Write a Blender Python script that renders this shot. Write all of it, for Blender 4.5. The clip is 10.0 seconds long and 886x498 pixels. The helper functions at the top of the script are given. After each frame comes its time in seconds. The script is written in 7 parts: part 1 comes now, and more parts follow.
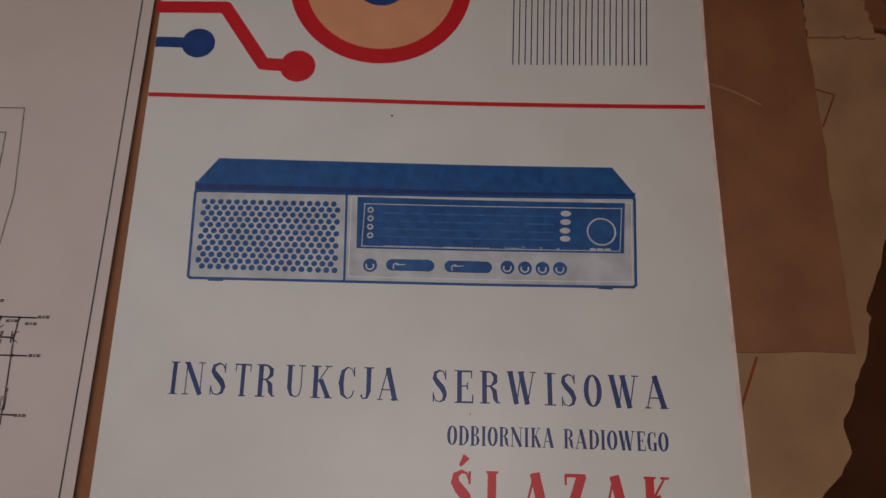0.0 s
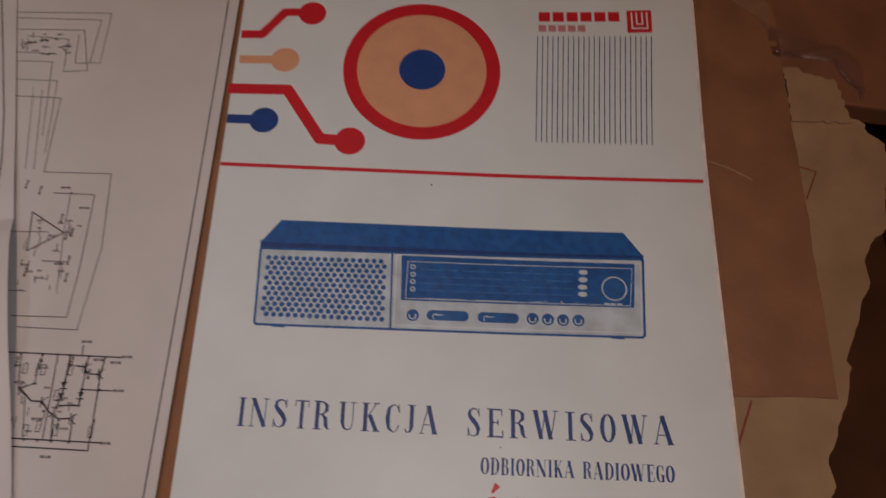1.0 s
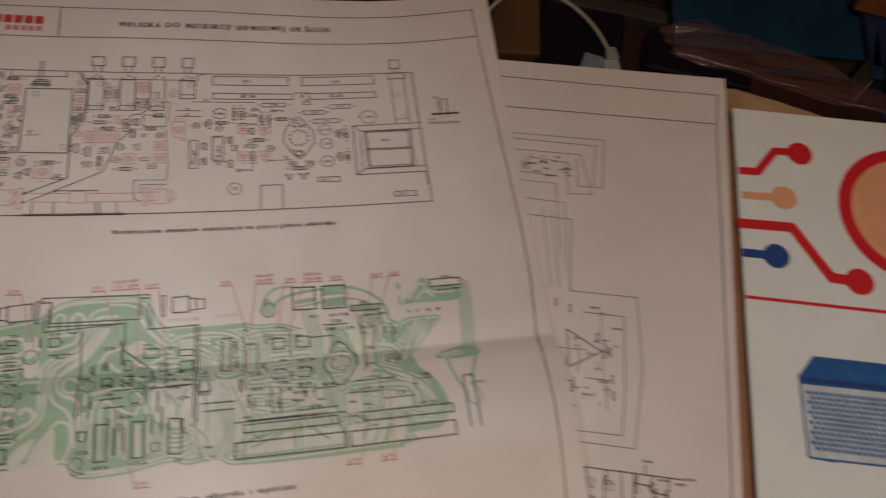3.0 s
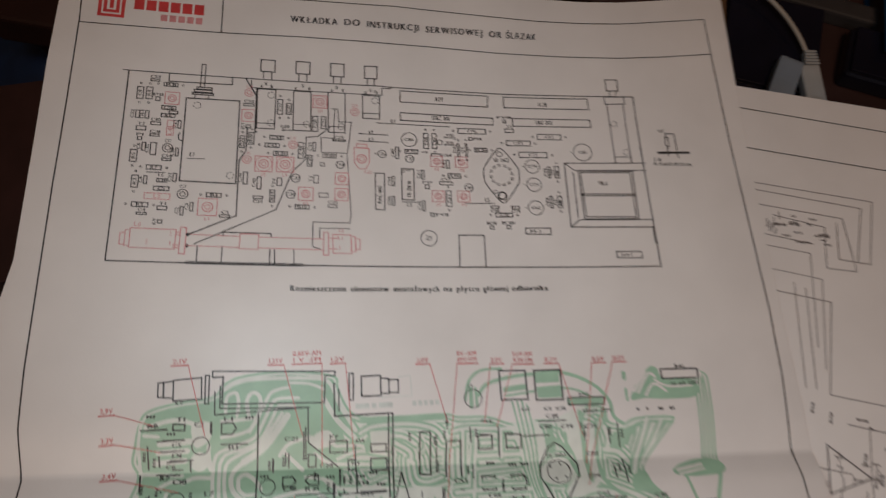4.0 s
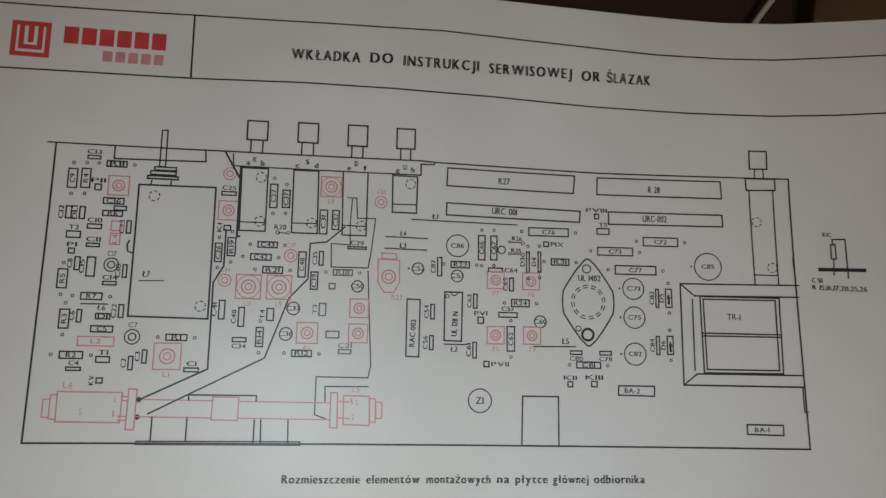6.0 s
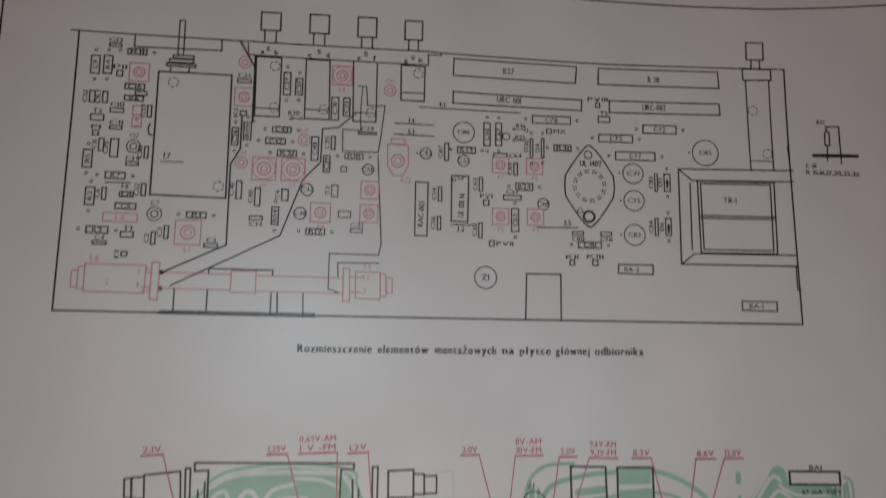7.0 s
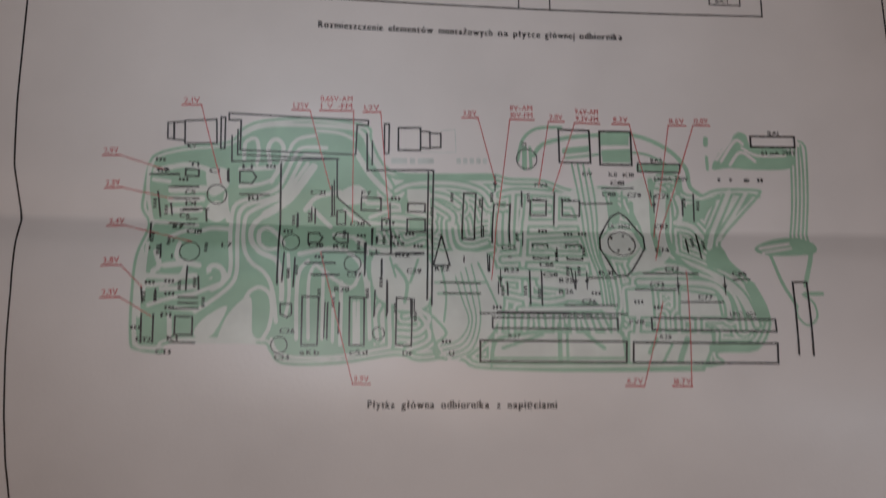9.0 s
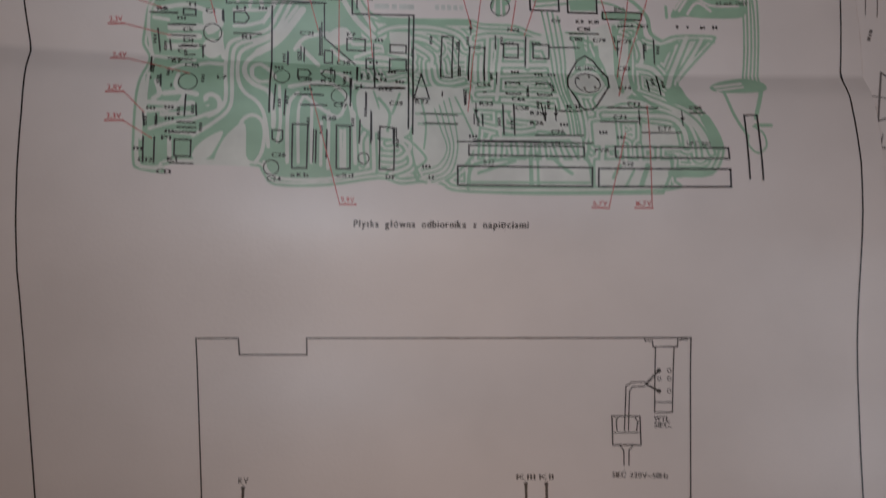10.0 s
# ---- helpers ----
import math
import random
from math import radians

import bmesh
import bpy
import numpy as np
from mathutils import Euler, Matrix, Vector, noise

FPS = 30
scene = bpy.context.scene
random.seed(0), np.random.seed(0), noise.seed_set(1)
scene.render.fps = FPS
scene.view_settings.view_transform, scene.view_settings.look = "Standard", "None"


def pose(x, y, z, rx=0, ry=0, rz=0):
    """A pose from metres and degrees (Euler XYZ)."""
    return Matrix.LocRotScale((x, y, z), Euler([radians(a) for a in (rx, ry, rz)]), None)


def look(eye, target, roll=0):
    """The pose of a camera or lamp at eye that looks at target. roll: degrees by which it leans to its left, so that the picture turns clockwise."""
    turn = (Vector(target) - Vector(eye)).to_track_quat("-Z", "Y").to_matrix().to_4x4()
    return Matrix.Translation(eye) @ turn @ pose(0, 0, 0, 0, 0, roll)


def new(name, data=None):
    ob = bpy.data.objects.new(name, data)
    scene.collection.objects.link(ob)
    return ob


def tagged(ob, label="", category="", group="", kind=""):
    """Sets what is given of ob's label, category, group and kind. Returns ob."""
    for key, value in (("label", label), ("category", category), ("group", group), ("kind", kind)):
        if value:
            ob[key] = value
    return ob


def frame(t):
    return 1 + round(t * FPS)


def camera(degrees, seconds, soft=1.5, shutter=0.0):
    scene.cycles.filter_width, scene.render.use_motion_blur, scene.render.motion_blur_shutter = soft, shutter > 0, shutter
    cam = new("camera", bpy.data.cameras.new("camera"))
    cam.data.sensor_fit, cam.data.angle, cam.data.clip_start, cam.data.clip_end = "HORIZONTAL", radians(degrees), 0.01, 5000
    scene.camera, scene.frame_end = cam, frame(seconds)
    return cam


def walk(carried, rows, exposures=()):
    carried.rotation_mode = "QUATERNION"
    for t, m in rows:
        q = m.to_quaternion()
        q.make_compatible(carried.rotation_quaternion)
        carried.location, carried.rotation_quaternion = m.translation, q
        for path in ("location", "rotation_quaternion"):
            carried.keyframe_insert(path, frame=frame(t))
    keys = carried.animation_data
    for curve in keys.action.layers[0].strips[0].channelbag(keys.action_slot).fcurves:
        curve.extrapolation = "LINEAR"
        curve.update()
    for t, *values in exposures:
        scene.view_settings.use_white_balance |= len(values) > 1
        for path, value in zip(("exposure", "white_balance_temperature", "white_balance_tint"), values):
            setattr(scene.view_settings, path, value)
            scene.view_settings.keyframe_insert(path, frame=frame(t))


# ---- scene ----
cam = camera(61.39, 10.0, soft=1.4, shutter=0.5)
PATH = [
    (0, (0.10257, -0.13502, 0.25), (0.11612, 0.01253, -0.22754), 6.06),
    (0.5, (0.09743, -0.14517, 0.26786), (0.11443, 0.02182, -0.20312), 6.957),
    (1, (0.08754, -0.14681, 0.28658), (0.10101, 0.03417, -0.17932), 5.901),
    (1.5, (0.05813, -0.15238, 0.30835), (0.06605, 0.04867, -0.14938), 4.497),
    (2, (0.00358, -0.14649, 0.31732), (0.00439, 0.06528, -0.13562), 3.286),
    (2.5, (-0.0629, -0.14513, 0.32398), (-0.06588, 0.06896, -0.12786), 3.389),
    (3, (-0.1352, -0.13146, 0.31731), (-0.14174, 0.06998, -0.14027), 4.176),
    (3.2, (-0.15994, -0.12113, 0.31241), (-0.16996, 0.07182, -0.14875), 3.973),
    (4.3, (-0.23398, -0.04486, 0.26242), (-0.26341, 0.10072, -0.21501), 0.429),
    (4.5, (-0.23863, -0.02899, 0.25212), (-0.27262, 0.10748, -0.2277), -1.539),
    (5, (-0.23944, 0.00529, 0.23485), (-0.27813, 0.1132, -0.25183), -6.377),
    (5.2, (-0.23997, 0.01777, 0.23002), (-0.2789, 0.11398, -0.25909), -8.515),
    (6.3, (-0.24681, 0.03977, 0.20777), (-0.28561, 0.09952, -0.28713), -19.33),
    (6.5, (-0.24605, 0.03589, 0.20654), (-0.28586, 0.09188, -0.28872), -21.832),
    (7, (-0.23832, 0.01, 0.21731), (-0.27845, 0.06458, -0.27808), -22.828),
    (7.5, (-0.23618, -0.00898, 0.21885), (-0.27812, 0.04512, -0.27644), -24.438),
    (8, (-0.22755, -0.03303, 0.22315), (-0.26855, 0.02241, -0.27207), -23.135),
    (8.5, (-0.2203, -0.05993, 0.22888), (-0.25991, -0.00498, -0.26651), -22.359),
    (9, (-0.21571, -0.09133, 0.23361), (-0.25289, -0.0341, -0.26171), -19.744),
    (9.5, (-0.20796, -0.12014, 0.2406), (-0.24061, -0.05933, -0.25462), -15.109),
    (10, (-0.19949, -0.14712, 0.24483), (-0.22911, -0.08576, -0.2505), -12.895),
]

walk(cam, [(t, look(eye, target, roll)) for t, eye, target, roll in PATH],
     exposures=[(0.0, -0.06, 6250, 10), (1.0, 0.1, 6300, 11), (1.5, 0.1, 6550, 11), (3.0, 0.1, 6850, 6), (4.5, 0.40, 5650, -3),
                (5.0, 0.38, 5500, -8), (6.5, 0.2, 5450, -10), (7.0, -0.1, 5600, -3), (7.5, -0.13, 5760, -2), (8.0, -0.23, 5900, -2), (9.0, -0.14, 5800, 4), (10.0, -0.2, 5780, 6)])

# ---- light: a warm room lamp and fixed stand-ins for the phone's white torch ----
world = bpy.data.worlds.new("world")
scene.world = world
world.use_nodes = True
world.node_tree.nodes["Background"].inputs["Color"].default_value = (1.0, 0.72, 0.5, 1)
world.node_tree.nodes["Background"].inputs["Strength"].default_value = 0.02


def lamp(name, kind, m, energy, color, size):
    data = bpy.data.lights.new(name, kind)
    data.energy, data.color = energy, color
    if kind == "AREA":
        data.shape, data.size = "DISK", size
    else:
        data.shadow_soft_size = size
    ob = new(name, data)
    ob.matrix_world = m
    return ob


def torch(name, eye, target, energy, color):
    """A fixed stand-in for the phone's moving lamp, with its soft-edged wide beam."""
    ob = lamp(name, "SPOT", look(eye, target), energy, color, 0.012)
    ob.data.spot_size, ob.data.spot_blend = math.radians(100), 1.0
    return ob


lamp("room_lamp", "AREA", look((0.05, -0.40, 1.55), (0.0, 0.0, 0)), 4.4, (1.0, 0.60, 0.38), 0.35)
# fixed lamps, all lit at once, replace one torch moving from booklet to insert
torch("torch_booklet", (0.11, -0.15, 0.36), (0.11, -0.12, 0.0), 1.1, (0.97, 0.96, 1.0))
# added fill lamp for the gap between the booklet and insert beams
torch("torch_fill_between", (-0.085, 0.01, 0.37), (-0.085, 0.03, 0.0), 0.58, (0.97, 0.96, 1.0))
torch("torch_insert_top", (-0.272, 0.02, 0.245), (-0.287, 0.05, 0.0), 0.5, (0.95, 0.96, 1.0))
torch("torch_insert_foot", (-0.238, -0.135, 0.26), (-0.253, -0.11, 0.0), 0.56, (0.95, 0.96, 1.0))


# ---- materials ----
def mat(name, color, rough=0.7, vary=0.12, scale=60.0, bump=0.0, bump_scale=400.0, metal=0.0, spec=0.5, stain=0.0, stain_color=(0.3, 0.2, 0.1), coat=0.0):
    m = bpy.data.materials.new(name)
    m.use_nodes = True
    nt = m.node_tree
    b = nt.nodes["Principled BSDF"]
    b.inputs["Roughness"].default_value = rough
    b.inputs["Metallic"].default_value = metal
    b.inputs["Specular IOR Level"].default_value = spec
    b.inputs["Coat Weight"].default_value = coat
    tc = nt.nodes.new("ShaderNodeTexCoord")
    n1 = nt.nodes.new("ShaderNodeTexNoise")
    n1.inputs["Scale"].default_value = scale
    n1.inputs["Detail"].default_value = 6
    nt.links.new(tc.outputs["Object"], n1.inputs["Vector"])
    mr = nt.nodes.new("ShaderNodeMapRange")
    mr.inputs["From Min"].default_value, mr.inputs["From Max"].default_value = 0.3, 0.7
    mr.inputs["To Min"].default_value, mr.inputs["To Max"].default_value = 1 - vary, 1 + vary * 0.6
    nt.links.new(n1.outputs["Fac"], mr.inputs["Value"])
    mul = nt.nodes.new("ShaderNodeMix")
    mul.data_type, mul.blend_type = "RGBA", "MULTIPLY"
    mul.inputs["Factor"].default_value = 1
    mul.inputs["A"].default_value = (*color, 1)
    nt.links.new(mr.outputs["Result"], mul.inputs["B"])
    last = mul.outputs["Result"]
    if stain:
        n2 = nt.nodes.new("ShaderNodeTexNoise")
        n2.inputs["Scale"].default_value = scale * 0.22
        n2.inputs["Detail"].default_value = 4
        nt.links.new(tc.outputs["Object"], n2.inputs["Vector"])
        r2 = nt.nodes.new("ShaderNodeMapRange")
        r2.inputs["From Min"].default_value, r2.inputs["From Max"].default_value = 0.48, 0.72
        r2.inputs["To Max"].default_value = stain
        nt.links.new(n2.outputs["Fac"], r2.inputs["Value"])
        mx = nt.nodes.new("ShaderNodeMix")
        mx.data_type = "RGBA"
        mx.inputs["B"].default_value = (*stain_color, 1)
        nt.links.new(last, mx.inputs["A"])
        nt.links.new(r2.outputs["Result"], mx.inputs["Factor"])
        last = mx.outputs["Result"]
    nt.links.new(last, b.inputs["Base Color"])
    if bump:
        n3 = nt.nodes.new("ShaderNodeTexNoise")
        n3.inputs["Scale"].default_value = bump_scale
        n3.inputs["Detail"].default_value = 5
        nt.links.new(tc.outputs["Object"], n3.inputs["Vector"])
        bp = nt.nodes.new("ShaderNodeBump")
        bp.inputs["Strength"].default_value = bump
        bp.inputs["Distance"].default_value = 0.0004
        nt.links.new(n3.outputs["Fac"], bp.inputs["Height"])
        nt.links.new(bp.outputs["Normal"], b.inputs["Normal"])
    return m


PAPER = mat("white_offset_paper", (0.68, 0.63, 0.605), 0.38, 0.05, 35, 0.10, 900, stain=0.05, stain_color=(0.62, 0.52, 0.42))
COVER = mat("cover_card", (0.725, 0.765, 0.75), 0.45, 0.05, 30, 0.12, 700, stain=0.10, stain_color=(0.58, 0.50, 0.38))
PAGES = mat("page_edges", (0.80, 0.72, 0.66), 0.8, 0.2, 200, 0.3, 900)
BLACK = mat("black_ink", (0.018, 0.016, 0.018), 0.4, 0.3, 600)
GREY = mat("grey_ink", (0.15, 0.13, 0.125), 0.40, 0.3, 600)
RED = mat("red_ink", (0.60, 0.012, 0.022), 0.5, 0.10, 120)
ROSE = mat("thin_red_ink", (0.56, 0.235, 0.24), 0.40, 0.15, 400)
BLUE = mat("blue_ink", (0.006, 0.088, 0.305), 0.5, 0.30, 260, stain=0.28, stain_color=(0.05, 0.17, 0.40))
NAVY = mat("dark_blue_ink", (0.016, 0.032, 0.16), 0.5, 0.25, 500)
PALE = mat("pale_blue_ink", (0.53, 0.59, 0.63), 0.5, 0.2, 120)
PEACH = mat("peach_ink", (0.72, 0.36, 0.20), 0.5, 0.06, 100)
GREEN = mat("green_ink", (0.31, 0.46, 0.33), 0.4, 0.12, 120)
SCALE = mat("mid_blue_ink", (0.035, 0.14, 0.38), 0.5, 0.5, 300)
TRACEBLUE = mat("trace_blue_ink", (0.014, 0.055, 0.24), 0.5, 0.2, 200)
INKBLUE = mat("letter_blue_ink", (0.009, 0.042, 0.19), 0.5, 0.35, 300)
LOGORED = mat("logo_red_ink", (0.50, 0.05, 0.05), 0.40, 0.15, 200)
VOLTRED = mat("voltage_red_ink", (0.48, 0.11, 0.11), 0.40, 0.2, 300)
RUST = mat("rust_red_ink", (0.24, 0.05, 0.02), 0.7, 0.2, 200)
DARKGREY = mat("dark_grey_plastic", (0.05, 0.045, 0.045), 0.4, 0.2, 60)
KRAFT = mat("kraft_paper", (0.27, 0.120, 0.055), 0.6, 0.18, 45, 0.5, 300, stain=0.35, stain_color=(0.33, 0.17, 0.09))
MANILA = mat("worn_manila_card", (0.38, 0.24, 0.13), 0.75, 0.2, 50, 0.6, 250, stain=0.5, stain_color=(0.26, 0.15, 0.06))
WOOD = mat("brown_wood", (0.16, 0.07, 0.035), 0.5, 0.35, 12, 0.3, 200)
DARKWOOD = mat("dark_wood", (0.035, 0.012, 0.010), 0.6, 0.35, 12, 0.3, 200)
OCHRE = mat("ochre_wood", (0.105, 0.055, 0.024), 0.6, 0.3, 20, 0.3, 200)
PLANK = mat("reddish_grained_wood", (0.44, 0.215, 0.125), 0.5, 0.35, 14, 0.3, 200, stain=0.4, stain_color=(0.2, 0.08, 0.04))
ORANGE = mat("orange_brown_wood", (0.34, 0.13, 0.05), 0.5, 0.25, 14, 0.3, 200)
NIGHTBLUE = mat("dark_blue_cloth", (0.010, 0.032, 0.105), 0.55, 0.3, 30, 0.3, 500)
TEALBLUE = mat("blue_book_cover", (0.007, 0.05, 0.12), 0.4, 0.3, 18)
LIME = mat("green_label", (0.05, 0.18, 0.02), 0.6)
PLASTIC_BLACK = mat("black_plastic", (0.008, 0.008, 0.017), 0.25, 0.3, 30)
CABLE = mat("white_cable_plastic", (0.45, 0.42, 0.38), 0.45, 0.08, 80)
PLUG = mat("pale_plug_plastic", (0.42, 0.43, 0.44), 0.4, 0.1, 80)
PAGEBLOCK = mat("dark_brown_pages", (0.07, 0.045, 0.04), 0.8, 0.3, 90, 0.5, 500)
MAROON = mat("dark_brown_cover", (0.05, 0.022, 0.022), 0.55, 0.3, 25)
CREAM = mat("cream_page_edges", (0.42, 0.34, 0.24), 0.8, 0.2, 200)
NAVYCLOTH = mat("worn_navy_cloth", (0.05, 0.045, 0.07), 0.6, 0.4, 40)
CHARGER = mat("blue_grey_plastic", (0.22, 0.26, 0.32), 0.4, 0.1, 60)
SCUFF = mat("scuffed_kraft", (0.27, 0.14, 0.075), 0.8, 0.3, 120, 0.5, 300)
WALLPAINT = mat("plain_wall", (0.45, 0.38, 0.30), 0.85, 0.06, 4)


def film_material():
    m = bpy.data.materials.new("clear_plastic_film")
    m.use_nodes = True
    nt = m.node_tree
    b = nt.nodes["Principled BSDF"]
    b.inputs["Base Color"].default_value = (0.17, 0.085, 0.075, 1)
    b.inputs["Roughness"].default_value = 0.10
    b.inputs["Alpha"].default_value = 0.42
    b.inputs["Specular IOR Level"].default_value = 0.9
    # creases that run along the film
    tc = nt.nodes.new("ShaderNodeTexCoord")
    mp = nt.nodes.new("ShaderNodeMapping")
    mp.inputs["Rotation"].default_value = (0, 0, math.radians(22))
    mp.inputs["Scale"].default_value = (14, 110, 1)
    nz = nt.nodes.new("ShaderNodeTexNoise")
    nz.inputs["Scale"].default_value, nz.inputs["Detail"].default_value = 1.0, 4
    bp = nt.nodes.new("ShaderNodeBump")
    bp.inputs["Strength"].default_value, bp.inputs["Distance"].default_value = 1.0, 0.006
    nt.links.new(tc.outputs["Object"], mp.inputs["Vector"])
    nt.links.new(mp.outputs["Vector"], nz.inputs["Vector"])
    nt.links.new(nz.outputs["Fac"], bp.inputs["Height"])
    nt.links.new(bp.outputs["Normal"], b.inputs["Normal"])
    return m


FILM = film_material()


SHOW = mat("show_through_ink", (0.56, 0.575, 0.54), 0.4, 0.15, 200)
HAZE = mat("faint_green_ink", (0.61, 0.62, 0.565), 0.4, 0.10, 120)


# ---- mesh helpers ----
def mesh_of(name, verts, faces, material, smooth=False):
    me = bpy.data.meshes.new(name)
    me.from_pydata([tuple(v) for v in verts], [], faces)
    me.validate()
    if material:
        me.materials.append(material)
    if smooth:
        me.polygons.foreach_set("use_smooth", [True] * len(me.polygons))
    return me


def thing(name, label, category, group="", kind=""):
    return tagged(new(name), label, category, group, kind)


def part(name, me, parent, label=""):
    ob = new(name, me)
    ob.parent = parent
    if label:
        tagged(ob, label)
    return ob


def slab(name, at, nu, nv, u0, u1, v0, v1, thick, material, edge=None, rows=None):
    """A closed sheet over a surface at(u, v, w); edge(s, t) shifts the outline; rows: the steps t across it, from 0 to 1."""
    rows = rows or [j / nv for j in range(nv + 1)]
    nv = len(rows) - 1
    verts, faces = [], []
    for side in (0.0, -thick):
        for t in rows:
            for i in range(nu + 1):
                s = i / nu
                u, v = u0 + (u1 - u0) * s, v0 + (v1 - v0) * t
                if edge:
                    du, dv = edge(s, t)
                    u, v = u + du, v + dv
                verts.append(at(u, v, side))
    n = (nu + 1) * (nv + 1)
    idx = lambda i, j: j * (nu + 1) + i
    for j in range(nv):
        for i in range(nu):
            a, b, c, d = idx(i, j), idx(i + 1, j), idx(i + 1, j + 1), idx(i, j + 1)
            faces += [(a, b, c, d), (d + n, c + n, b + n, a + n)]
    flat = len(faces)
    rim = [idx(i, 0) for i in range(nu)] + [idx(nu, j) for j in range(nv)] + [idx(i, nv) for i in range(nu, 0, -1)] + [idx(0, j) for j in range(nv, 0, -1)]
    m = len(verts)
    verts += [verts[a] for a in rim] + [verts[a + n] for a in rim]
    for a in range(len(rim)):
        b = (a + 1) % len(rim)
        faces.append((m + b, m + a, m + a + len(rim), m + b + len(rim)))
    me = mesh_of(name, verts, faces, material)
    me.polygons.foreach_set("use_smooth", [k < flat for k in range(len(me.polygons))])
    return me


def box(name, size, material, bevel=0.0015, segments=2):
    bm = bmesh.new()
    bmesh.ops.create_cube(bm, size=1)
    bmesh.ops.scale(bm, vec=size, verts=bm.verts)
    if bevel:
        bmesh.ops.bevel(bm, geom=bm.edges[:], offset=bevel, segments=segments, affect="EDGES", profile=0.6)
    me = bpy.data.meshes.new(name)
    bm.to_mesh(me)
    bm.free()
    me.materials.append(material)
    return me


# ---- surfaces of the papers, in millimetres along each sheet ----
SHEET_O, SHEET_X, SHEET_Y, SHEET_N = (Vector(a) for a in ((-0.35410, -0.00921, 0.01943), (0.96679, 0.22022, -0.12968), (-0.22342, 0.97467, -0.01042), (0.12410, 0.03905, 0.99150)))
FOLD_V = [-165.0, -120.0, -78.0, -45.0, 0.0, 60.0, 120.0]
FOLD_H = [-8.15, -0.36, -0.93, -3.27, -4.22, -5.54, -4.5]
FOLD_T = [4.23, 2.69, 0.51, -1.07, -1.27, -1.3, -0.69]
FOLD_Q = 3.89


def fold(u, v):
    """Height of the fold-out sheet over its own plane: a sharp crease and soft swells."""
    r = np.linspace(-14, 14, 9) * min(1, abs(v + 74.5) / 14)
    crease = np.mean(np.interp(v + 0.5 * r, (-118, -98, -84, -74.5, -60, -40), (0, 0.9, 0.6, -3.4, -0.8, 0)))
    uu = (min(max(u, -30), 270) - 106) / 106
    return float(np.mean(np.interp(v + r, FOLD_V, FOLD_H)) + uu * np.mean(np.interp(v + r, FOLD_V, FOLD_T)) + FOLD_Q * uu * uu + crease)


def on_insert(u, v, w=0.0):
    return SHEET_O + (SHEET_X * u + SHEET_Y * v + SHEET_N * (fold(u, v) + w)) * 0.001


def on_cover(x, y, w=0.0):
    a = min(max((x - 110) / 98, 0), 1.1)
    b = min(max((y - 10) / 95, 0), 1)
    return Vector((x, y, 3.0 * a ** 1.5 + 4.0 * a * b * b * (3 - 2 * b) + w)) * 0.001


def on_schematic(x, y, w=0.0):
    return Vector((x, y, -1.5 + 0.115 * min(x, 0) + w)) * 0.001


# ---- printing: flat ink laid on a sheet ----
GLYPHS = {}


def load_glyphs(chars):
    obs = {}
    for ch in chars:
        cu = bpy.data.curves.new("glyph", "FONT")
        cu.body, cu.resolution_u = ch, 3
        obs[ch] = new("glyph", cu)
    dg = bpy.context.evaluated_depsgraph_get()
    dg.update()
    for ch, ob in obs.items():
        me = ob.evaluated_get(dg).to_mesh()
        GLYPHS[ch] = ([(v.co.x, v.co.y) for v in me.vertices], [tuple(p.vertices) for p in me.polygons])
    for ob in obs.values():
        cu = ob.data
        bpy.data.objects.remove(ob)
        bpy.data.curves.remove(cu)


load_glyphs("ABCDEFGHIJKLMNOPRSTUWVXYZabcdefghijklmnoprstuwyząćęłńóśźżŁĄŚĆ0123456789-+,./=~µ")
CAP = max(y for x, y in GLYPHS["E"][0])


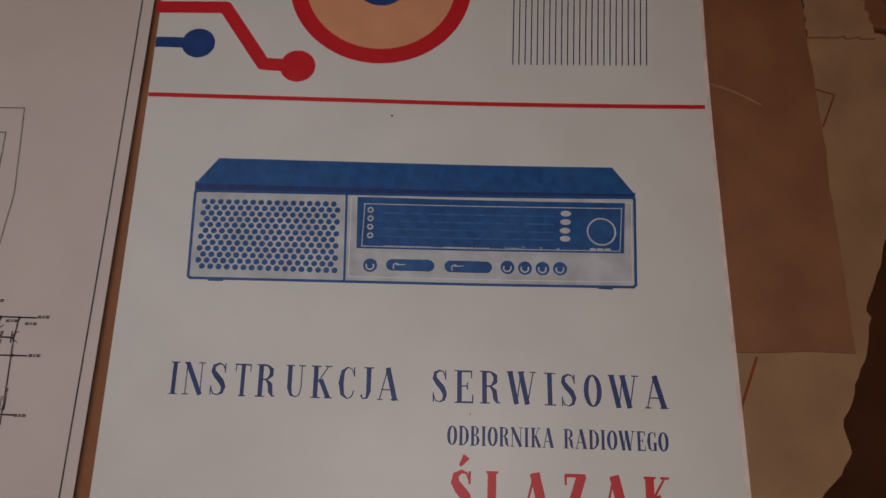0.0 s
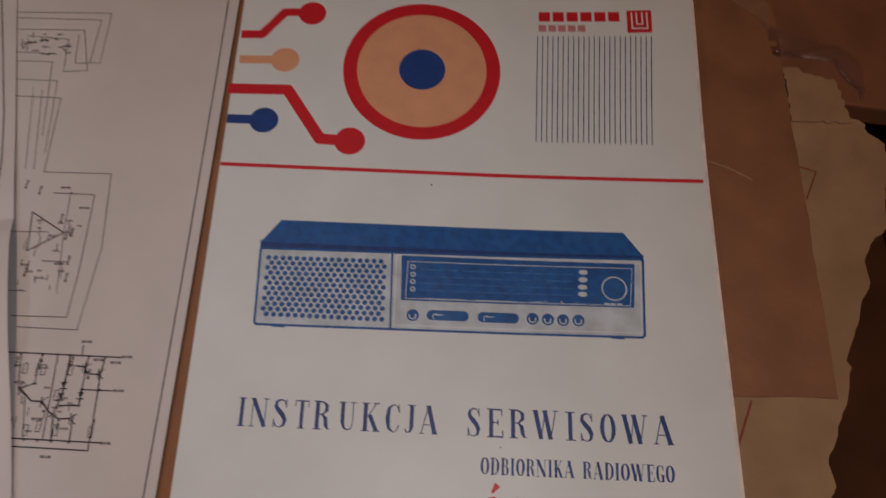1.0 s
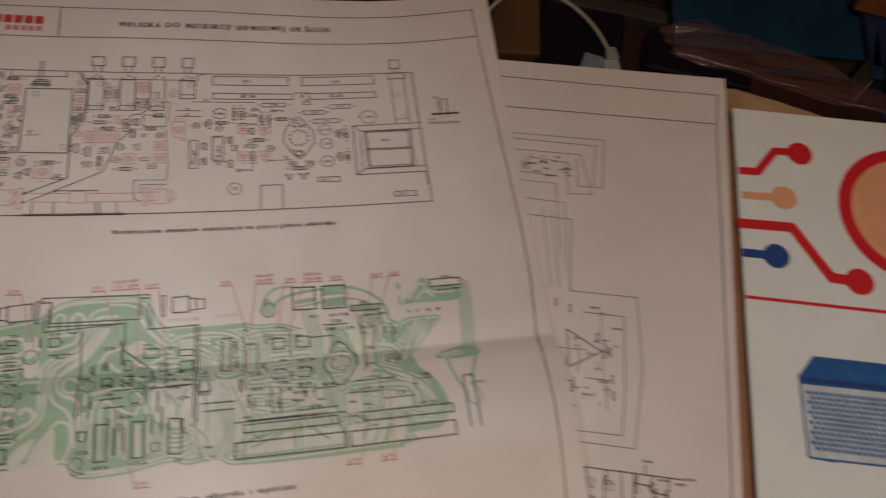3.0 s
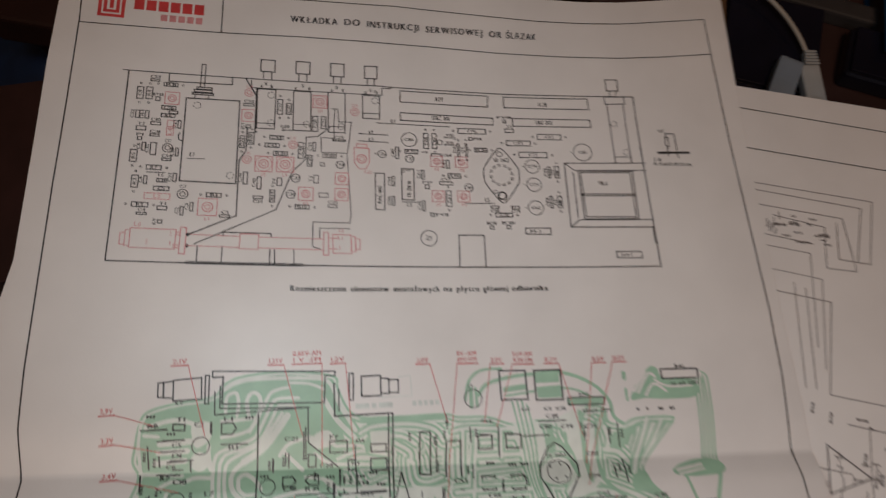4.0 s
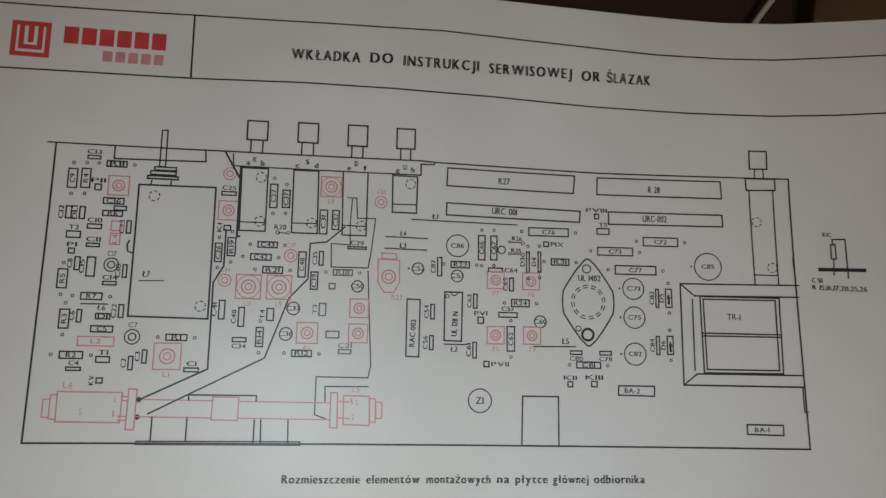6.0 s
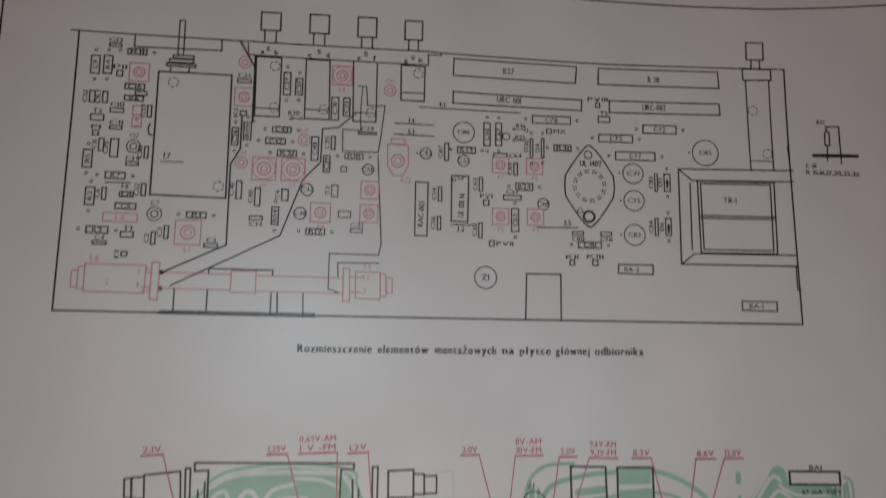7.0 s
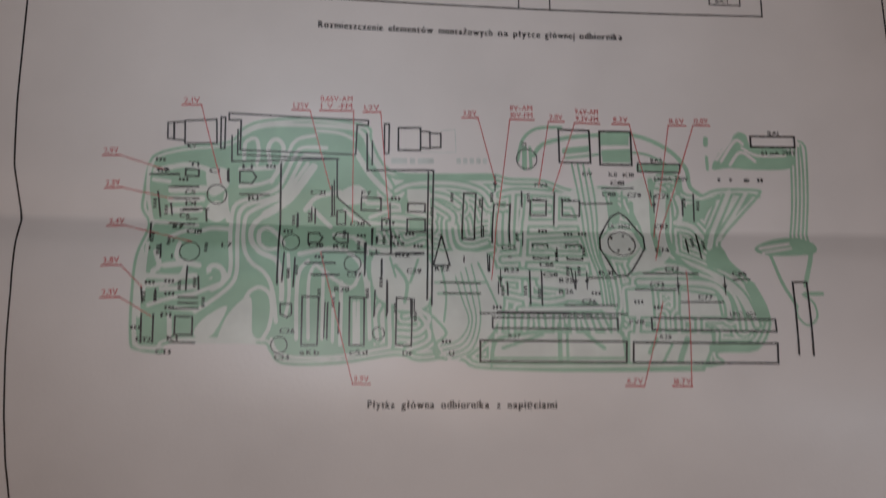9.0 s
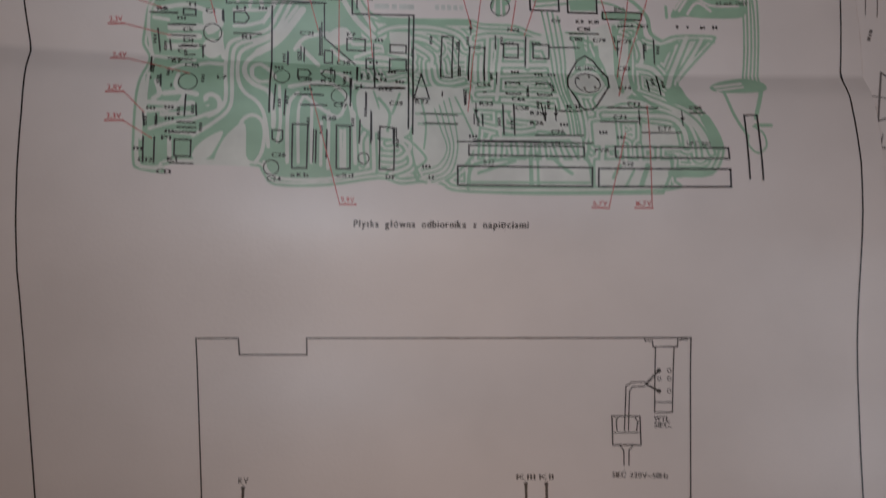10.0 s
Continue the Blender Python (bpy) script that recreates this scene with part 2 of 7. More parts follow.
class Ink:
    """Gathers the marks of one colour on one sheet into one mesh."""

    def __init__(self, at, lift, step=9.0, weight=1.0):
        self.weight = weight
        self.at, self.base, self.step, self.v, self.f, self.k = at, lift, step, [], [], 0

    @property
    def lift(self):
        return self.base + 0.006 * (self.k % 9)

    def quad(self, *p):
        self.k += 1
        n = len(self.v)
        self.v += [self.at(x, y, self.lift) for x, y in p]
        self.f.append(tuple(range(n, n + len(p))))

    def line(self, *c, w=0.3):
        w *= self.weight
        pts = [(c[i], c[i + 1]) for i in range(0, len(c), 2)]
        for (x0, y0), (x1, y1) in zip(pts, pts[1:]):
            d = math.hypot(x1 - x0, y1 - y0)
            if d < 1e-6:
                continue
            k = max(1, int(d / self.step))
            self.k += 1
            tx, ty = (x1 - x0) / d * w / 2, (y1 - y0) / d * w / 2
            ends = 0.9 if w < 1.6 else 0.0
            n = len(self.v)
            for i in range(k + 1):
                s = i / k
                e = -1 if i == 0 else 1 if i == k else 0
                x, y = x0 + (x1 - x0) * s + e * tx * ends, y0 + (y1 - y0) * s + e * ty * ends
                self.v += [self.at(x - ty, y + tx, self.lift), self.at(x + ty, y - tx, self.lift)]
            self.f += [(n + 2 * i, n + 2 * i + 1, n + 2 * i + 3, n + 2 * i + 2) for i in range(k)]
        if w >= 1.6:
            for x, y in pts[1:-1]:
                self.disc(x, y, w / 2)
        return self

    def loop(self, *c, w=0.3):
        return self.line(*c, c[0], c[1], w=w)

    def rect(self, x0, y0, x1, y1, w=0.3):
        return self.loop(x0, y0, x1, y0, x1, y1, x0, y1, w=w)

    def fill(self, *c):
        """A filled convex outline."""
        self.quad(*[(c[i], c[i + 1]) for i in range(0, len(c), 2)])
        return self

    def band(self, left, right):
        """A filled strip between two lists of points."""
        self.k += 1
        n = len(self.v)
        for a, b in zip(left, right):
            self.v += [self.at(*a, self.lift), self.at(*b, self.lift)]
        self.f += [(n + 2 * i, n + 2 * i + 1, n + 2 * i + 3, n + 2 * i + 2) for i in range(len(left) - 1)]

    def disc(self, x, y, r, ry=None, seg=20):
        ry = ry or r
        self.quad(*[(x + r * math.cos(2 * math.pi * i / seg), y + ry * math.sin(2 * math.pi * i / seg)) for i in range(seg)])
        return self

    def ring(self, x, y, r, w=0.3, ry=None, seg=24, a0=0, a1=360):
        ry = ry or r
        ang = [math.radians(a0 + (a1 - a0) * i / seg) for i in range(seg + 1)]
        self.band([(x + (r - w / 2) * math.cos(a), y + (ry - w / 2) * math.sin(a)) for a in ang],
                  [(x + (r + w / 2) * math.cos(a), y + (ry + w / 2) * math.sin(a)) for a in ang])
        return self

    def brush(self, *pts):
        """A stroke through (x, y, width) points."""
        L, R = [], []
        for i, (x, y, w) in enumerate(pts):
            a, b = pts[max(i - 1, 0)], pts[min(i + 1, len(pts) - 1)]
            d = math.hypot(b[0] - a[0], b[1] - a[1]) or 1
            nx, ny = -(b[1] - a[1]) / d * w / 2, (b[0] - a[0]) / d * w / 2
            L.append((x + nx, y + ny))
            R.append((x - nx, y - ny))
        self.band(L, R)
        return self

    def text(self, s, x0, y0, x1, y1, h, bold=0.0, gap=0.16):
        """Writes s from the base point (x0, y0) to (x1, y1), letters h high."""
        pen, put = 0.0, []
        for ch in s:
            if ch == " ":
                pen += 0.42
                continue
            vs, fs = GLYPHS[ch]
            lo, hi = min(x for x, _ in vs), max(x for x, _ in vs)
            put.append((pen - lo, vs, fs))
            pen += hi - lo + gap * CAP
        pen -= gap * CAP
        d = math.hypot(x1 - x0, y1 - y0)
        ex, ey = (x1 - x0) / d, (y1 - y0) / d
        sx, sy = d / pen, h / CAP
        for k in ((-0.5, 0.5) if bold else (0,)):
            self.k += 1
            for off, vs, fs in put:
                n = len(self.v)
                for x, y in vs:
                    a, b = (x + off) * sx + k * bold, y * sy
                    self.v.append(self.at(x0 + ex * a - ey * b, y0 + ey * a + ex * b, self.lift))
                self.f += [tuple(n + i for i in f) for f in fs]
        return self

    def bars(self, x0, y0, x1, y1, h, words, fillw=0.82):
        """Writing that cannot be read: plain bars of its size."""
        tot = sum(words) + 0.5 * (len(words) - 1)
        d = math.hypot(x1 - x0, y1 - y0)
        ex, ey, pen = (x1 - x0) / d, (y1 - y0) / d, 0.0
        for k in words:
            a, b = pen / tot * d, (pen + k) / tot * d
            self.quad(*[(x0 + ex * s - ey * t, y0 + ey * s + ex * t) for s, t in ((a, 0.12 * h), (b, 0.12 * h), (b, fillw * h), (a, fillw * h))])
            pen += k + 0.5
        return self

    def area(self, *c):
        """A filled outline of any shape, cut into small triangles that follow the sheet."""
        self.k += 1
        pts = [Vector((c[i], c[i + 1], 0)) for i in range(0, len(c), 2)]
        bm = bmesh.new()
        bm.faces.new([bm.verts.new(p) for p in pts])
        bmesh.ops.triangulate(bm, faces=bm.faces[:])
        for _ in range(5):
            long = [e for e in bm.edges if e.calc_length() > self.step * 1.3]
            if not long:
                break
            bmesh.ops.subdivide_edges(bm, edges=long, cuts=1)
            bmesh.ops.triangulate(bm, faces=bm.faces[:])
        n = len(self.v)
        bm.verts.index_update()
        self.v += [self.at(v.co.x, v.co.y, self.lift) for v in bm.verts]
        self.f += [tuple(n + v.index for v in f.verts) for f in bm.faces]
        bm.free()
        return self

    def done(self, name, material, parent, label="", kind=""):
        ob = part(name, mesh_of(name, self.v, self.f, material), parent, label)
        return tagged(ob, kind=kind)


class TrackArt:
    """A copper pattern as one field of distances, cut into a fine mesh that lies on the sheet. sign 1 adds copper, -1 clears it."""
    U0, U1, V0, V1, CELL = 13.0, 229.0, -121.0, -38.0, 0.34

    def __init__(self):
        self.us = np.arange(self.U0, self.U1, self.CELL)
        self.vs = np.arange(self.V0, self.V1, self.CELL)
        self.d = np.full((len(self.vs), len(self.us)), -9.0)

    def _window(self, pts, pad):
        a, b = pts.min(0) - pad, pts.max(0) + pad
        i0, i1 = np.searchsorted(self.us, (a[0], b[0]))
        j0, j1 = np.searchsorted(self.vs, (a[1], b[1]))
        return slice(j0, j1), slice(i0, i1)

    def _away(self, pts, win):
        """Distance of the window's nodes from a chain of points."""
        x, y = np.meshgrid(self.us[win[1]], self.vs[win[0]])
        best = np.full(x.shape, 99.0)
        for (ax, ay), (bx, by) in zip(pts, pts[1:]):
            ex, ey = bx - ax, by - ay
            t = np.clip(((x - ax) * ex + (y - ay) * ey) / max(ex * ex + ey * ey, 1e-9), 0, 1)
            best = np.minimum(best, np.hypot(x - ax - t * ex, y - ay - t * ey))
        return x, y, best

    def _lay(self, sign, win, inside):
        old = self.d[win]
        self.d[win] = np.maximum(old, inside) if sign > 0 else np.minimum(old, -inside)

    @staticmethod
    def _soft(pts, closed):
        """A smooth chain through the points."""
        n = len(pts)
        if n < 3:
            return pts
        get = (lambda k: pts[k % n]) if closed else (lambda k: pts[min(max(k, 0), n - 1)])
        out = []
        for k in range(n if closed else n - 1):
            a, b, c, e = get(k - 1), get(k), get(k + 1), get(k + 2)
            for q in range(4):
                t = q / 4
                out.append(0.5 * (2 * b + (c - a) * t + (2 * a - 5 * b + 4 * c - e) * t * t + (3 * b - a - 3 * c + e) * t ** 3))
        out.append(out[0] if closed else pts[-1])
        return np.array(out)

    def stroke(self, sign, width, *c):
        pts = self._soft(np.array(c, float).reshape(-1, 2), False)
        win = self._window(pts, width + 2)
        _, _, away = self._away(pts, win)
        self._lay(sign, win, width / 2 - away)

    def fill(self, sign, *c):
        pts = np.array(c, float).reshape(-1, 2)
        pts = self._soft(pts, True) if len(pts) > 4 else np.vstack((pts, pts[:1]))
        win = self._window(pts, 3)
        x, y, away = self._away(pts, win)
        odd = np.zeros(x.shape, bool)
        for (ax, ay), (bx, by) in zip(pts, pts[1:]):
            if ay != by:
                odd ^= ((ay > y) != (by > y)) & (x < (bx - ax) * (y - ay) / (by - ay) + ax)
        self._lay(sign, win, np.where(odd, away, -away))

    def rim(self, inner, outer):
        """Clears a line that runs along inside the board's outline."""
        self.d = np.minimum(self.d, np.abs(self.board - (inner + outer) / 2) - (outer - inner) / 2)

    def echo(self, pitch, width, u0):
        """Splits the copper past u0 into tracks that follow the gaps between them."""
        far = self.us > u0
        d = self.d[:, far]
        wave = width / 2 - np.abs(np.mod(d, pitch) - width / 2)
        self.d[:, far] = np.where(d > 0, np.minimum(d + 0.1, wave), d)

    def mesh(self, name, lift, material, grow=0.0):
        d = self.d + grow
        verts, faces, made = [], [], {}

        def node(i, j):
            k = made.get((i, j))
            if k is None:
                k = made[(i, j)] = len(verts)
                verts.append((self.us[i], self.vs[j]))
            return k

        def cross(i, j, p, q):
            key = (min((i, j), (p, q)), max((i, j), (p, q)))
            k = made.get(key)
            if k is None:
                t = d[j, i] / (d[j, i] - d[q, p])
                k = made[key] = len(verts)
                verts.append((self.us[i] + t * (self.us[p] - self.us[i]), self.vs[j] + t * (self.vs[q] - self.vs[j])))
            return k

        on = d > 0
        for j in range(len(self.vs) - 1):
            full = on[j, :-1] & on[j, 1:] & on[j + 1, :-1] & on[j + 1, 1:]
            some = on[j, :-1] | on[j, 1:] | on[j + 1, :-1] | on[j + 1, 1:]
            for i in np.nonzero(some)[0]:
                ring = ((i, j), (i + 1, j), (i + 1, j + 1), (i, j + 1))
                if full[i]:
                    faces.append(tuple(node(*p) for p in ring))
                    continue
                face = []
                for a, b in zip(ring, ring[1:] + ring[:1]):
                    if on[a[1], a[0]]:
                        face.append(node(*a))
                    if on[a[1], a[0]] != on[b[1], b[0]]:
                        face.append(cross(*a, *b))
                if len(face) > 2:
                    faces.append(tuple(face))
        # heights of the sheet row by row, as fold() gives them
        high = {}
        out = []
        for u, v in verts:
            key = round(v, 2)
            if key not in high:
                low, mid, top = fold(0.0, v), fold(106.0, v), fold(212.0, v)
                high[key] = (mid, (top - low) / 2, (top + low) / 2 - mid)
            a, b, c = high[key]
            q = (u - 106) / 106
            out.append(SHEET_O + (SHEET_X * u + SHEET_Y * v + SHEET_N * (a + b * q + c * q * q + lift)) * 0.001)
        return mesh_of(name, out, faces, material)


# ---- high-contrast serif letters for the cover ----
H, ST = 0.04, 0.15
STEM = [[(0.16, 0, ST), (0.16, 1, ST)], [(0.02, 0.02, H), (0.31, 0.02, H)], [(0.02, 0.98, H), (0.31, 0.98, H)]]
ROUND = [(0.5, 0.74, H), (0.43, 0.92, H), (0.3, 0.98, H), (0.15, 0.86, 0.12), (0.1, 0.5, 0.17), (0.15, 0.14, 0.12), (0.3, 0.02, H), (0.43, 0.08, H), (0.5, 0.27, H)]
SERIF = {
    "I": (0.33, STEM),
    "N": (0.74, [[(0.11, 0, H), (0.11, 1, H)], [(0.11, 0.99, 0.17), (0.62, 0.01, 0.17)], [(0.62, 0, H), (0.62, 1, H)], [(0, 0.02, H), (0.22, 0.02, H)], [(0, 0.98, H), (0.14, 0.98, H)], [(0.5, 0.98, H), (0.74, 0.98, H)]]),
    "S": (0.5, [[(0.44, 0.78, H), (0.37, 0.94, H), (0.25, 0.98, 0.06), (0.11, 0.9, 0.11), (0.09, 0.74, 0.15), (0.21, 0.58, 0.18), (0.34, 0.44, 0.18), (0.42, 0.26, 0.15), (0.38, 0.09, 0.1), (0.25, 0.02, H), (0.12, 0.06, H), (0.05, 0.24, H)], [(0.44, 0.99, H), (0.44, 0.7, H)], [(0.05, 0.01, H), (0.05, 0.3, H)]]),
    "T": (0.6, [[(0.3, 0, ST), (0.3, 1, ST)], [(0.02, 0.97, 0.06), (0.58, 0.97, 0.06)], [(0.03, 1, H), (0.03, 0.76, H)], [(0.57, 1, H), (0.57, 0.76, H)], [(0.16, 0.02, H), (0.44, 0.02, H)]]),
    "R": (0.64, STEM + [[(0.16, 0.97, H), (0.36, 0.96, 0.06), (0.48, 0.85, 0.14), (0.48, 0.67, 0.14), (0.36, 0.54, 0.06), (0.16, 0.52, H)], [(0.34, 0.52, 0.06), (0.45, 0.4, 0.15), (0.48, 0.16, 0.15), (0.54, 0.03, 0.06), (0.62, 0.05, H)]]),
    "U": (0.68, [[(0.16, 1, ST), (0.16, 0.3, ST), (0.22, 0.09, 0.09), (0.36, 0.02, H), (0.48, 0.08, H), (0.54, 0.3, H), (0.54, 1, H)], [(0.02, 0.98, H), (0.3, 0.98, H)], [(0.43, 0.98, H), (0.66, 0.98, H)]]),
    "K": (0.66, STEM + [[(0.18, 0.42, H), (0.52, 0.98, H)], [(0.3, 0.58, 0.15), (0.54, 0.02, 0.15)], [(0.42, 0.98, H), (0.63, 0.98, H)], [(0.42, 0.02, H), (0.66, 0.02, H)]]),
    "C": (0.54, [ROUND, [(0.5, 0.99, H), (0.5, 0.7, H)]]),
    "J": (0.44, [[(0.27, 1, ST), (0.27, 0.25, ST), (0.22, 0.06, 0.08), (0.1, 0.03, H), (0.04, 0.15, 0.07)], [(0.12, 0.98, H), (0.42, 0.98, H)]]),
    "A": (0.7, [[(0.07, 0, H), (0.33, 1, H)], [(0.33, 1, 0.17), (0.58, 0, 0.17)], [(0.16, 0.32, H), (0.5, 0.32, H)], [(0, 0.02, H), (0.18, 0.02, H)], [(0.44, 0.02, H), (0.7, 0.02, H)]]),
    "E": (0.56, STEM + [[(0.1, 0.97, 0.06), (0.5, 0.97, 0.06)], [(0.16, 0.52, H), (0.38, 0.52, H)], [(0.1, 0.03, 0.06), (0.53, 0.03, 0.06)], [(0.5, 1, H), (0.5, 0.76, H)], [(0.53, 0, H), (0.53, 0.27, H)], [(0.38, 0.63, H), (0.38, 0.41, H)]]),
    "W": (0.98, [[(0.11, 1, 0.17), (0.31, 0, 0.17)], [(0.31, 0, H), (0.48, 1, H)], [(0.46, 1, 0.17), (0.66, 0, 0.17)], [(0.66, 0, H), (0.87, 1, H)], [(0, 0.98, H), (0.22, 0.98, H)], [(0.36, 0.98, H), (0.58, 0.98, H)], [(0.76, 0.98, H), (0.98, 0.98, H)]]),
    "O": (0.6, [[(0.3 + 0.22 * math.cos(a / 8 * math.pi), 0.5 + 0.47 * math.sin(a / 8 * math.pi), 0.05 + 0.12 * abs(math.cos(a / 8 * math.pi))) for a in range(17)]]),
    "D": (0.64, STEM + [[(0.16, 0.97, H), (0.36, 0.95, 0.06), (0.52, 0.76, 0.13), (0.55, 0.5, 0.17), (0.52, 0.24, 0.13), (0.36, 0.05, 0.06), (0.16, 0.03, H)]]),
    "B": (0.6, STEM + [[(0.16, 0.97, H), (0.35, 0.96, 0.06), (0.45, 0.86, 0.13), (0.45, 0.68, 0.13), (0.35, 0.55, 0.06), (0.16, 0.53, H)], [(0.3, 0.53, H), (0.45, 0.45, 0.11), (0.5, 0.28, 0.16), (0.45, 0.1, 0.11), (0.33, 0.03, 0.06), (0.16, 0.03, H)]]),
    "G": (0.6, [ROUND, [(0.5, 0.99, H), (0.5, 0.7, H)], [(0.48, 0.44, 0.14), (0.48, 0.02, 0.14)], [(0.34, 0.43, H), (0.6, 0.43, H)]]),
    "L": (0.54, STEM + [[(0.1, 0.03, 0.06), (0.51, 0.03, 0.06)], [(0.51, 0, H), (0.51, 0.3, H)]]),
    "Z": (0.58, [[(0.06, 0.97, 0.06), (0.54, 0.97, 0.06)], [(0.45, 0.98, 0.17), (0.12, 0.02, 0.17)], [(0.04, 0.03, 0.06), (0.55, 0.03, 0.06)], [(0.06, 1, H), (0.06, 0.76, H)], [(0.55, 0, H), (0.55, 0.26, H)]]),
}
SERIF["Ś"] = (0.5, SERIF["S"][1] + [[(0.2, 1.1, 0.05), (0.36, 1.32, 0.13)]])
SERIF["Ą"] = (0.7, SERIF["A"][1] + [[(0.6, 0.0, 0.05), (0.52, -0.14, 0.07), (0.62, -0.22, 0.05)]])


def serif_line(parent, s, x0, y0, x1, y1, h, material, gap, squeeze=1.0, heavy=1.0):
    """One part for each letter of a word on the cover."""
    total = sum(SERIF[c][0] * squeeze + gap for c in s) - gap
    d = math.hypot(x1 - x0, y1 - y0)
    ex, ey, k, pen = (x1 - x0) / d, (y1 - y0) / d, d / total, 0.0
    for c in s:
        ink = Ink(on_cover, 0.08)
        for stroke in SERIF[c][1]:
            ink.brush(*[(x0 + ex * (pen + x * squeeze) * k - ey * y * h, y0 + ey * (pen + x * squeeze) * k + ex * y * h, w * heavy * min(h, k * 1.05)) for x, y, w in stroke])
        ink.done("letter", material, parent)
        pen += SERIF[c][0] * squeeze + gap


def serif_word(parent, letters, h, material):
    """Spaced capitals, each with its two sides and its base line."""
    for c, x0, x1, y0 in letters:
        width, strokes = SERIF[c]
        k = (x1 - x0) / width
        ink = Ink(on_cover, 0.08)
        for stroke in strokes:
            ink.brush(*[(x0 + x * k, y0 + y * h - 0.018 * (x * k - (x1 - x0) / 2), w * min(h, k) * 0.95) for x, y, w in stroke])
        ink.done("letter", material, parent)


# ---- the room ----
def wall(name, size, at):
    me = box(name, size, WALLPAINT, 0)
    ob = tagged(new(name, me), "plain painted wall of the dim room", "wall", kind="structure")
    ob.matrix_world = pose(*at)
    return ob


FLOOR_Z = -0.46
floor = tagged(new("floor", box("floor", (3.2, 3.2, 0.05), DARKWOOD, 0)), "dark brown wooden floor", "floor", kind="structure")
floor.matrix_world = pose(0, 0, FLOOR_Z - 0.025)
wall("wall_north", (3.2, 0.1, 2.6), (0, 1.65, FLOOR_Z + 1.3))
wall("wall_south", (3.2, 0.1, 2.6), (0, -1.65, FLOOR_Z + 1.3))
wall("wall_east", (0.1, 3.2, 2.6), (1.65, 0, FLOOR_Z + 1.3))
wall("wall_west", (0.1, 3.2, 2.6), (-1.65, 0, FLOOR_Z + 1.3))
ceiling = tagged(new("ceiling", box("ceiling", (3.2, 3.2, 0.1), WALLPAINT, 0)), "plain white painted ceiling", "ceiling", kind="structure")
ceiling.matrix_world = pose(0, 0, FLOOR_Z + 2.65)

# ---- the small table under the papers ----
def small_table():
    t = thing("side_table", "small dark brown wooden table under the papers", "table")
    top = part("tabletop", box("tabletop", (0.60, 0.56, 0.024), DARKWOOD, 0.003), t)
    top.location = (-0.06, -0.195, -0.060)
    for x in (-0.32, 0.20):
        for y in (-0.43, 0.04):
            leg = part("leg", box("leg", (0.035, 0.035, 0.388), DARKWOOD, 0.003), t)
            leg.location = (x, y, -0.266)
    return t


small_table()


# ---- worn manila folder, kraft sheet, booklet ----
def rough_edge(amount, seed):
    def edge(s, t):
        k = noise.noise(Vector((s * 9 + seed, t * 9, seed))) * amount
        q = noise.noise(Vector((s * 31 + seed, t * 31, seed))) * amount * 0.45
        on = 1 if s in (0, 1) or t in (0, 1) else 0
        return ((k + q) * on, (k - q) * on)
    return edge


def folder_z(x, y, w=0.0):
    swell = 0.8 * noise.noise(Vector((x * 0.012, y * 0.012, 3)))
    return Vector((x, y, -5.4 + swell + 0.115 * min(x, 0) - (1.8 if x < 0 else 0) + w)) * 0.001


def manila_folder():
    f = thing("manila_folder", "worn tattered manila card folder under the booklet", "folder")

    def edge(s, t):
        du, dv = rough_edge(2.2, 2.0)(s, t)
        y = -230 + 351 * t
        out = np.interp(y, (-230, -140, -136, -132, -124, -115, -106, -94, -79, -77, -64, -42, -29, -23, -18, 14, 25, 30, 36, 44, 52, 80, 121), (225, 235, 239, 245, 247.5, 246, 251.5, 257, 262, 260, 266.5, 275.5, 278, 281, 288.5, 294, 293.5, 286, 288, 287, 279, 276, 262))
        tear = 1.1 * noise.noise(Vector((0.3, t * 40, 1))) + 0.9 * noise.noise(Vector((4.3, t * 110, 1)))
        x = -16 + 279 * s
        drop = 0.636 * max(0.0, y - 33) * min(1.0, max(0.0, (x - 222) / 18))
        return du + s * s * (out + tear - 263), dv - drop - (min(18, max(0, x * 0.26)) if t > 0.9 and x < 225 else 0) * (t - 0.9) * 10

    part("front_card", slab("front_card", folder_z, 40, 130, -16, 263, -230, 121, 1.2, MANILA, edge), f)
    part("inner_papers", slab("inner_papers", lambda x, y, w: folder_z(x, y, w - 2.2), 30, 40, -14, 261, -230, 119, 14.0, MANILA, edge), f)
    part("back_card", slab("back_card", lambda x, y, w: folder_z(x, y, w - 17.2), 30, 40, -14, 262, -230, 119, 23.4, MANILA, edge), f)
    # the torn flap that lies folded back on the card
    flap = slab("folded_flap", lambda x, y, w: folder_z(x, y, w + 1.2 + 0.04 * max(0, y - 36)), 14, 16, 254, 282, 35, 63, 0.9, MANILA,
                lambda s, t: (rough_edge(1.8, 8.0)(s, t)[0] - 4 * s * t, rough_edge(1.2, 8.0)(s, t)[1] - 6 * s * t))
    part("folded_flap", flap, f, "torn flap with a pale worn edge")
    i = Ink(folder_z, 0.15)
    i.line(219.1, -93.6, 210.5, -114.1, w=1.0)
    i.done("printed_rule", RUST, f, "faded red printed rule")
    i = Ink(folder_z, 0.15)
    i.line(254.3, 11.9, 261.8, 9.6, 255.4, -4.0, w=0.7)
    i.done("printed_rule", RUST, f)
    return f


manila_folder()


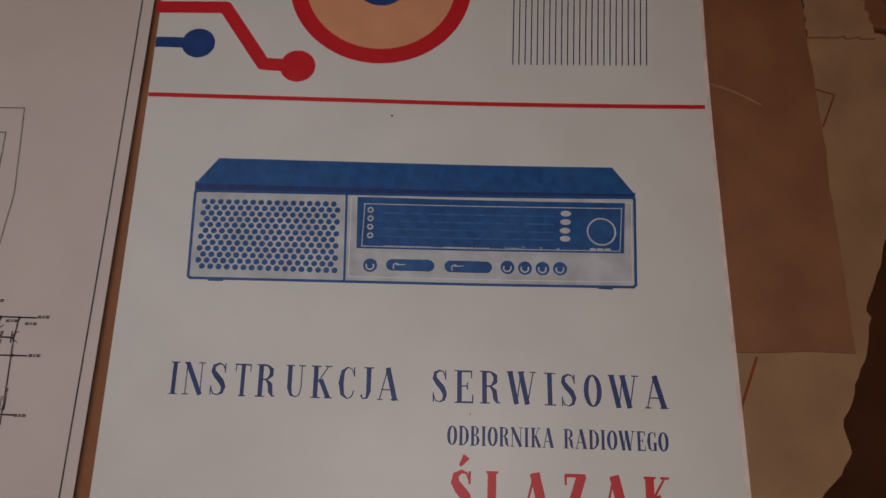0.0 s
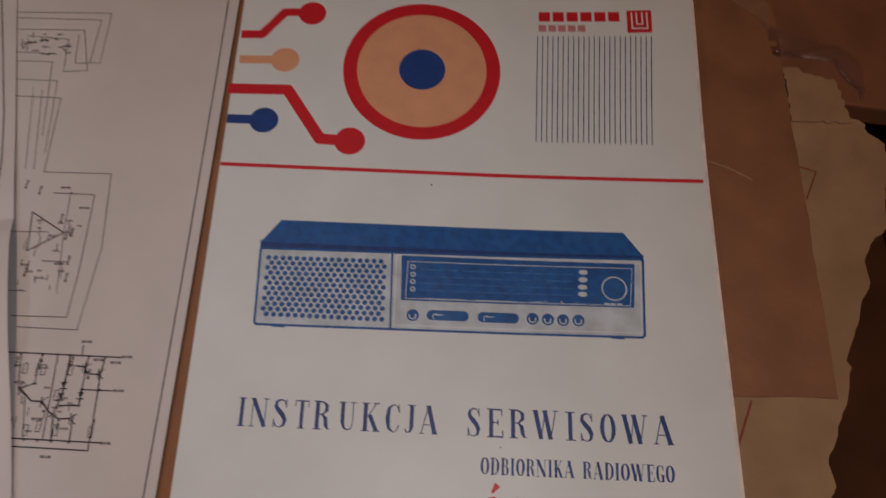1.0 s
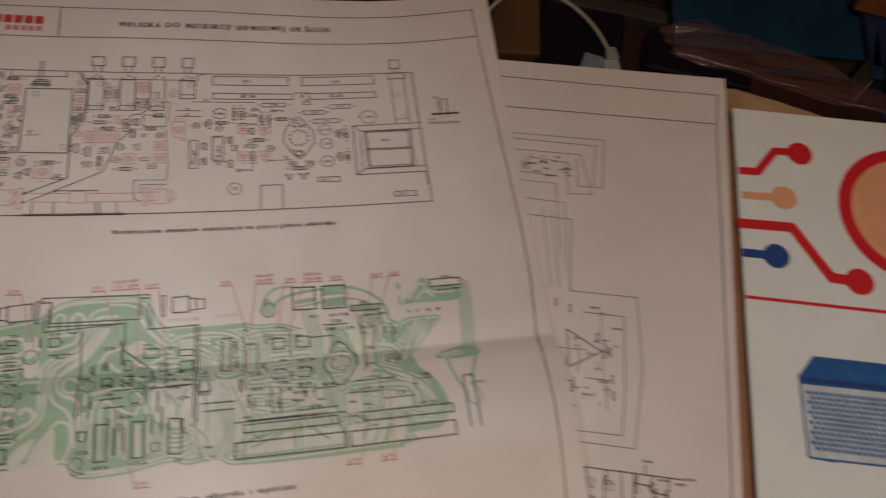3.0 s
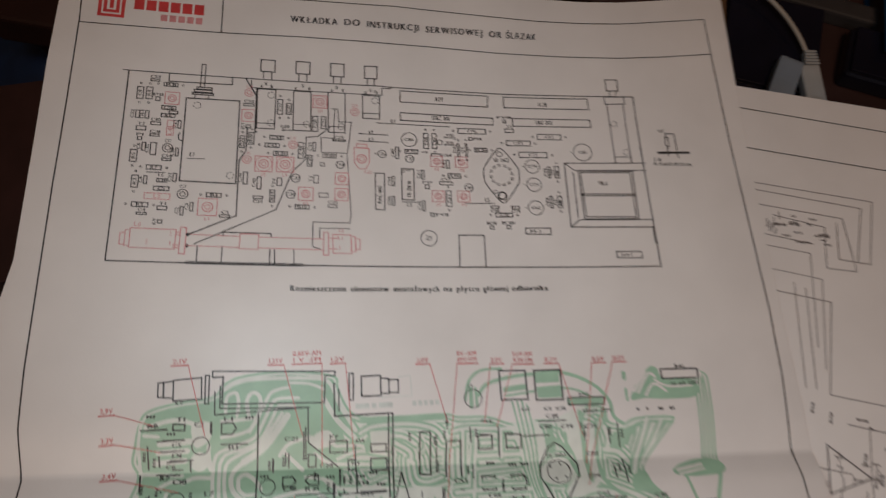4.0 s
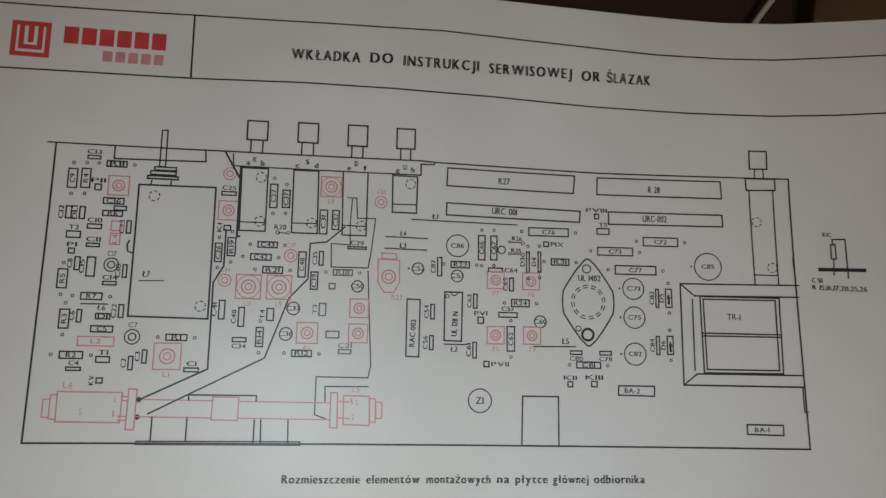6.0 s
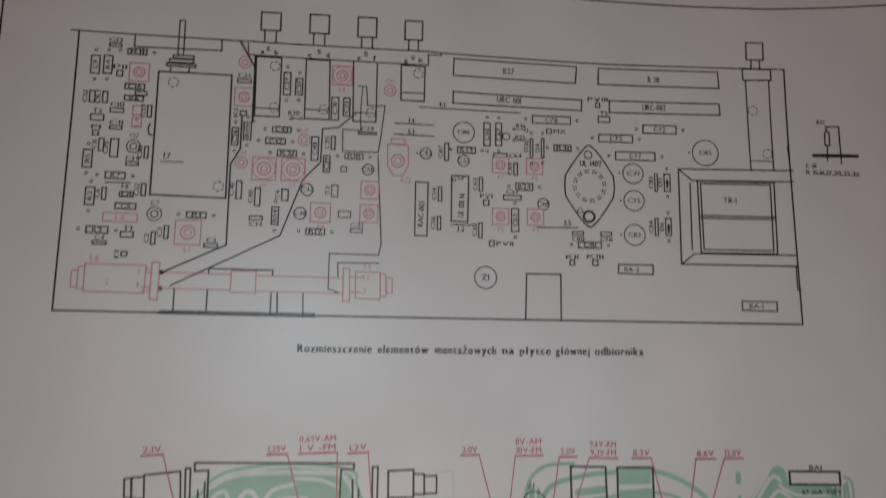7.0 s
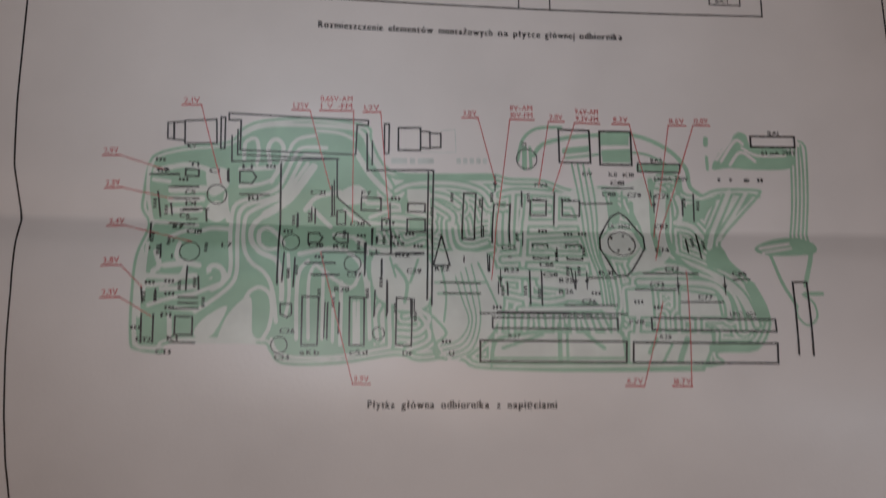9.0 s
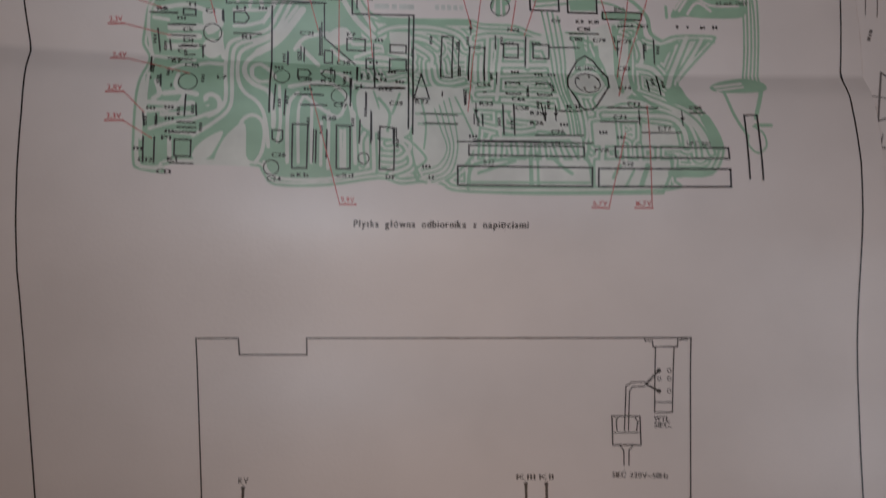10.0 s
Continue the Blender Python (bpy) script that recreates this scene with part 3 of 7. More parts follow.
def kraft_sheet():
    def at(x, y, w=0.0):
        return Vector((x, y, -3.4 + 0.115 * min(x, 0) - (1.4 if x < 0 else 0) + 0.3 * noise.noise(Vector((x * 0.02, y * 0.02, 9))) + w)) * 0.001

    k = thing("kraft_sheet", "brown kraft paper sheet with scuffed corner under the booklet", "paper")
    part("sheet", slab("sheet", at, 30, 40, -17.0, 253.5, -92, 113.5, 0.8, KRAFT, lambda s, t: (rough_edge(1.0, 5.0)(s, t)[0], rough_edge(1.0, 5.0)(s, t)[1] - 110 * max(0, 1 - s / 0.1) * (1 - t) - 24 * (1 - s) * t)), k)
    i = Ink(at, 0.12)
    i.line(212.2, 12.1, 221.8, 8.7, 231.2, 3.5, w=0.7)
    i.done("scratch", MANILA, k, "pale scuff line")
    i = Ink(at, 0.12, 3.0)
    i.area(250, 112, 252, 96, 249, 84, 244, 92, 238, 97, 231, 104, 222, 112)
    i.done("scuffed_corner", SCUFF, k, "worn pale corner")
    return k


kraft_sheet()


def booklet():
    b = thing("service_manual", "printed service manual booklet with pale card cover", "booklet")
    skew = lambda s, t: ((1 - s) * -1.1 * (1 - t) + s * float(np.interp(t, (0, 0.44, 0.61, 0.82, 1), (-1.9, -1.6, -1.4, -0.5, 0))), 0)
    part("front_cover", slab("front_cover", on_cover, 30, 40, 0.4, 209.0, -190, 103.5, 0.35, COVER, skew), b)
    part("page_block", slab("page_block", lambda x, y, w: on_cover(x, y, w - 0.4), 20, 20, 1.5, 210.5, -189, 103.4, 1.4, PAGES, skew), b)
    part("back_cover", slab("back_cover", lambda x, y, w: on_cover(x, y, w - 1.85), 20, 20, 0.6, 209.2, -190, 103.3, 0.35, COVER, skew), b)

    # circuit traces and the record disc
    def mark(name, material, draw, lift=0.08):
        ink = Ink(on_cover, lift)
        draw(ink)
        return ink.done(name, material, b)

    mark("red_trace", RED, lambda i: i.line(-1.2, 37.5, 25.0, 38.1, 41.2, 13.9, 54.5, 13.3, w=5.2).disc(54.2, 13.3, 6.7))
    mark("red_trace", RED, lambda i: i.line(1.1, 66.7, 10.6, 67.1, 19.9, 80.0, 31.6, 80.6, w=4.3).disc(32.5, 80.0, 6.4))
    mark("peach_trace", PEACH, lambda i: i.line(1.9, 53.1, 18.6, 53.6, w=4.2).disc(22.4, 53.8, 6.4))
    mark("blue_trace", TRACEBLUE, lambda i: i.line(0.2, 22.2, 12.0, 22.2, w=4.4).disc(16.2, 22.1, 6.3))
    mark("red_ring", RED, lambda i: i.ring(84.4, 51.6, 32.5, 6.3, seg=64, ry=33.2))
    mark("peach_disc", PEACH, lambda i: i.disc(84.4, 51.6, 30.4, 31.0, seg=64), 0.05)
    mark("blue_spot", TRACEBLUE, lambda i: i.disc(84.5, 51.5, 10.5, 10.8, seg=40), 0.12)
    mark("red_rule", RED, lambda i: i.line(0.2, 0.0, 206.8, -1.5, w=1.7))
    for k in range(23):
        q = k / 22
        mark("fine_line", NAVY, lambda i: i.line(135.5 + 50.8 * q, 16.2, 137.4 + 52.2 * q, 71.2, w=0.44))
    # the maker's mark, as plain shapes
    for k in range(6):
        x = 138.2 + 38.6 * k / 6
        mark("mark_bar", RED, lambda i: i.fill(x, 79.6, x + 5.2, 79.6, x + 5.2, 84.9, x, 84.9))
    for k in range(5):
        x = 137.9 + 22.6 * k / 5
        mark("mark_bar", ROSE, lambda i: i.fill(x, 74.0, x + 3.6, 74.0, x + 3.6, 77.6, x, 77.6))
    mark("mark_square", RED, lambda i: i.fill(178.9, 73.4, 190.2, 73.6, 190.4, 85.8, 179.0, 85.6))
    mark("mark_inset", COVER, lambda i: i.line(181.2, 84.2, 181.2, 75.8, 188.2, 75.8, 188.2, 84.2, w=0.7), 0.14)
    mark("mark_inset", COVER, lambda i: i.line(183.4, 84.2, 183.4, 78.2, 186.0, 78.2, 186.0, 84.2, w=0.7), 0.14)

    # the printed radio
    r = mark("printed_radio", BLUE, lambda i: i.area(28.6, -25.0, 170.8, -26.1, 178.5, -36.6, 178.1, -39.0, 21.3, -38.2, 21.3, -34.8))
    ink = lambda name, material, draw, lift: draw(Ink(on_cover, lift)).done(name, material, r)
    ink("lid_shade", INKBLUE, lambda i: i.area(21.4, -35.0, 178.5, -36.4, 178.0, -38.1, 21.4, -37.4), 0.12)
    ink("front_panel", PALE, lambda i: i.area(21.5, -38.0, 177.8, -38.1, 176.2, -70.7, 22.3, -69.6), 0.11)
    ink("outline", BLUE, lambda i: i.loop(22.2, -37.8, 177.4, -37.9, 178.1, -38.5, 176.5, -70.1, 175.6, -70.9, 23.1, -69.8, 22.3, -69.0, 21.5, -38.7, w=0.95).line(75.1, -38.2, 75.7, -69.8, w=0.8).line(21.3, -34.4, 21.5, -38.2, w=0.6).line(178.3, -36.2, 178.0, -38.1, w=0.6), 0.16)
    ink("foot", BLUE, lambda i: i.line(29.5, -70.3, 34.0, -70.4, w=0.8), 0.08)
    ink("foot", BLUE, lambda i: i.line(163.7, -71.2, 168.2, -71.4, w=0.8), 0.08)
    holes = Ink(on_cover, 0.16)
    a, bb, c, d = (Vector(p) for p in ((25.1, -41.8), (72.1, -41.9), (25.2, -65.5), (72.2, -66.3)))
    for row in range(12):
        for col in range(17):
            p = a.lerp(c, row / 11).lerp(bb.lerp(d, row / 11), (col + (0.5 if row % 2 else 0.0)) / 16.5)
            holes.disc(p.x, p.y, 1.08, seg=8)
    holes.done("speaker_hole", BLUE, r, kind="stuff")
    ink("dial_border", COVER, lambda i: i.loop(76.8, -39.0, 176.9, -39.9, 175.4, -69.1, 77.0, -68.4, w=0.3), 0.16)
    ink("dial_window", BLUE, lambda i: i.area(79.0, -38.9, 174.6, -39.9, 173.1, -58.7, 79.4, -58.1), 0.17)
    ink("dial_rule", PALE, lambda i: i.loop(81.7, -41.5, 173.3, -42.0, 171.7, -57.9, 81.2, -57.3, w=0.32), 0.24)
    scale = Ink(on_cover, 0.23)
    scale.line(86.7, -44.8, 149.0, -45.2, w=0.5).line(86.8, -47.8, 148.9, -48.2, w=0.5).line(86.9, -50.7, 148.8, -51.2, w=0.5).line(86.6, -53.6, 148.7, -54.1, w=0.5)
    scale.done("dial_scale", SCALE, r)
    for p in ((83.8, -43.8), (83.9, -47.0), (83.9, -50.1), (84.0, -53.3)):
        ink("dial_dot", PALE, lambda i: i.ring(*p, 0.85, 0.55, seg=12), 0.25)
    for p in ((153.3, -44.1), (153.1, -47.3), (152.8, -50.5), (152.7, -53.5)):
        ink("dial_key", PALE, lambda i: i.disc(*p, 1.9, 1.1, seg=14), 0.25)
    ink("tuning_ring", PALE, lambda i: i.ring(165.6, -50.8, 4.9, 0.6, seg=28), 0.25)
    small = Ink(on_cover, 0.24)
    small.bars(161.2, -57.8, 168.4, -57.9, 1.1, (2, 2, 2)).bars(89.1, -57.5, 105.3, -57.6, 0.7, (1,) * 12).bars(109.7, -57.6, 125.9, -57.7, 0.7, (1,) * 12).text("U", 131.3, -57.9, 132.5, -57.9, 1.2).text("D", 137.1, -57.8, 138.4, -58.0, 1.2).text("S", 143.6, -57.9, 144.8, -57.9, 1.2).text("K", 149.7, -58.1, 150.9, -58.1, 1.2).line(133.3, -57.2, 136.5, -57.2, w=0.25)
    small.done("dial_writing", PALE, r)
    for p0, p1 in (((90.8, -63.9), (105.8, -64.0)), ((111.1, -64.1), (125.9, -64.3))):
        p0, p1 = (p0[0] + 1.2, p0[1]), (p1[0] - 1.2, p1[1])
        ink("slider", BLUE, lambda i: i.line(*p0, *p1, w=4.2).disc(*p0, 2.1).disc(*p1, 2.1), 0.17)
        q = Vector(p0).lerp(Vector(p1), 0.12)
        ink("slider_tab", PALE, lambda i: i.ring(q.x, q.y - 0.6, 1.1, 0.4, seg=14, a0=20, a1=230).line(q.x, q.y, q.x + 3, q.y + 0.2, w=0.3), 0.26)
    for p in ((84.4, -64.2), (132.2, -64.2), (138.3, -64.4), (144.4, -64.5), (150.5, -64.5)):
        ink("knob", BLUE, lambda i: i.disc(*p, 2.45, seg=20), 0.17)
        ink("knob_shine", PALE, lambda i: i.ring(p[0] - 0.1, p[1] - 0.2, 1.3, 0.55, seg=14, a0=150, a1=390), 0.26)

    # cover lettering
    serif_word(b, (("I", 20.0, 23.2, -109.2), ("N", 24.5, 31.5, -109.3), ("S", 33.2, 38.7, -109.4), ("T", 41.3, 46.7, -109.6), ("R", 48.2, 55.0, -109.7), ("U", 57.8, 64.7, -109.8), ("K", 66.2, 73.6, -109.9), ("C", 75.3, 81.1, -110.1), ("J", 82.6, 87.3, -110.2), ("A", 88.4, 95.5, -110.3)), 10.7, INKBLUE)
    serif_word(b, (("S", 106.4, 111.6, -110.8), ("E", 113.7, 120.3, -110.9), ("R", 122.1, 129.3, -111.0), ("W", 131.3, 141.3, -111.1), ("I", 143.5, 147.8, -111.4), ("S", 149.1, 154.4, -111.7), ("O", 156.8, 162.8, -111.8), ("W", 165.0, 175.1, -112.0), ("A", 176.8, 184.5, -112.1)), 10.8, INKBLUE)
    serif_line(b, "ODBIORNIKA", 111.6, -124.3, 146.4, -124.9, 6.2, INKBLUE, 0.07, 0.95)
    serif_line(b, "RADIOWEGO", 149.4, -125.0, 183.5, -125.8, 6.2, INKBLUE, 0.07, 0.95)
    serif_line(b, "ŚLĄZAK", 112.8, -145.9, 182.9, -147.6, 13.8, RED, 0.32, heavy=1.35)
    # specks in the card
    for x, y, q in ((90.3, -6.5, 0.45), (119.1, -114.4, 0.25), (166.8, -39.7, 0.3)):
        mark("speck", BLACK, lambda i: i.disc(x, y, q, seg=7))
    return b


manual = booklet()


def schematic_sheet():
    s = thing("schematic_sheet", "large white folded circuit diagram sheet", "paper")
    part("paper", slab("paper", on_schematic, 40, 40, -300, -2.0, -230, 123.0, 0.3, PAPER, lambda a, t: (-6.2 * a * (1 - t), (1 - a) * 9 * t * 2.4)), s)
    return s


schematic = schematic_sheet()


def insert_edge(s, t):
    """The outline of the sheet as it lies: a wavy top and a foot that draws in on one side."""
    u, v = -29.6 + 289.6 * s, -300 + 432 * t
    rise = float(np.interp(u, (-30, 100, 132, 173, 193, 212, 235, 260), (1.4, 1.4, -0.3, -3.1, -4.2, -4.0, -2.4, -0.4)))
    draw = float(np.interp(v, (-300, -213, -195, -175, -160, -145, -130, 80, 120), (20, 8.8, 6.1, 3.1, 1.5, 0.2, 0, 0.6, 2.0)))
    return draw * max(0.0, 1 - s * 8), rise * max(0.0, (v - 122) / 10)


def insert_sheet():
    s = thing("insert_sheet", "large white creased fold-out sheet with printed board drawings", "paper")
    part("paper", slab("paper", on_insert, 72, 0, -29.6, 260.0, -300, 132.0, 0.3, PAPER, insert_edge, rows=[(v + 300) / 432 for v in (*range(-300, -120, 5), *[-120 + 1.3 * k for k in range(35)], *[-74.5 + 1.25 * k for k in range(33)], *range(-33, 132, 3), 132)]), s)
    return s


insert = insert_sheet()

# ---- printing on the insert sheet ----
def lettering(ink, s, x0, y0, x1, y1, h=1.35, bold=0.12):
    return ink.text(s, x0, y0, x1, y1, h, bold)


def sheet_frame():
    f = Ink(on_insert, 0.08, 3.0, 1.22)
    f.line(-20.2, 119.5, 0.2, 119.9, 34.0, 120.7, 73.3, 121.3, 108.3, 121.2, 142.2, 118.9, 172.5, 116.7, 192.8, 116.1, 209.1, 116.2, 227.5, 117.4, 250.3, 119.0, 250.9, 100.6, w=0.38).line(-19.5, 100.6, 2.2, 101.1, 35.5, 101.6, 66.6, 102.5, 93.1, 102.3, 122.2, 101.3, 151.9, 99.5, 181.8, 98.5, 207.9, 98.3, 228.0, 99.1, 250.9, 100.6, w=0.38).line(34.9, 120.7, 35.0, 101.6, w=0.42).line(-20.1, 119.5, -19.5, 100.6, w=0.4)
    f.line(-19.6, 100.6, -20.5, 30.0, -20.6, -40.0, -20.1, -59.6, -17.6, -75.7, -17.6, -97.0, -18.2, -114.5, -18.4, -131.6, -18.2, -145.3, -16.9, -160.8, -15.3, -174.6, -12.3, -195.1, -9.6, -213.5, 0.5, -290.0, w=0.42)
    f.line(250.9, 100.6, 252.6, 60.0, 254.0, 20.0, 255.2, -20.0, 254.7, -45.7, 253.1, -62.9, 252.4, -73.1, 252.2, -89.2, 252.6, -107.3, 252.1, -122.6, 250.8, -146.7, 249.8, -165.2, 249.2, -179.8, 248.4, -201.3, 248.1, -215.4, 247.5, -290.0, w=0.42)
    f.done("border_line", BLACK, insert, "thin black printed border", kind="stuff")
    t = Ink(on_insert, 0.09, 3.0, 1.22)
    for word in (("WKŁADKA", 63.1, 109.6, 82.8, 109.7), ("DO", 86.0, 109.9, 92.5, 110.0), ("INSTRUKCJI", 95.8, 109.6, 118.2, 109.1), ("SERWISOWEJ", 121.5, 108.6, 146.5, 108.0), ("OR", 149.7, 107.6, 155.2, 107.4), ("ŚLĄZAK", 157.4, 107.3, 170.7, 106.8)):
        t.text(*word, 3.1, 0.4, 0.34)
    t.done("heading", BLACK, insert, "black printed heading", kind="stuff")
    # the maker's mark, as plain shapes
    xa, ya, xb = 0.2, 109.2, 28.4
    for k in range(6):
        x, w = xa + (xb - xa) * k / 6, (xb - xa) / 7.3
        m = Ink(on_insert, 0.09)
        m.fill(x, ya, x + w, ya, x + w, ya + 5.0, x, ya + 5.0)
        m.done("mark_bar", LOGORED, insert)
    xa, ya, xb = 10.8, 104.7, 28.0
    for k in range(5):
        x, w = xa + (xb - xa) * k / 5, (xb - xa) / 6.6
        m = Ink(on_insert, 0.09)
        m.fill(x, ya, x + w, ya, x + w, ya + 3.1, x, ya + 3.1)
        m.done("mark_bar", ROSE, insert)
    m = Ink(on_insert, 0.09, 3.0, 1.22)
    m.rect(-12.7, 105.1, -3.9, 114.1, w=1.1).line(-10.7, 114.0, -10.7, 107.2, -5.9, 107.2, -5.9, 114.0, w=1.1).line(-8.3, 112.8, -8.3, 109.2, w=1.2)
    m.done("mark_square", LOGORED, insert, "red square emblem", kind="stuff")
    c = Ink(on_insert, 0.09, 3.0, 1.22)
    for word in (("Rozmieszczenie", 66.2, -10.2, 86.8, -10.2), ("elementów", 88.7, -10.2, 103.0, -10.1), ("montażowych", 105.0, -10.1, 122.5, -10.1), ("na", 124.5, -10.0, 127.7, -10.0), ("płytce", 129.6, -10.0, 138.4, -10.0), ("głównej", 140.1, -10.0, 149.9, -9.9), ("odbiornika", 151.6, -9.9, 165.8, -9.8)):
        c.text(*word, 2.2, 0.3, 0.26)
    c.done("caption", BLACK, insert, kind="stuff")
    c = Ink(on_insert, 0.09, 3.0, 1.22)
    for word in (("Płytka", 84.8, -129.7, 92.7, -129.7), ("główna", 94.9, -129.7, 104.6, -129.6), ("odbiornika", 106.8, -129.6, 121.2, -129.5), ("z", 123.7, -129.5, 124.6, -129.5), ("napięciami", 127.0, -129.5, 141.8, -129.4)):
        c.text(*word, 2.3, 0.3, 0.26)
    c.done("caption", BLACK, insert, kind="stuff")


sheet_frame()


# ---- upper drawing: the board with its components ----
def board_drawing():
    o = Ink(on_insert, 0.08, 3.0, 1.22)
    o.line(0.9, 80.2, 0.4, 0.1, 213.6, -0.1, 212.2, 78.8, w=0.42).line(-1.2, 80.4, 46.0, 80.7, w=0.36).line(46.0, 80.7, 101.6, 80.7, 105.8, 80.4, w=0.36).line(105.8, 80.4, 154.9, 79.0, 212.2, 78.8, w=0.36)
    # switch bank rail
    o.line(48.1, 80.0, 48.3, 76.6, 101.7, 76.4, 101.6, 79.7, 105.6, 79.7, 105.6, 80.3, w=0.32).line(45.8, 80.7, 50.3, 73.0, w=0.45)
    # tuner can
    o.loop(23.3, 69.8, 43.9, 70.0, 44.1, 33.1, 23.3, 33.3, w=0.42).line(16.2, 80.3, 16.2, 76.8, 40.7, 77.3, 40.5, 80.7, w=0.36)
    o.line(22.0, 54.0, 21.5, 52.8, 21.8, 51.0, 23.2, 50.5, w=0.36).line(25.5, 43.0, 31.8, 43.2, w=0.25)
    o.loop(28.4, 85.7, 29.9, 85.8, 29.9, 75.1, 28.3, 75.3, w=0.34).rect(27.1, 75.1, 32.9, 74.2, w=0.36).rect(26.1, 73.9, 32.9, 72.9, w=0.36).rect(25.4, 72.5, 33.5, 71.7, w=0.4).line(26.6, 71.1, 26.4, 69.8, w=0.34).line(31.8, 71.2, 31.6, 69.8, w=0.34)
    lettering(o, "Ł7", 26.1, 44.1, 28.0, 44.0, 1.7)
    # push buttons
    for x, y, a, b, c, d in ((51.6, 90.1, 57.3, 84.5, 53.3, 81.1), (65.9, 90.3, 71.6, 84.5, 67.4, 81.2), (80.2, 90.4, 85.8, 84.2, 81.5, 81.1), (94.4, 90.1, 99.7, 84.1, 95.8, 80.9)):
        o.rect(x, y, a, b, w=0.4).line(x + 1.2, b, x + 1.2, d, w=0.36).line(a - 1.2, b, a - 1.2, d, w=0.36)
    # switch bodies
    o.line(50.4, 76.2, 50.4, 56.3, 51.0, 56.4, w=0.5).loop(50.7, 76.2, 58.0, 76.2, 58.0, 58.1, 50.9, 58.1, w=0.36).line(50.9, 60.5, 58.0, 60.6, w=0.3)
    o.loop(65.2, 76.2, 72.2, 76.2, 72.5, 58.0, 65.3, 58.0, w=0.36).line(65.4, 60.8, 72.5, 60.9, w=0.3)
    o.line(79.2, 76.2, 79.5, 57.9, 86.3, 57.9, 86.3, 76.2, w=0.34).line(79.4, 60.7, 86.3, 60.6, w=0.28)
    o.loop(93.5, 76.0, 100.7, 75.8, 100.6, 65.0, 93.6, 65.1, w=0.36).line(93.7, 67.5, 100.5, 67.5, w=0.3)
    for s, x, y in (("a", 51.9, 77.1), ("K", 53.7, 78.0), ("b", 55.9, 77.0), ("c", 65.7, 76.9), ("S", 68.4, 78.1), ("d", 71.0, 77.1), ("e", 80.4, 76.9), ("D", 82.4, 78.2), ("f", 85.0, 77.0), ("g", 94.4, 76.9), ("U", 96.5, 77.8), ("h", 98.8, 77.1)):
        o.text(s, x, y, x + 0.9, y, 1.5, 0.3)
    # long strips and power parts
    o.loop(109.5, 78.9, 147.3, 77.9, 146.9, 72.6, 109.3, 73.6, w=0.36).loop(109.4, 68.5, 148.9, 67.3, 148.7, 64.0, 109.3, 64.9, w=0.36)
    o.loop(154.1, 77.6, 191.4, 77.5, 191.7, 72.3, 154.0, 72.5, w=0.36).loop(157.4, 67.4, 191.6, 67.3, 191.8, 63.8, 157.4, 63.7, w=0.36)
    lettering(o, "R27", 124.6, 74.6, 127.9, 74.6, 1.9)
    lettering(o, "URC 001", 122.7, 65.7, 130.0, 65.4, 1.9)
    lettering(o, "R 28", 169.5, 73.6, 173.0, 73.5, 1.9)
    lettering(o, "URC-002", 167.7, 64.7, 174.9, 64.7, 1.9)
    o.line(99.3, 63.2, 130.0, 62.6, w=0.3).line(92.0, 57.9, 103.9, 57.7, w=0.3).line(91.8, 54.5, 103.8, 54.3, w=0.3)
    lettering(o, "Ł1", 105.1, 63.6, 106.9, 63.5, 1.5)
    lettering(o, "Ł4", 96.0, 58.2, 97.7, 58.1, 1.5)
    lettering(o, "Ł3", 95.9, 54.8, 97.8, 54.7, 1.5)
    # volume potentiometer on the right
    o.rect(200.5, 87.2, 205.8, 81.7, w=0.38).line(202.0, 81.4, 201.9, 78.9, w=0.32).line(204.6, 81.5, 204.7, 79.0, w=0.32).loop(199.1, 78.7, 208.0, 78.7, 208.1, 75.3, 199.3, 75.1, w=0.38)
    o.line(200.1, 75.0, 200.7, 46.9, w=0.34).line(207.3, 75.1, 207.7, 46.9, w=0.34).line(200.7, 49.6, 207.7, 49.5, w=0.3).line(212.3, 54.4, 212.8, 47.5, w=0.32)
    # transformer
    o.loop(178.3, 46.5, 213.6, 46.7, w=0.36).line(178.3, 46.5, 178.2, 17.3, 213.2, 17.2, w=0.4).line(178.3, 46.5, 182.4, 43.0, 213.5, 43.2, w=0.36).line(181.7, 42.0, 181.6, 21.6, w=0.34).line(178.2, 17.3, 182.2, 20.5, 213.1, 20.5, w=0.36)
    o.loop(184.0, 42.9, 207.5, 42.8, 207.4, 20.9, 184.3, 20.8, w=0.38).loop(184.9, 42.1, 206.3, 42.1, 206.3, 21.8, 185.2, 21.8, w=0.36).line(184.5, 32.2, 207.5, 32.1, w=0.36).line(184.6, 31.4, 207.4, 31.4, w=0.36)
    lettering(o, "TR-1", 191.8, 36.2, 195.7, 36.1, 1.8)
    o.line(212.7, 17.0, 212.8, 10.2, 213.9, 10.2, w=0.34)
    o.loop(195.9, 6.5, 206.3, 6.4, 206.3, 3.6, 195.9, 3.8, w=0.36)
    lettering(o, "BA-1", 198.1, 4.4, 202.2, 4.5, 1.35)
    o.loop(159.2, 16.8, 169.6, 16.8, 169.5, 14.0, 159.1, 14.2, w=0.36)
    lettering(o, "BA-2", 160.9, 14.8, 165.3, 14.7, 1.35)
    # cut-outs along the lower edge and wiring
    o.line(131.3, -0.0, 131.6, 13.5, 141.8, 13.5, 141.8, -0.2, w=0.38).ring(119.5, 12.1, 3.25, 0.36)
    lettering(o, "Z1", 118.3, 11.2, 120.5, 11.2, 1.9)
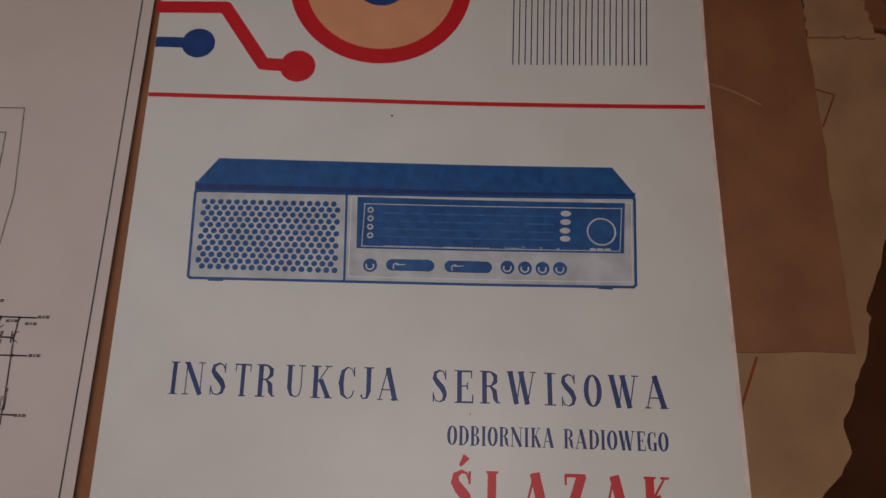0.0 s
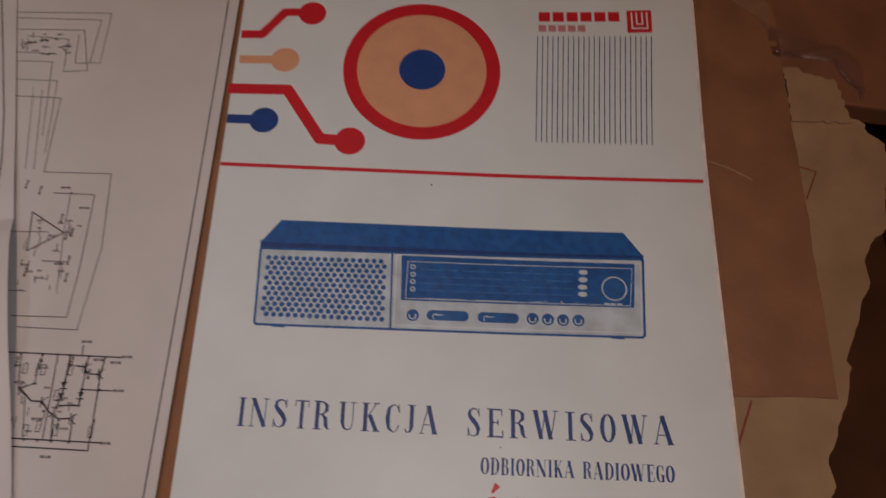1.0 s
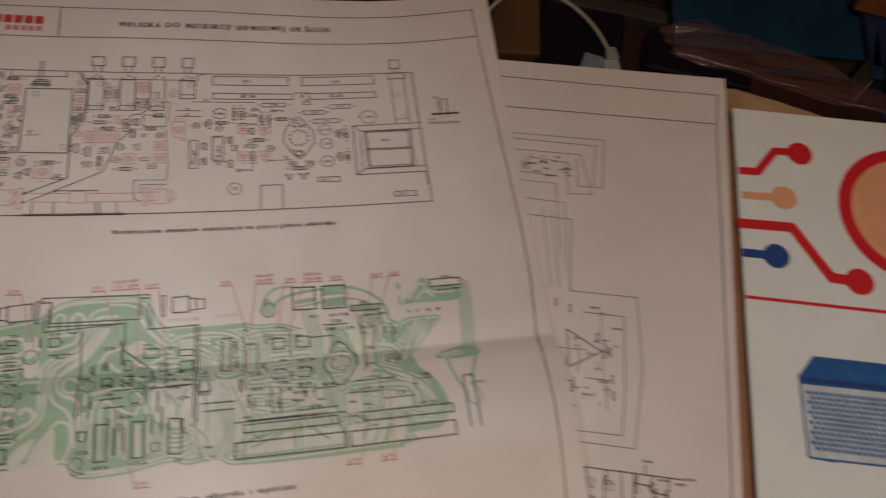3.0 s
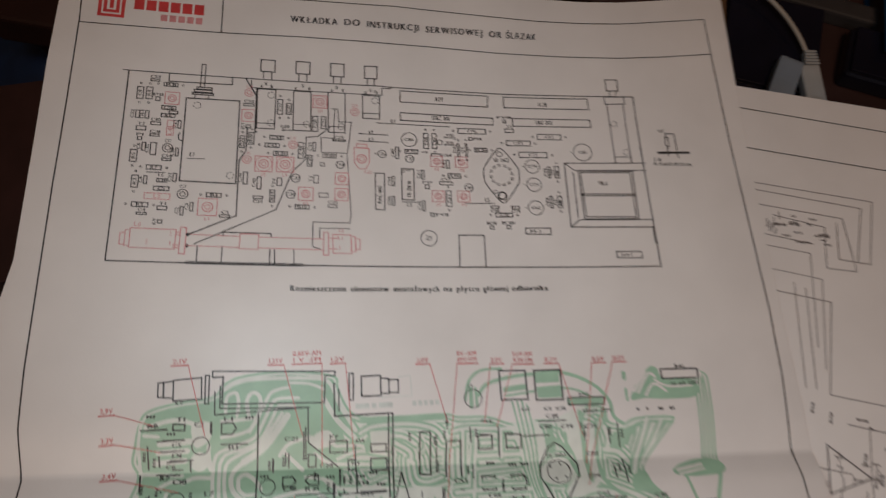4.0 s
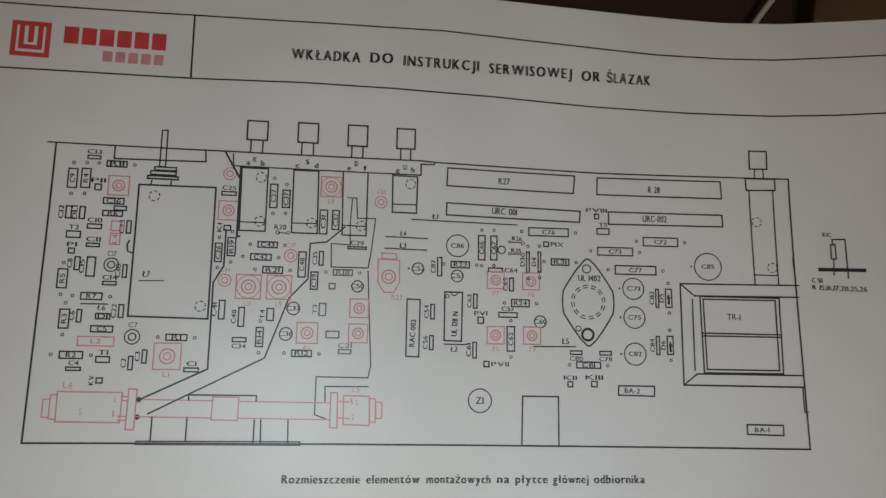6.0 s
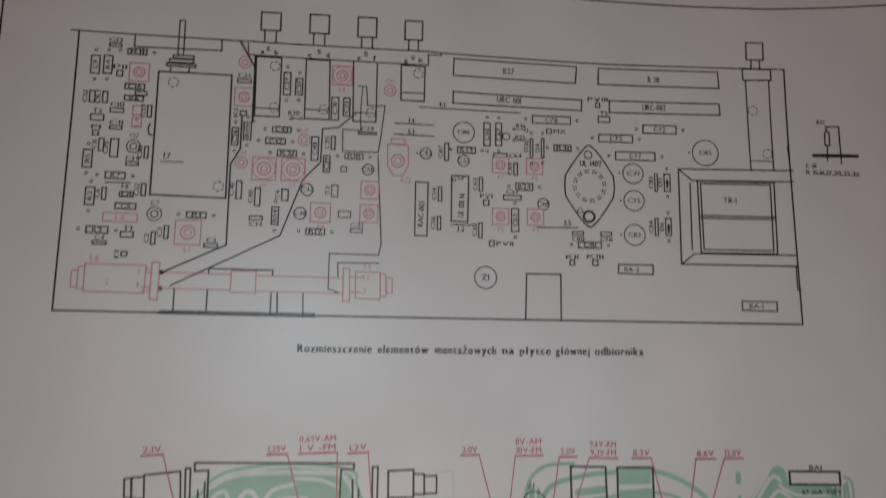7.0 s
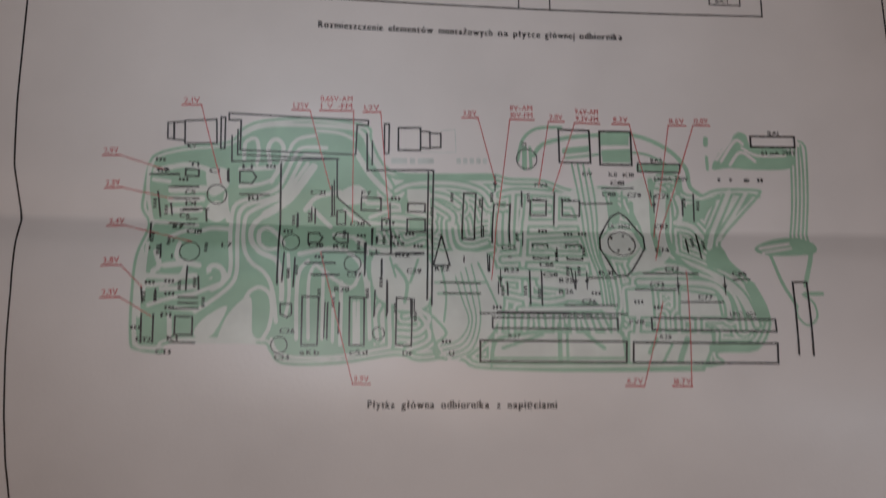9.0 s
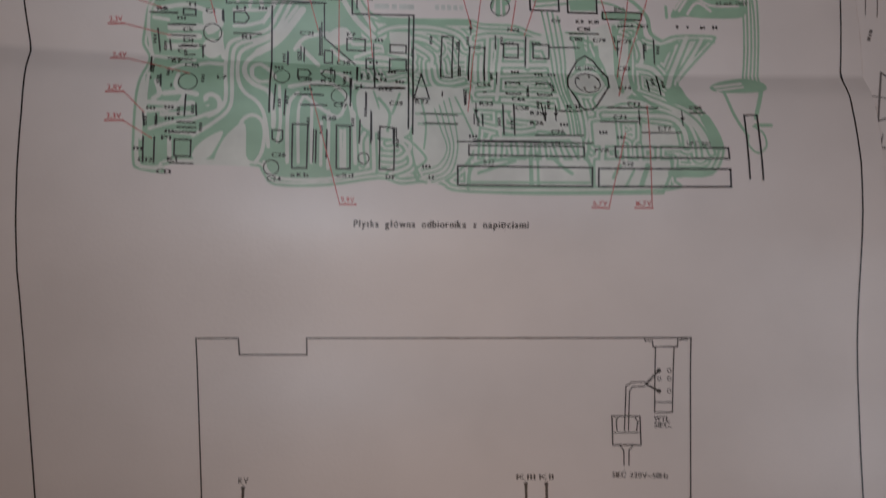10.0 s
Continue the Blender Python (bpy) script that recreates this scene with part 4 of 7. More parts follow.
    o.line(28.1, 0.6, 70.4, 0.6, 70.4, -0.2, w=0.3).line(28.1, -0.1, 70.4, -0.2, w=0.45)
    o.line(31.7, 6.8, 31.7, 0.9, w=0.36).line(40.6, 6.9, 40.6, 0.7, w=0.36).line(58.1, 6.2, 58.1, 0.5, w=0.36).line(59.8, 6.2, 60.0, 0.5, w=0.36).line(67.0, 6.3, 67.2, 0.4, w=0.3)
    o.line(28.1, 11.3, 45.0, 19.6, 44.9, 43.2, 47.4, 47.9, 47.4, 58.1, w=0.4).line(30.6, 7.7, 59.8, 22.8, 65.6, 39.5, 70.5, 45.0, 70.7, 55.1, 75.3, 55.7, 80.2, 60.2, w=0.36)
    o.line(40.7, 11.4, 40.6, 12.7, 58.3, 12.7, 58.3, 11.2, w=0.36).disc(28.0, 11.3, 0.7).disc(27.9, 6.8, 0.7)
    o.line(87.2, 47.7, 88.8, 21.2, 88.1, 17.9, 74.0, 18.0, 74.0, 7.8, 77.1, 6.7, w=0.28).line(76.7, 11.2, 76.5, 15.4, 88.3, 15.5, w=0.28).line(76.6, 55.3, 76.8, 48.6, 87.2, 48.6, 87.9, 53.3, 88.9, 63.0, 83.7, 62.9, 83.3, 68.8, 80.8, 68.8, w=0.28).line(76.6, 55.3, 81.9, 55.1, 81.7, 61.1, 82.1, 68.4, w=0.26)
    o.line(134.8, 27.4, 147.0, 27.6, w=0.3).line(109.2, 27.6, 115.8, 27.6, w=0.3).line(11.2, 36.3, 17.9, 36.4, w=0.3)
    lettering(o, "Ł5", 143.0, 28.3, 145.1, 28.3, 1.6)
    lettering(o, "Ł2", 111.0, 25.6, 113.0, 25.5, 1.5)
    lettering(o, "Ł6", 15.4, 34.8, 17.4, 34.7, 1.3)
    # integrated circuits
    o.loop(109.2, 42.4, 114.3, 42.4, 114.1, 28.5, 109.2, 28.6, w=0.36).ring(111.9, 42.3, 0.9, 0.3, a0=180, a1=360, seg=10).ring(110.0, 41.2, 0.5, 0.25, seg=10)
    o.loop(98.5, 40.1, 102.2, 40.0, 102.1, 23.9, 98.5, 24.0, w=0.34)
    o.text("UL 1211 N", 112.8, 29.9, 113.1, 36.8, 1.6, 0.14)
    o.text("RAC-003", 100.8, 26.7, 101.2, 34.2, 1.5, 0.14)
    d = o.done("board_outline", BLACK, insert, "black printed circuit board drawing", kind="stuff")

    def sym(x0, y0, x1, y1, s="", where="in", dots="", ink=BLACK, w=0.33):
        """A boxed component with its name and solder dots."""
        x0, x1, y0, y1 = min(x0, x1), max(x0, x1), min(y0, y1), max(y0, y1)
        i = Ink(on_insert, 0.09, 3.0, 1.22)
        i.rect(x0, y0, x1, y1, w=w)
        cx, cy, n, h = (x0 + x1) / 2, (y0 + y1) / 2, len(s) * 0.62, 1.25
        if s and where == "in" and x1 - x0 >= y1 - y0:
            i.text(s, cx - n, cy - 0.6, cx + n, cy - 0.6, h, 0.12)
        elif s and where == "in":
            i.text(s, cx + 0.6, cy - n, cx + 0.6, cy + n, h, 0.12)
        elif s and where == "u":
            i.text(s, cx - n, y1 + 0.5, cx + n, y1 + 0.5, h, 0.12)
        elif s and where == "d":
            i.text(s, cx - n, y0 - 1.8, cx + n, y0 - 1.8, h, 0.12)
        elif s and where == "l":
            i.text(s, x0 - 0.6, cy - n, x0 - 0.6, cy + n, h, 0.12)
        elif s and where == "r":
            i.text(s, x1 + 0.7, cy - 0.6, x1 + 0.7 + 2 * n, cy - 0.6, h, 0.12)
        if dots == "h":
            i.ring(x0 - 2.1, cy, 0.38, 0.26, seg=10).ring(x1 + 2.1, cy, 0.38, 0.26, seg=10)
        if dots == "v":
            i.ring(cx, y0 - 1.7, 0.38, 0.26, seg=10).ring(cx, y1 + 1.7, 0.38, 0.26, seg=10)
        return i.done("component_symbol", ink, d, kind="stuff")

    def can(x, y, r, s="", plus=False):
        i = Ink(on_insert, 0.09, 3.0, 1.22)
        i.ring(x, y, r, 0.34, seg=28)
        n = len(s) * 0.62
        if s:
            i.text(s, x - n, y - 0.6, x + n, y - 0.6, 1.3, 0.12)
        if plus:
            i.disc(x - r - 1.0, y, 0.32, seg=6)
        return i.done("component_symbol", BLACK, d, kind="stuff")

    def coil(x, y, r, s="", k=0):
        """A red coil: square box with rings."""
        i = Ink(on_insert, 0.09, 3.0, 1.22)
        i.rect(x - r, y - r, x + r, y + r, w=0.3)
        i.ring(x, y, r * 0.56, 0.42, seg=20).ring(x, y, r * 0.28, 0.34, seg=12)
        if k:
            i.ring(x, y, r * 0.95, 0.26, seg=24)
        if s:
            i.text(s, x - 0.8, y - r - 2.0, x + 0.9, y - r - 2.0, 1.3)
        return i.done("coil_symbol", ROSE, d, kind="stuff")

    def trimmer(x, y, r, s, ink=ROSE):
        i = Ink(on_insert, 0.09, 3.0, 1.22)
        i.ring(x, y, r, 0.34, seg=20).ring(x, y, r * 0.5, 0.34, seg=14)
        if s:
            i.text(s, x - 1.2, y + r + 0.6, x + 1.2, y + r + 0.6, 1.3)
        return i.done("trimmer_symbol", ink, d, kind="stuff")

    # first column
    sym(9.4, 77.3, 12.7, 76.4, "C13", "u")
    sym(14.5, 76.1, 19.7, 74.5, "R11", "in", "h")
    sym(4.8, 73.3, 7.1, 68.0, "C9", "in", "v")
    sym(8.2, 73.5, 10.5, 68.2, "R4", "in", "v")
    sym(11.9, 69.3, 13.5, 67.7, "PII", "u")
    sym(14.4, 65.6, 19.7, 64.0, "C16")
    sym(17.3, 63.4, 20.5, 62.3)
    sym(14.5, 62.0, 19.6, 60.6, "R6")
    sym(5.1, 62.8, 6.5, 59.5, "C12", "l")
    sym(8.6, 62.8, 9.9, 59.5, "DL1", "l")
    sym(10.9, 58.1, 14.5, 56.9, "C10", "u")
    sym(5.8, 55.9, 9.3, 54.2, "T2", "u")
    sym(11.1, 52.8, 14.4, 51.9, "C11", "u")
    sym(21.0, 59.4, 22.1, 56.0, "C23", "l")
    sym(6.7, 51.2, 8.2, 49.9, "P1", "u")
    sym(8.6, 48.9, 9.9, 45.4, "C8", "l")
    sym(11.7, 49.0, 13.8, 43.8, "C15", "l")
    trimmer(17.9, 47.1, 1.85, "C17", BLACK)
    sym(21.0, 47.2, 22.0, 43.8, "C18", "l")
    sym(16.2, 42.5, 19.6, 41.6, "C14", "u")
    sym(4.7, 45.5, 7.1, 40.4, "R5", "in", "v")
    sym(11.0, 39.3, 16.3, 37.5, "R7", "in", "h")
    sym(6.2, 34.7, 8.6, 29.7, "R3", "in", "v")
    sym(10.5, 34.7, 11.6, 31.4, "C6", "l")
    sym(15.2, 33.8, 18.8, 32.4, "D1")
    sym(20.9, 36.3, 22.1, 32.9, "C22", "l")
    sym(14.3, 30.5, 19.8, 28.9, "C5")
    sym(11.3, 27.6, 20.4, 25.2, "L2", "in", "", ROSE, 0.28)
    sym(7.2, 23.6, 12.9, 21.8, "R2", "in", "h")
    sym(16.3, 22.4, 19.7, 20.9, "T1", "u")
    sym(9.1, 19.5, 12.7, 18.7, "C4", "u")
    trimmer(24.9, 27.8, 1.95, "C7", BLACK)
    sym(33.6, 28.7, 39.0, 27.1, "R1", "in", "h")
    sym(24.5, 22.6, 25.6, 19.1, "C2", "l")
    sym(27.9, 24.4, 29.0, 20.9, "C3", "l")
    sym(38.9, 19.8, 42.6, 18.8, "C1", "u")
    sym(16.9, 16.8, 18.4, 15.5, "KV", "l")
    coil(34.3, 22.8, 3.5, "L1")
    coil(18.0, 69.2, 2.7, "")
    sym(17.0, 59.2, 19.6, 56.5, "", "in", "", ROSE, 0.28)
    sym(17.0, 55.8, 19.5, 52.7, "L4", "in", "", ROSE, 0.28)
    # second column
    trimmer(47.5, 74.2, 1.75, "C24")
    coil(47.7, 63.6, 2.7, "")
    sym(45.6, 69.0, 49.5, 68.0, "C25", "u")
    sym(46.8, 59.3, 48.6, 58.0, "K1", "l")
    sym(48.1, 55.9, 50.2, 50.8, "R19", "in", "v")
    sym(44.8, 54.2, 46.6, 49.0, "C26", "in", "v")
    trimmer(47.9, 43.9, 1.7, "C44")
    sym(58.9, 71.8, 60.9, 65.0, "C27", "in", "v")
    sym(62.4, 70.2, 64.4, 65.2, "C37", "in", "v")
    coil(76.0, 71.8, 2.9, "L8", 1)
    sym(73.1, 64.9, 75.2, 58.0, "C31")
    sym(76.6, 64.9, 78.5, 59.4, "C32")
    trimmer(90.3, 67.9, 1.7, "C33")
    sym(56.3, 55.1, 61.6, 53.5, "C43", "in", "h")
    sym(54.5, 51.6, 60.1, 49.9, "C42", "in", "h")
    trimmer(65.5, 51.4, 1.75, "C47")
    sym(58.0, 48.1, 63.4, 46.3, "R21", "in", "h")
    sym(67.7, 52.6, 69.7, 45.5, "C48", "in")
    sym(73.4, 52.9, 74.5, 49.0, "C35", "l")
    sym(71.3, 47.0, 73.2, 42.1, "C39")
    sym(81.3, 54.6, 86.5, 54.0, "C29", "u")
    sym(77.5, 47.9, 82.8, 46.3, "R18", "in", "h", GREY)
    coil(54.4, 42.3, 3.35, "L10", 1)
    coil(62.7, 42.4, 3.35, "L9", 1)
    sym(46.9, 38.3, 48.4, 33.2, "C41", "l")
    sym(52.2, 36.5, 53.7, 31.3, "C40", "l")
    sym(59.8, 36.4, 61.6, 33.1, "T4", "l")
    can(66.9, 36.6, 1.75, "C37")
    sym(57.2, 31.1, 59.1, 25.9, "R14", "in", "v")
    sym(51.0, 28.2, 54.6, 27.1, "C34", "d")
    can(65.2, 29.5, 1.75, "C36")
    coil(71.0, 29.9, 2.85, "F1")
    sym(67.1, 25.1, 72.4, 23.4, "R12", "in", "h")
    coil(85.1, 37.1, 2.6, "")
    coil(85.0, 30.1, 2.6, "")
    sym(74.0, 38.2, 75.8, 34.8, "T3", "l", "", GREY)
    sym(76.5, 43.9, 78.1, 42.4, "", "in", "", GREY)
    can(84.4, 43.3, 1.6, "C50")
    sym(76.2, 30.5, 79.7, 28.7, "", "in", "", GREY)
    sym(79.8, 25.5, 83.2, 24.4, "C21", "u", "", GREY)
    # middle
    i = Ink(on_insert, 0.09, 3.0, 1.22)
    i.loop(90.0, 51.3, 96.1, 51.1, 96.2, 44.8, 94.7, 41.9, 91.9, 41.8, 90.1, 44.6, w=0.3).ring(93.1, 46.3, 1.9, 0.45).ring(93.1, 46.3, 1.0, 0.3).loop(91.0, 53.1, 95.1, 53.0, 95.2, 51.4, 91.1, 51.5, w=0.3)
    i.text("R22", 94.0, 39.8, 97.1, 39.7, 1.5)
    i.done("trimmer_symbol", ROSE, d, kind="stuff")
    can(101.4, 48.9, 1.65, "C52", True)
    sym(107.0, 52.3, 108.2, 47.0, "C87", "l")
    can(112.7, 55.9, 3.2, "C86")
    sym(110.9, 51.3, 116.2, 49.5, "R23", "in", "h")
    can(112.7, 47.1, 1.7, "C53")
    sym(118.8, 59.1, 120.7, 52.0, "C66", "in", "v")
    sym(122.4, 59.1, 124.2, 52.1, "C67", "in", "v")
    can(125.6, 55.1, 1.1)
    sym(121.8, 49.7, 125.8, 48.6, "C64", "r")
    sym(133.6, 61.9, 145.3, 59.6, "C76", "in", "h")
    sym(138.0, 57.8, 139.4, 56.5, "PIX", "r")
    sym(132.9, 54.7, 133.7, 48.7, "D3", "l", "v")
    sym(136.3, 54.8, 137.1, 48.9, "D4", "l", "v")
    sym(140.2, 52.9, 145.4, 51.1, "R31", "in", "h")
    sym(153.2, 66.6, 154.4, 65.2, "PVIII", "u")
    sym(153.9, 62.3, 157.5, 60.6, "T5", "u")
    sym(154.0, 56.7, 164.4, 54.4, "C73", "in", "h")
    sym(159.1, 51.4, 171.2, 48.9, "C77", "in", "h")
    sym(167.7, 60.0, 178.0, 57.5, "C72", "in", "h")
    r = Ink(on_insert, 0.09, 3.0, 1.22)
    r.line(128.2, 57.5, 131.3, 57.4, w=0.26).ring(131.8, 57.2, 0.5, 0.25, seg=10).ring(127.9, 57.5, 0.35, 0.25, seg=8).line(128.2, 54.0, 131.3, 54.0, w=0.26).ring(131.8, 53.8, 0.5, 0.25, seg=10).ring(127.9, 54.0, 0.35, 0.25, seg=8)
    r.text("R26", 128.6, 58.0, 131.5, 57.9, 1.25, 0.12).text("R25", 128.4, 54.4, 131.3, 54.3, 1.25, 0.12).text("R20", 60.6, 58.8, 63.8, 58.8, 1.35, 0.12).line(61.8, 57.9, 64.0, 57.8, w=0.26).ring(61.5, 57.9, 0.5, 0.26, seg=10).ring(64.4, 57.9, 0.4, 0.26, seg=10)
    r.done("link_symbol", BLACK, d, kind="stuff")
    coil(123.9, 46.2, 2.45, "F7")
    coil(134.2, 46.1, 2.45, "F8")
    sym(127.9, 46.9, 129.0, 43.2, "C65", "l")
    sym(128.5, 40.7, 133.6, 38.7, "R24", "in", "h")
    sym(124.8, 36.9, 130.1, 35.6, "C57", "u")
    coil(123.9, 30.4, 2.45, "F5")
    coil(134.4, 30.5, 2.45, "F3")
    can(136.8, 34.5, 1.7, "C60")
    sym(127.2, 32.9, 129.3, 26.0, "C62", "in", "v")
    sym(117.5, 42.0, 118.5, 38.0, "C63", "l")
    sym(117.4, 28.3, 118.4, 23.9, "C61", "l")
    sym(105.3, 38.7, 106.3, 34.6, "C54", "l")
    sym(105.1, 29.9, 106.1, 26.0, "C56", "l")
    sym(118.8, 35.4, 120.4, 33.7, "PVI", "u")
    sym(120.6, 23.0, 122.0, 21.5, "PVII", "r")
    # power transistor
    p = Ink(on_insert, 0.09, 3.0, 1.22)
    pts = []
    for k in range(48):
        a = 2 * math.pi * k / 48
        rr = 1.0 / max(abs(math.cos(a)) / 7.6, 1e-6)
        sy = 12.6 * math.sin(a)
        wx = 7.55 - 3.9 * max(0.0, abs(math.sin(a)) - 0.25) / 0.75
        pts += [math.cos(a) * wx * (1.0 if abs(math.cos(a)) > 0.5 else 0.92), sy]
    cx, cy = 150.9, 40.5
    p.loop(*[v + (cx if n % 2 == 0 else cy) for n, v in enumerate(pts)], w=0.36)
    for k in range(0, 24, 2):
        p.ring(cx, cy, 4.9, 0.3, a0=k * 15, a1=k * 15 + 19, seg=4).ring(cx, cy, 4.2, 0.3, a0=k * 15, a1=k * 15 + 19, seg=4)
    p.ring(150.6, 50.2, 1.2, 0.34, seg=18).ring(150.6, 31.1, 1.65, 0.7, seg=18).ring(147.9, 32.8, 0.75, 0.3, seg=12)
    p.text("UL 1402", 148.1, 46.6, 154.6, 46.6, 1.75, 0.14)
    p.done("transistor_symbol", BLACK, d, kind="stuff")
    can(164.3, 44.7, 3.1, "C71", True)
    can(164.4, 36.3, 3.1, "C75", True)
    can(164.3, 25.8, 3.15, "C82", True)
    can(186.8, 51.7, 4.0, "C85", True)
    sym(170.9, 44.7, 171.7, 39.4, "C83", "l")
    sym(173.8, 44.8, 175.6, 39.5, "D5", "l", "v")
    sym(170.6, 31.0, 171.5, 25.8, "C84", "l")
    sym(173.8, 31.1, 175.5, 25.9, "D6", "l", "v")
    for x, y in ((174.7, 42.2), (174.7, 28.4)):
        k = Ink(on_insert, 0.1, 3.0, 1.22)
        k.fill(x - 0.6, y - 0.2, x + 0.6, y - 0.2, x, y + 1.3).line(x, y - 1.6, x, y, w=0.5)
        k.done("arrow", BLACK, d, kind="stuff")
    sym(145.5, 26.4, 148.8, 25.4, "C80", "d")
    sym(154.0, 26.4, 157.3, 25.4, "C78", "d")
    sym(147.2, 23.3, 154.1, 21.6, "C81", "in", "h")
    sym(144.6, 17.7, 146.0, 16.3, "KII", "u")
    sym(151.4, 17.9, 153.0, 16.4, "KIII", "u")
    # dashed mounting holes
    for x, y in ((27.6, 66.8), (41.9, 36.5), (56.2, 73.6), (56.4, 60.9), (70.8, 61.0), (84.8, 60.7), (98.7, 73.6), (202.1, 65.5), (206.1, 51.8)):
        k = Ink(on_insert, 0.09, 3.0, 1.22)
        for a in range(0, 360, 60):
            k.ring(x, y, 1.4, 0.3, a0=a, a1=a + 40, seg=4)
        k.done("dashed_hole", BLACK, d, kind="stuff")
    # ferrite rod, printed in red
    f = Ink(on_insert, 0.085, 3.0, 1.22)
    f.loop(7.7, 13.2, 23.8, 13.1, 23.6, 5.3, 7.8, 5.5, w=0.3).line(7.8, 12.5, 6.1, 12.3, 6.1, 6.2, 7.7, 6.1, w=0.28).line(5.9, 11.3, 4.4, 11.1, 4.4, 6.6, 6.0, 6.6, w=0.28)
    f.loop(25.3, 14.1, 27.4, 14.0, 27.3, 3.5, 25.2, 3.6, w=0.32).line(23.6, 12.1, 25.3, 12.0, w=0.3).line(23.7, 11.1, 25.4, 10.9, w=0.3).line(23.0, 7.0, 25.3, 6.9, w=0.3).line(23.1, 6.0, 25.3, 5.9, w=0.3)
    f.line(27.6, 11.4, 46.8, 11.2, w=0.28).line(27.9, 6.9, 46.8, 6.7, w=0.28).loop(46.9, 12.2, 53.7, 12.2, 53.7, 6.1, 46.8, 6.2, w=0.3).line(53.8, 11.1, 78.2, 11.0, w=0.28).line(53.7, 6.7, 78.3, 6.5, w=0.28)
    f.loop(78.2, 13.8, 80.0, 13.7, 80.2, 4.3, 78.2, 4.4, w=0.32).loop(81.7, 13.0, 88.7, 12.9, 88.9, 5.1, 81.8, 5.2, w=0.3).loop(88.8, 12.3, 90.4, 12.2, 90.5, 5.9, 89.0, 6.0, w=0.28).loop(90.5, 11.4, 92.2, 11.3, 92.3, 7.0, 90.7, 6.9, w=0.28).line(80.1, 11.4, 83.3, 11.3, w=0.3).line(80.3, 7.0, 83.4, 6.9, w=0.3)
    f.text("L6", 8.8, 14.1, 11.2, 13.9, 1.7).text("S", 13.4, 7.2, 14.1, 7.2, 1.7).text("2", 21.5, 10.6, 22.3, 10.6, 1.5).text("1", 21.7, 6.9, 22.1, 6.9, 1.5).text("1", 83.9, 10.7, 84.3, 10.8, 1.5).text("D", 85.0, 10.5, 85.7, 10.5, 1.4).text("2", 84.0, 6.6, 84.8, 6.6, 1.5).text("L5", 84.0, 14.1, 85.9, 13.9, 1.5)
    f.done("rod_drawing", ROSE, d, "thin red printed aerial rod", kind="stuff")
    # small key beside the board
    k = Ink(on_insert, 0.09, 3.0, 1.22)
    k.loop(224.0, 59.1, 225.3, 59.1, 225.4, 54.8, 223.9, 54.9, w=0.36).line(224.7, 59.1, 224.4, 60.7, 228.4, 60.8, 228.6, 49.2, w=0.36).line(224.6, 54.8, 224.4, 50.1, w=0.36).line(220.3, 51.6, 233.6, 51.6, w=0.9)
    k.text("R/C", 221.7, 61.5, 224.3, 61.4, 1.3, 0.12).text("C 50", 217.7, 47.7, 220.8, 47.6, 1.4, 0.14).text("R 15,16,17,20,25,26", 217.6, 45.6, 233.8, 45.2, 1.4, 0.14)
    k.done("key_drawing", BLACK, insert, kind="stuff")
    return d


board_drawing()


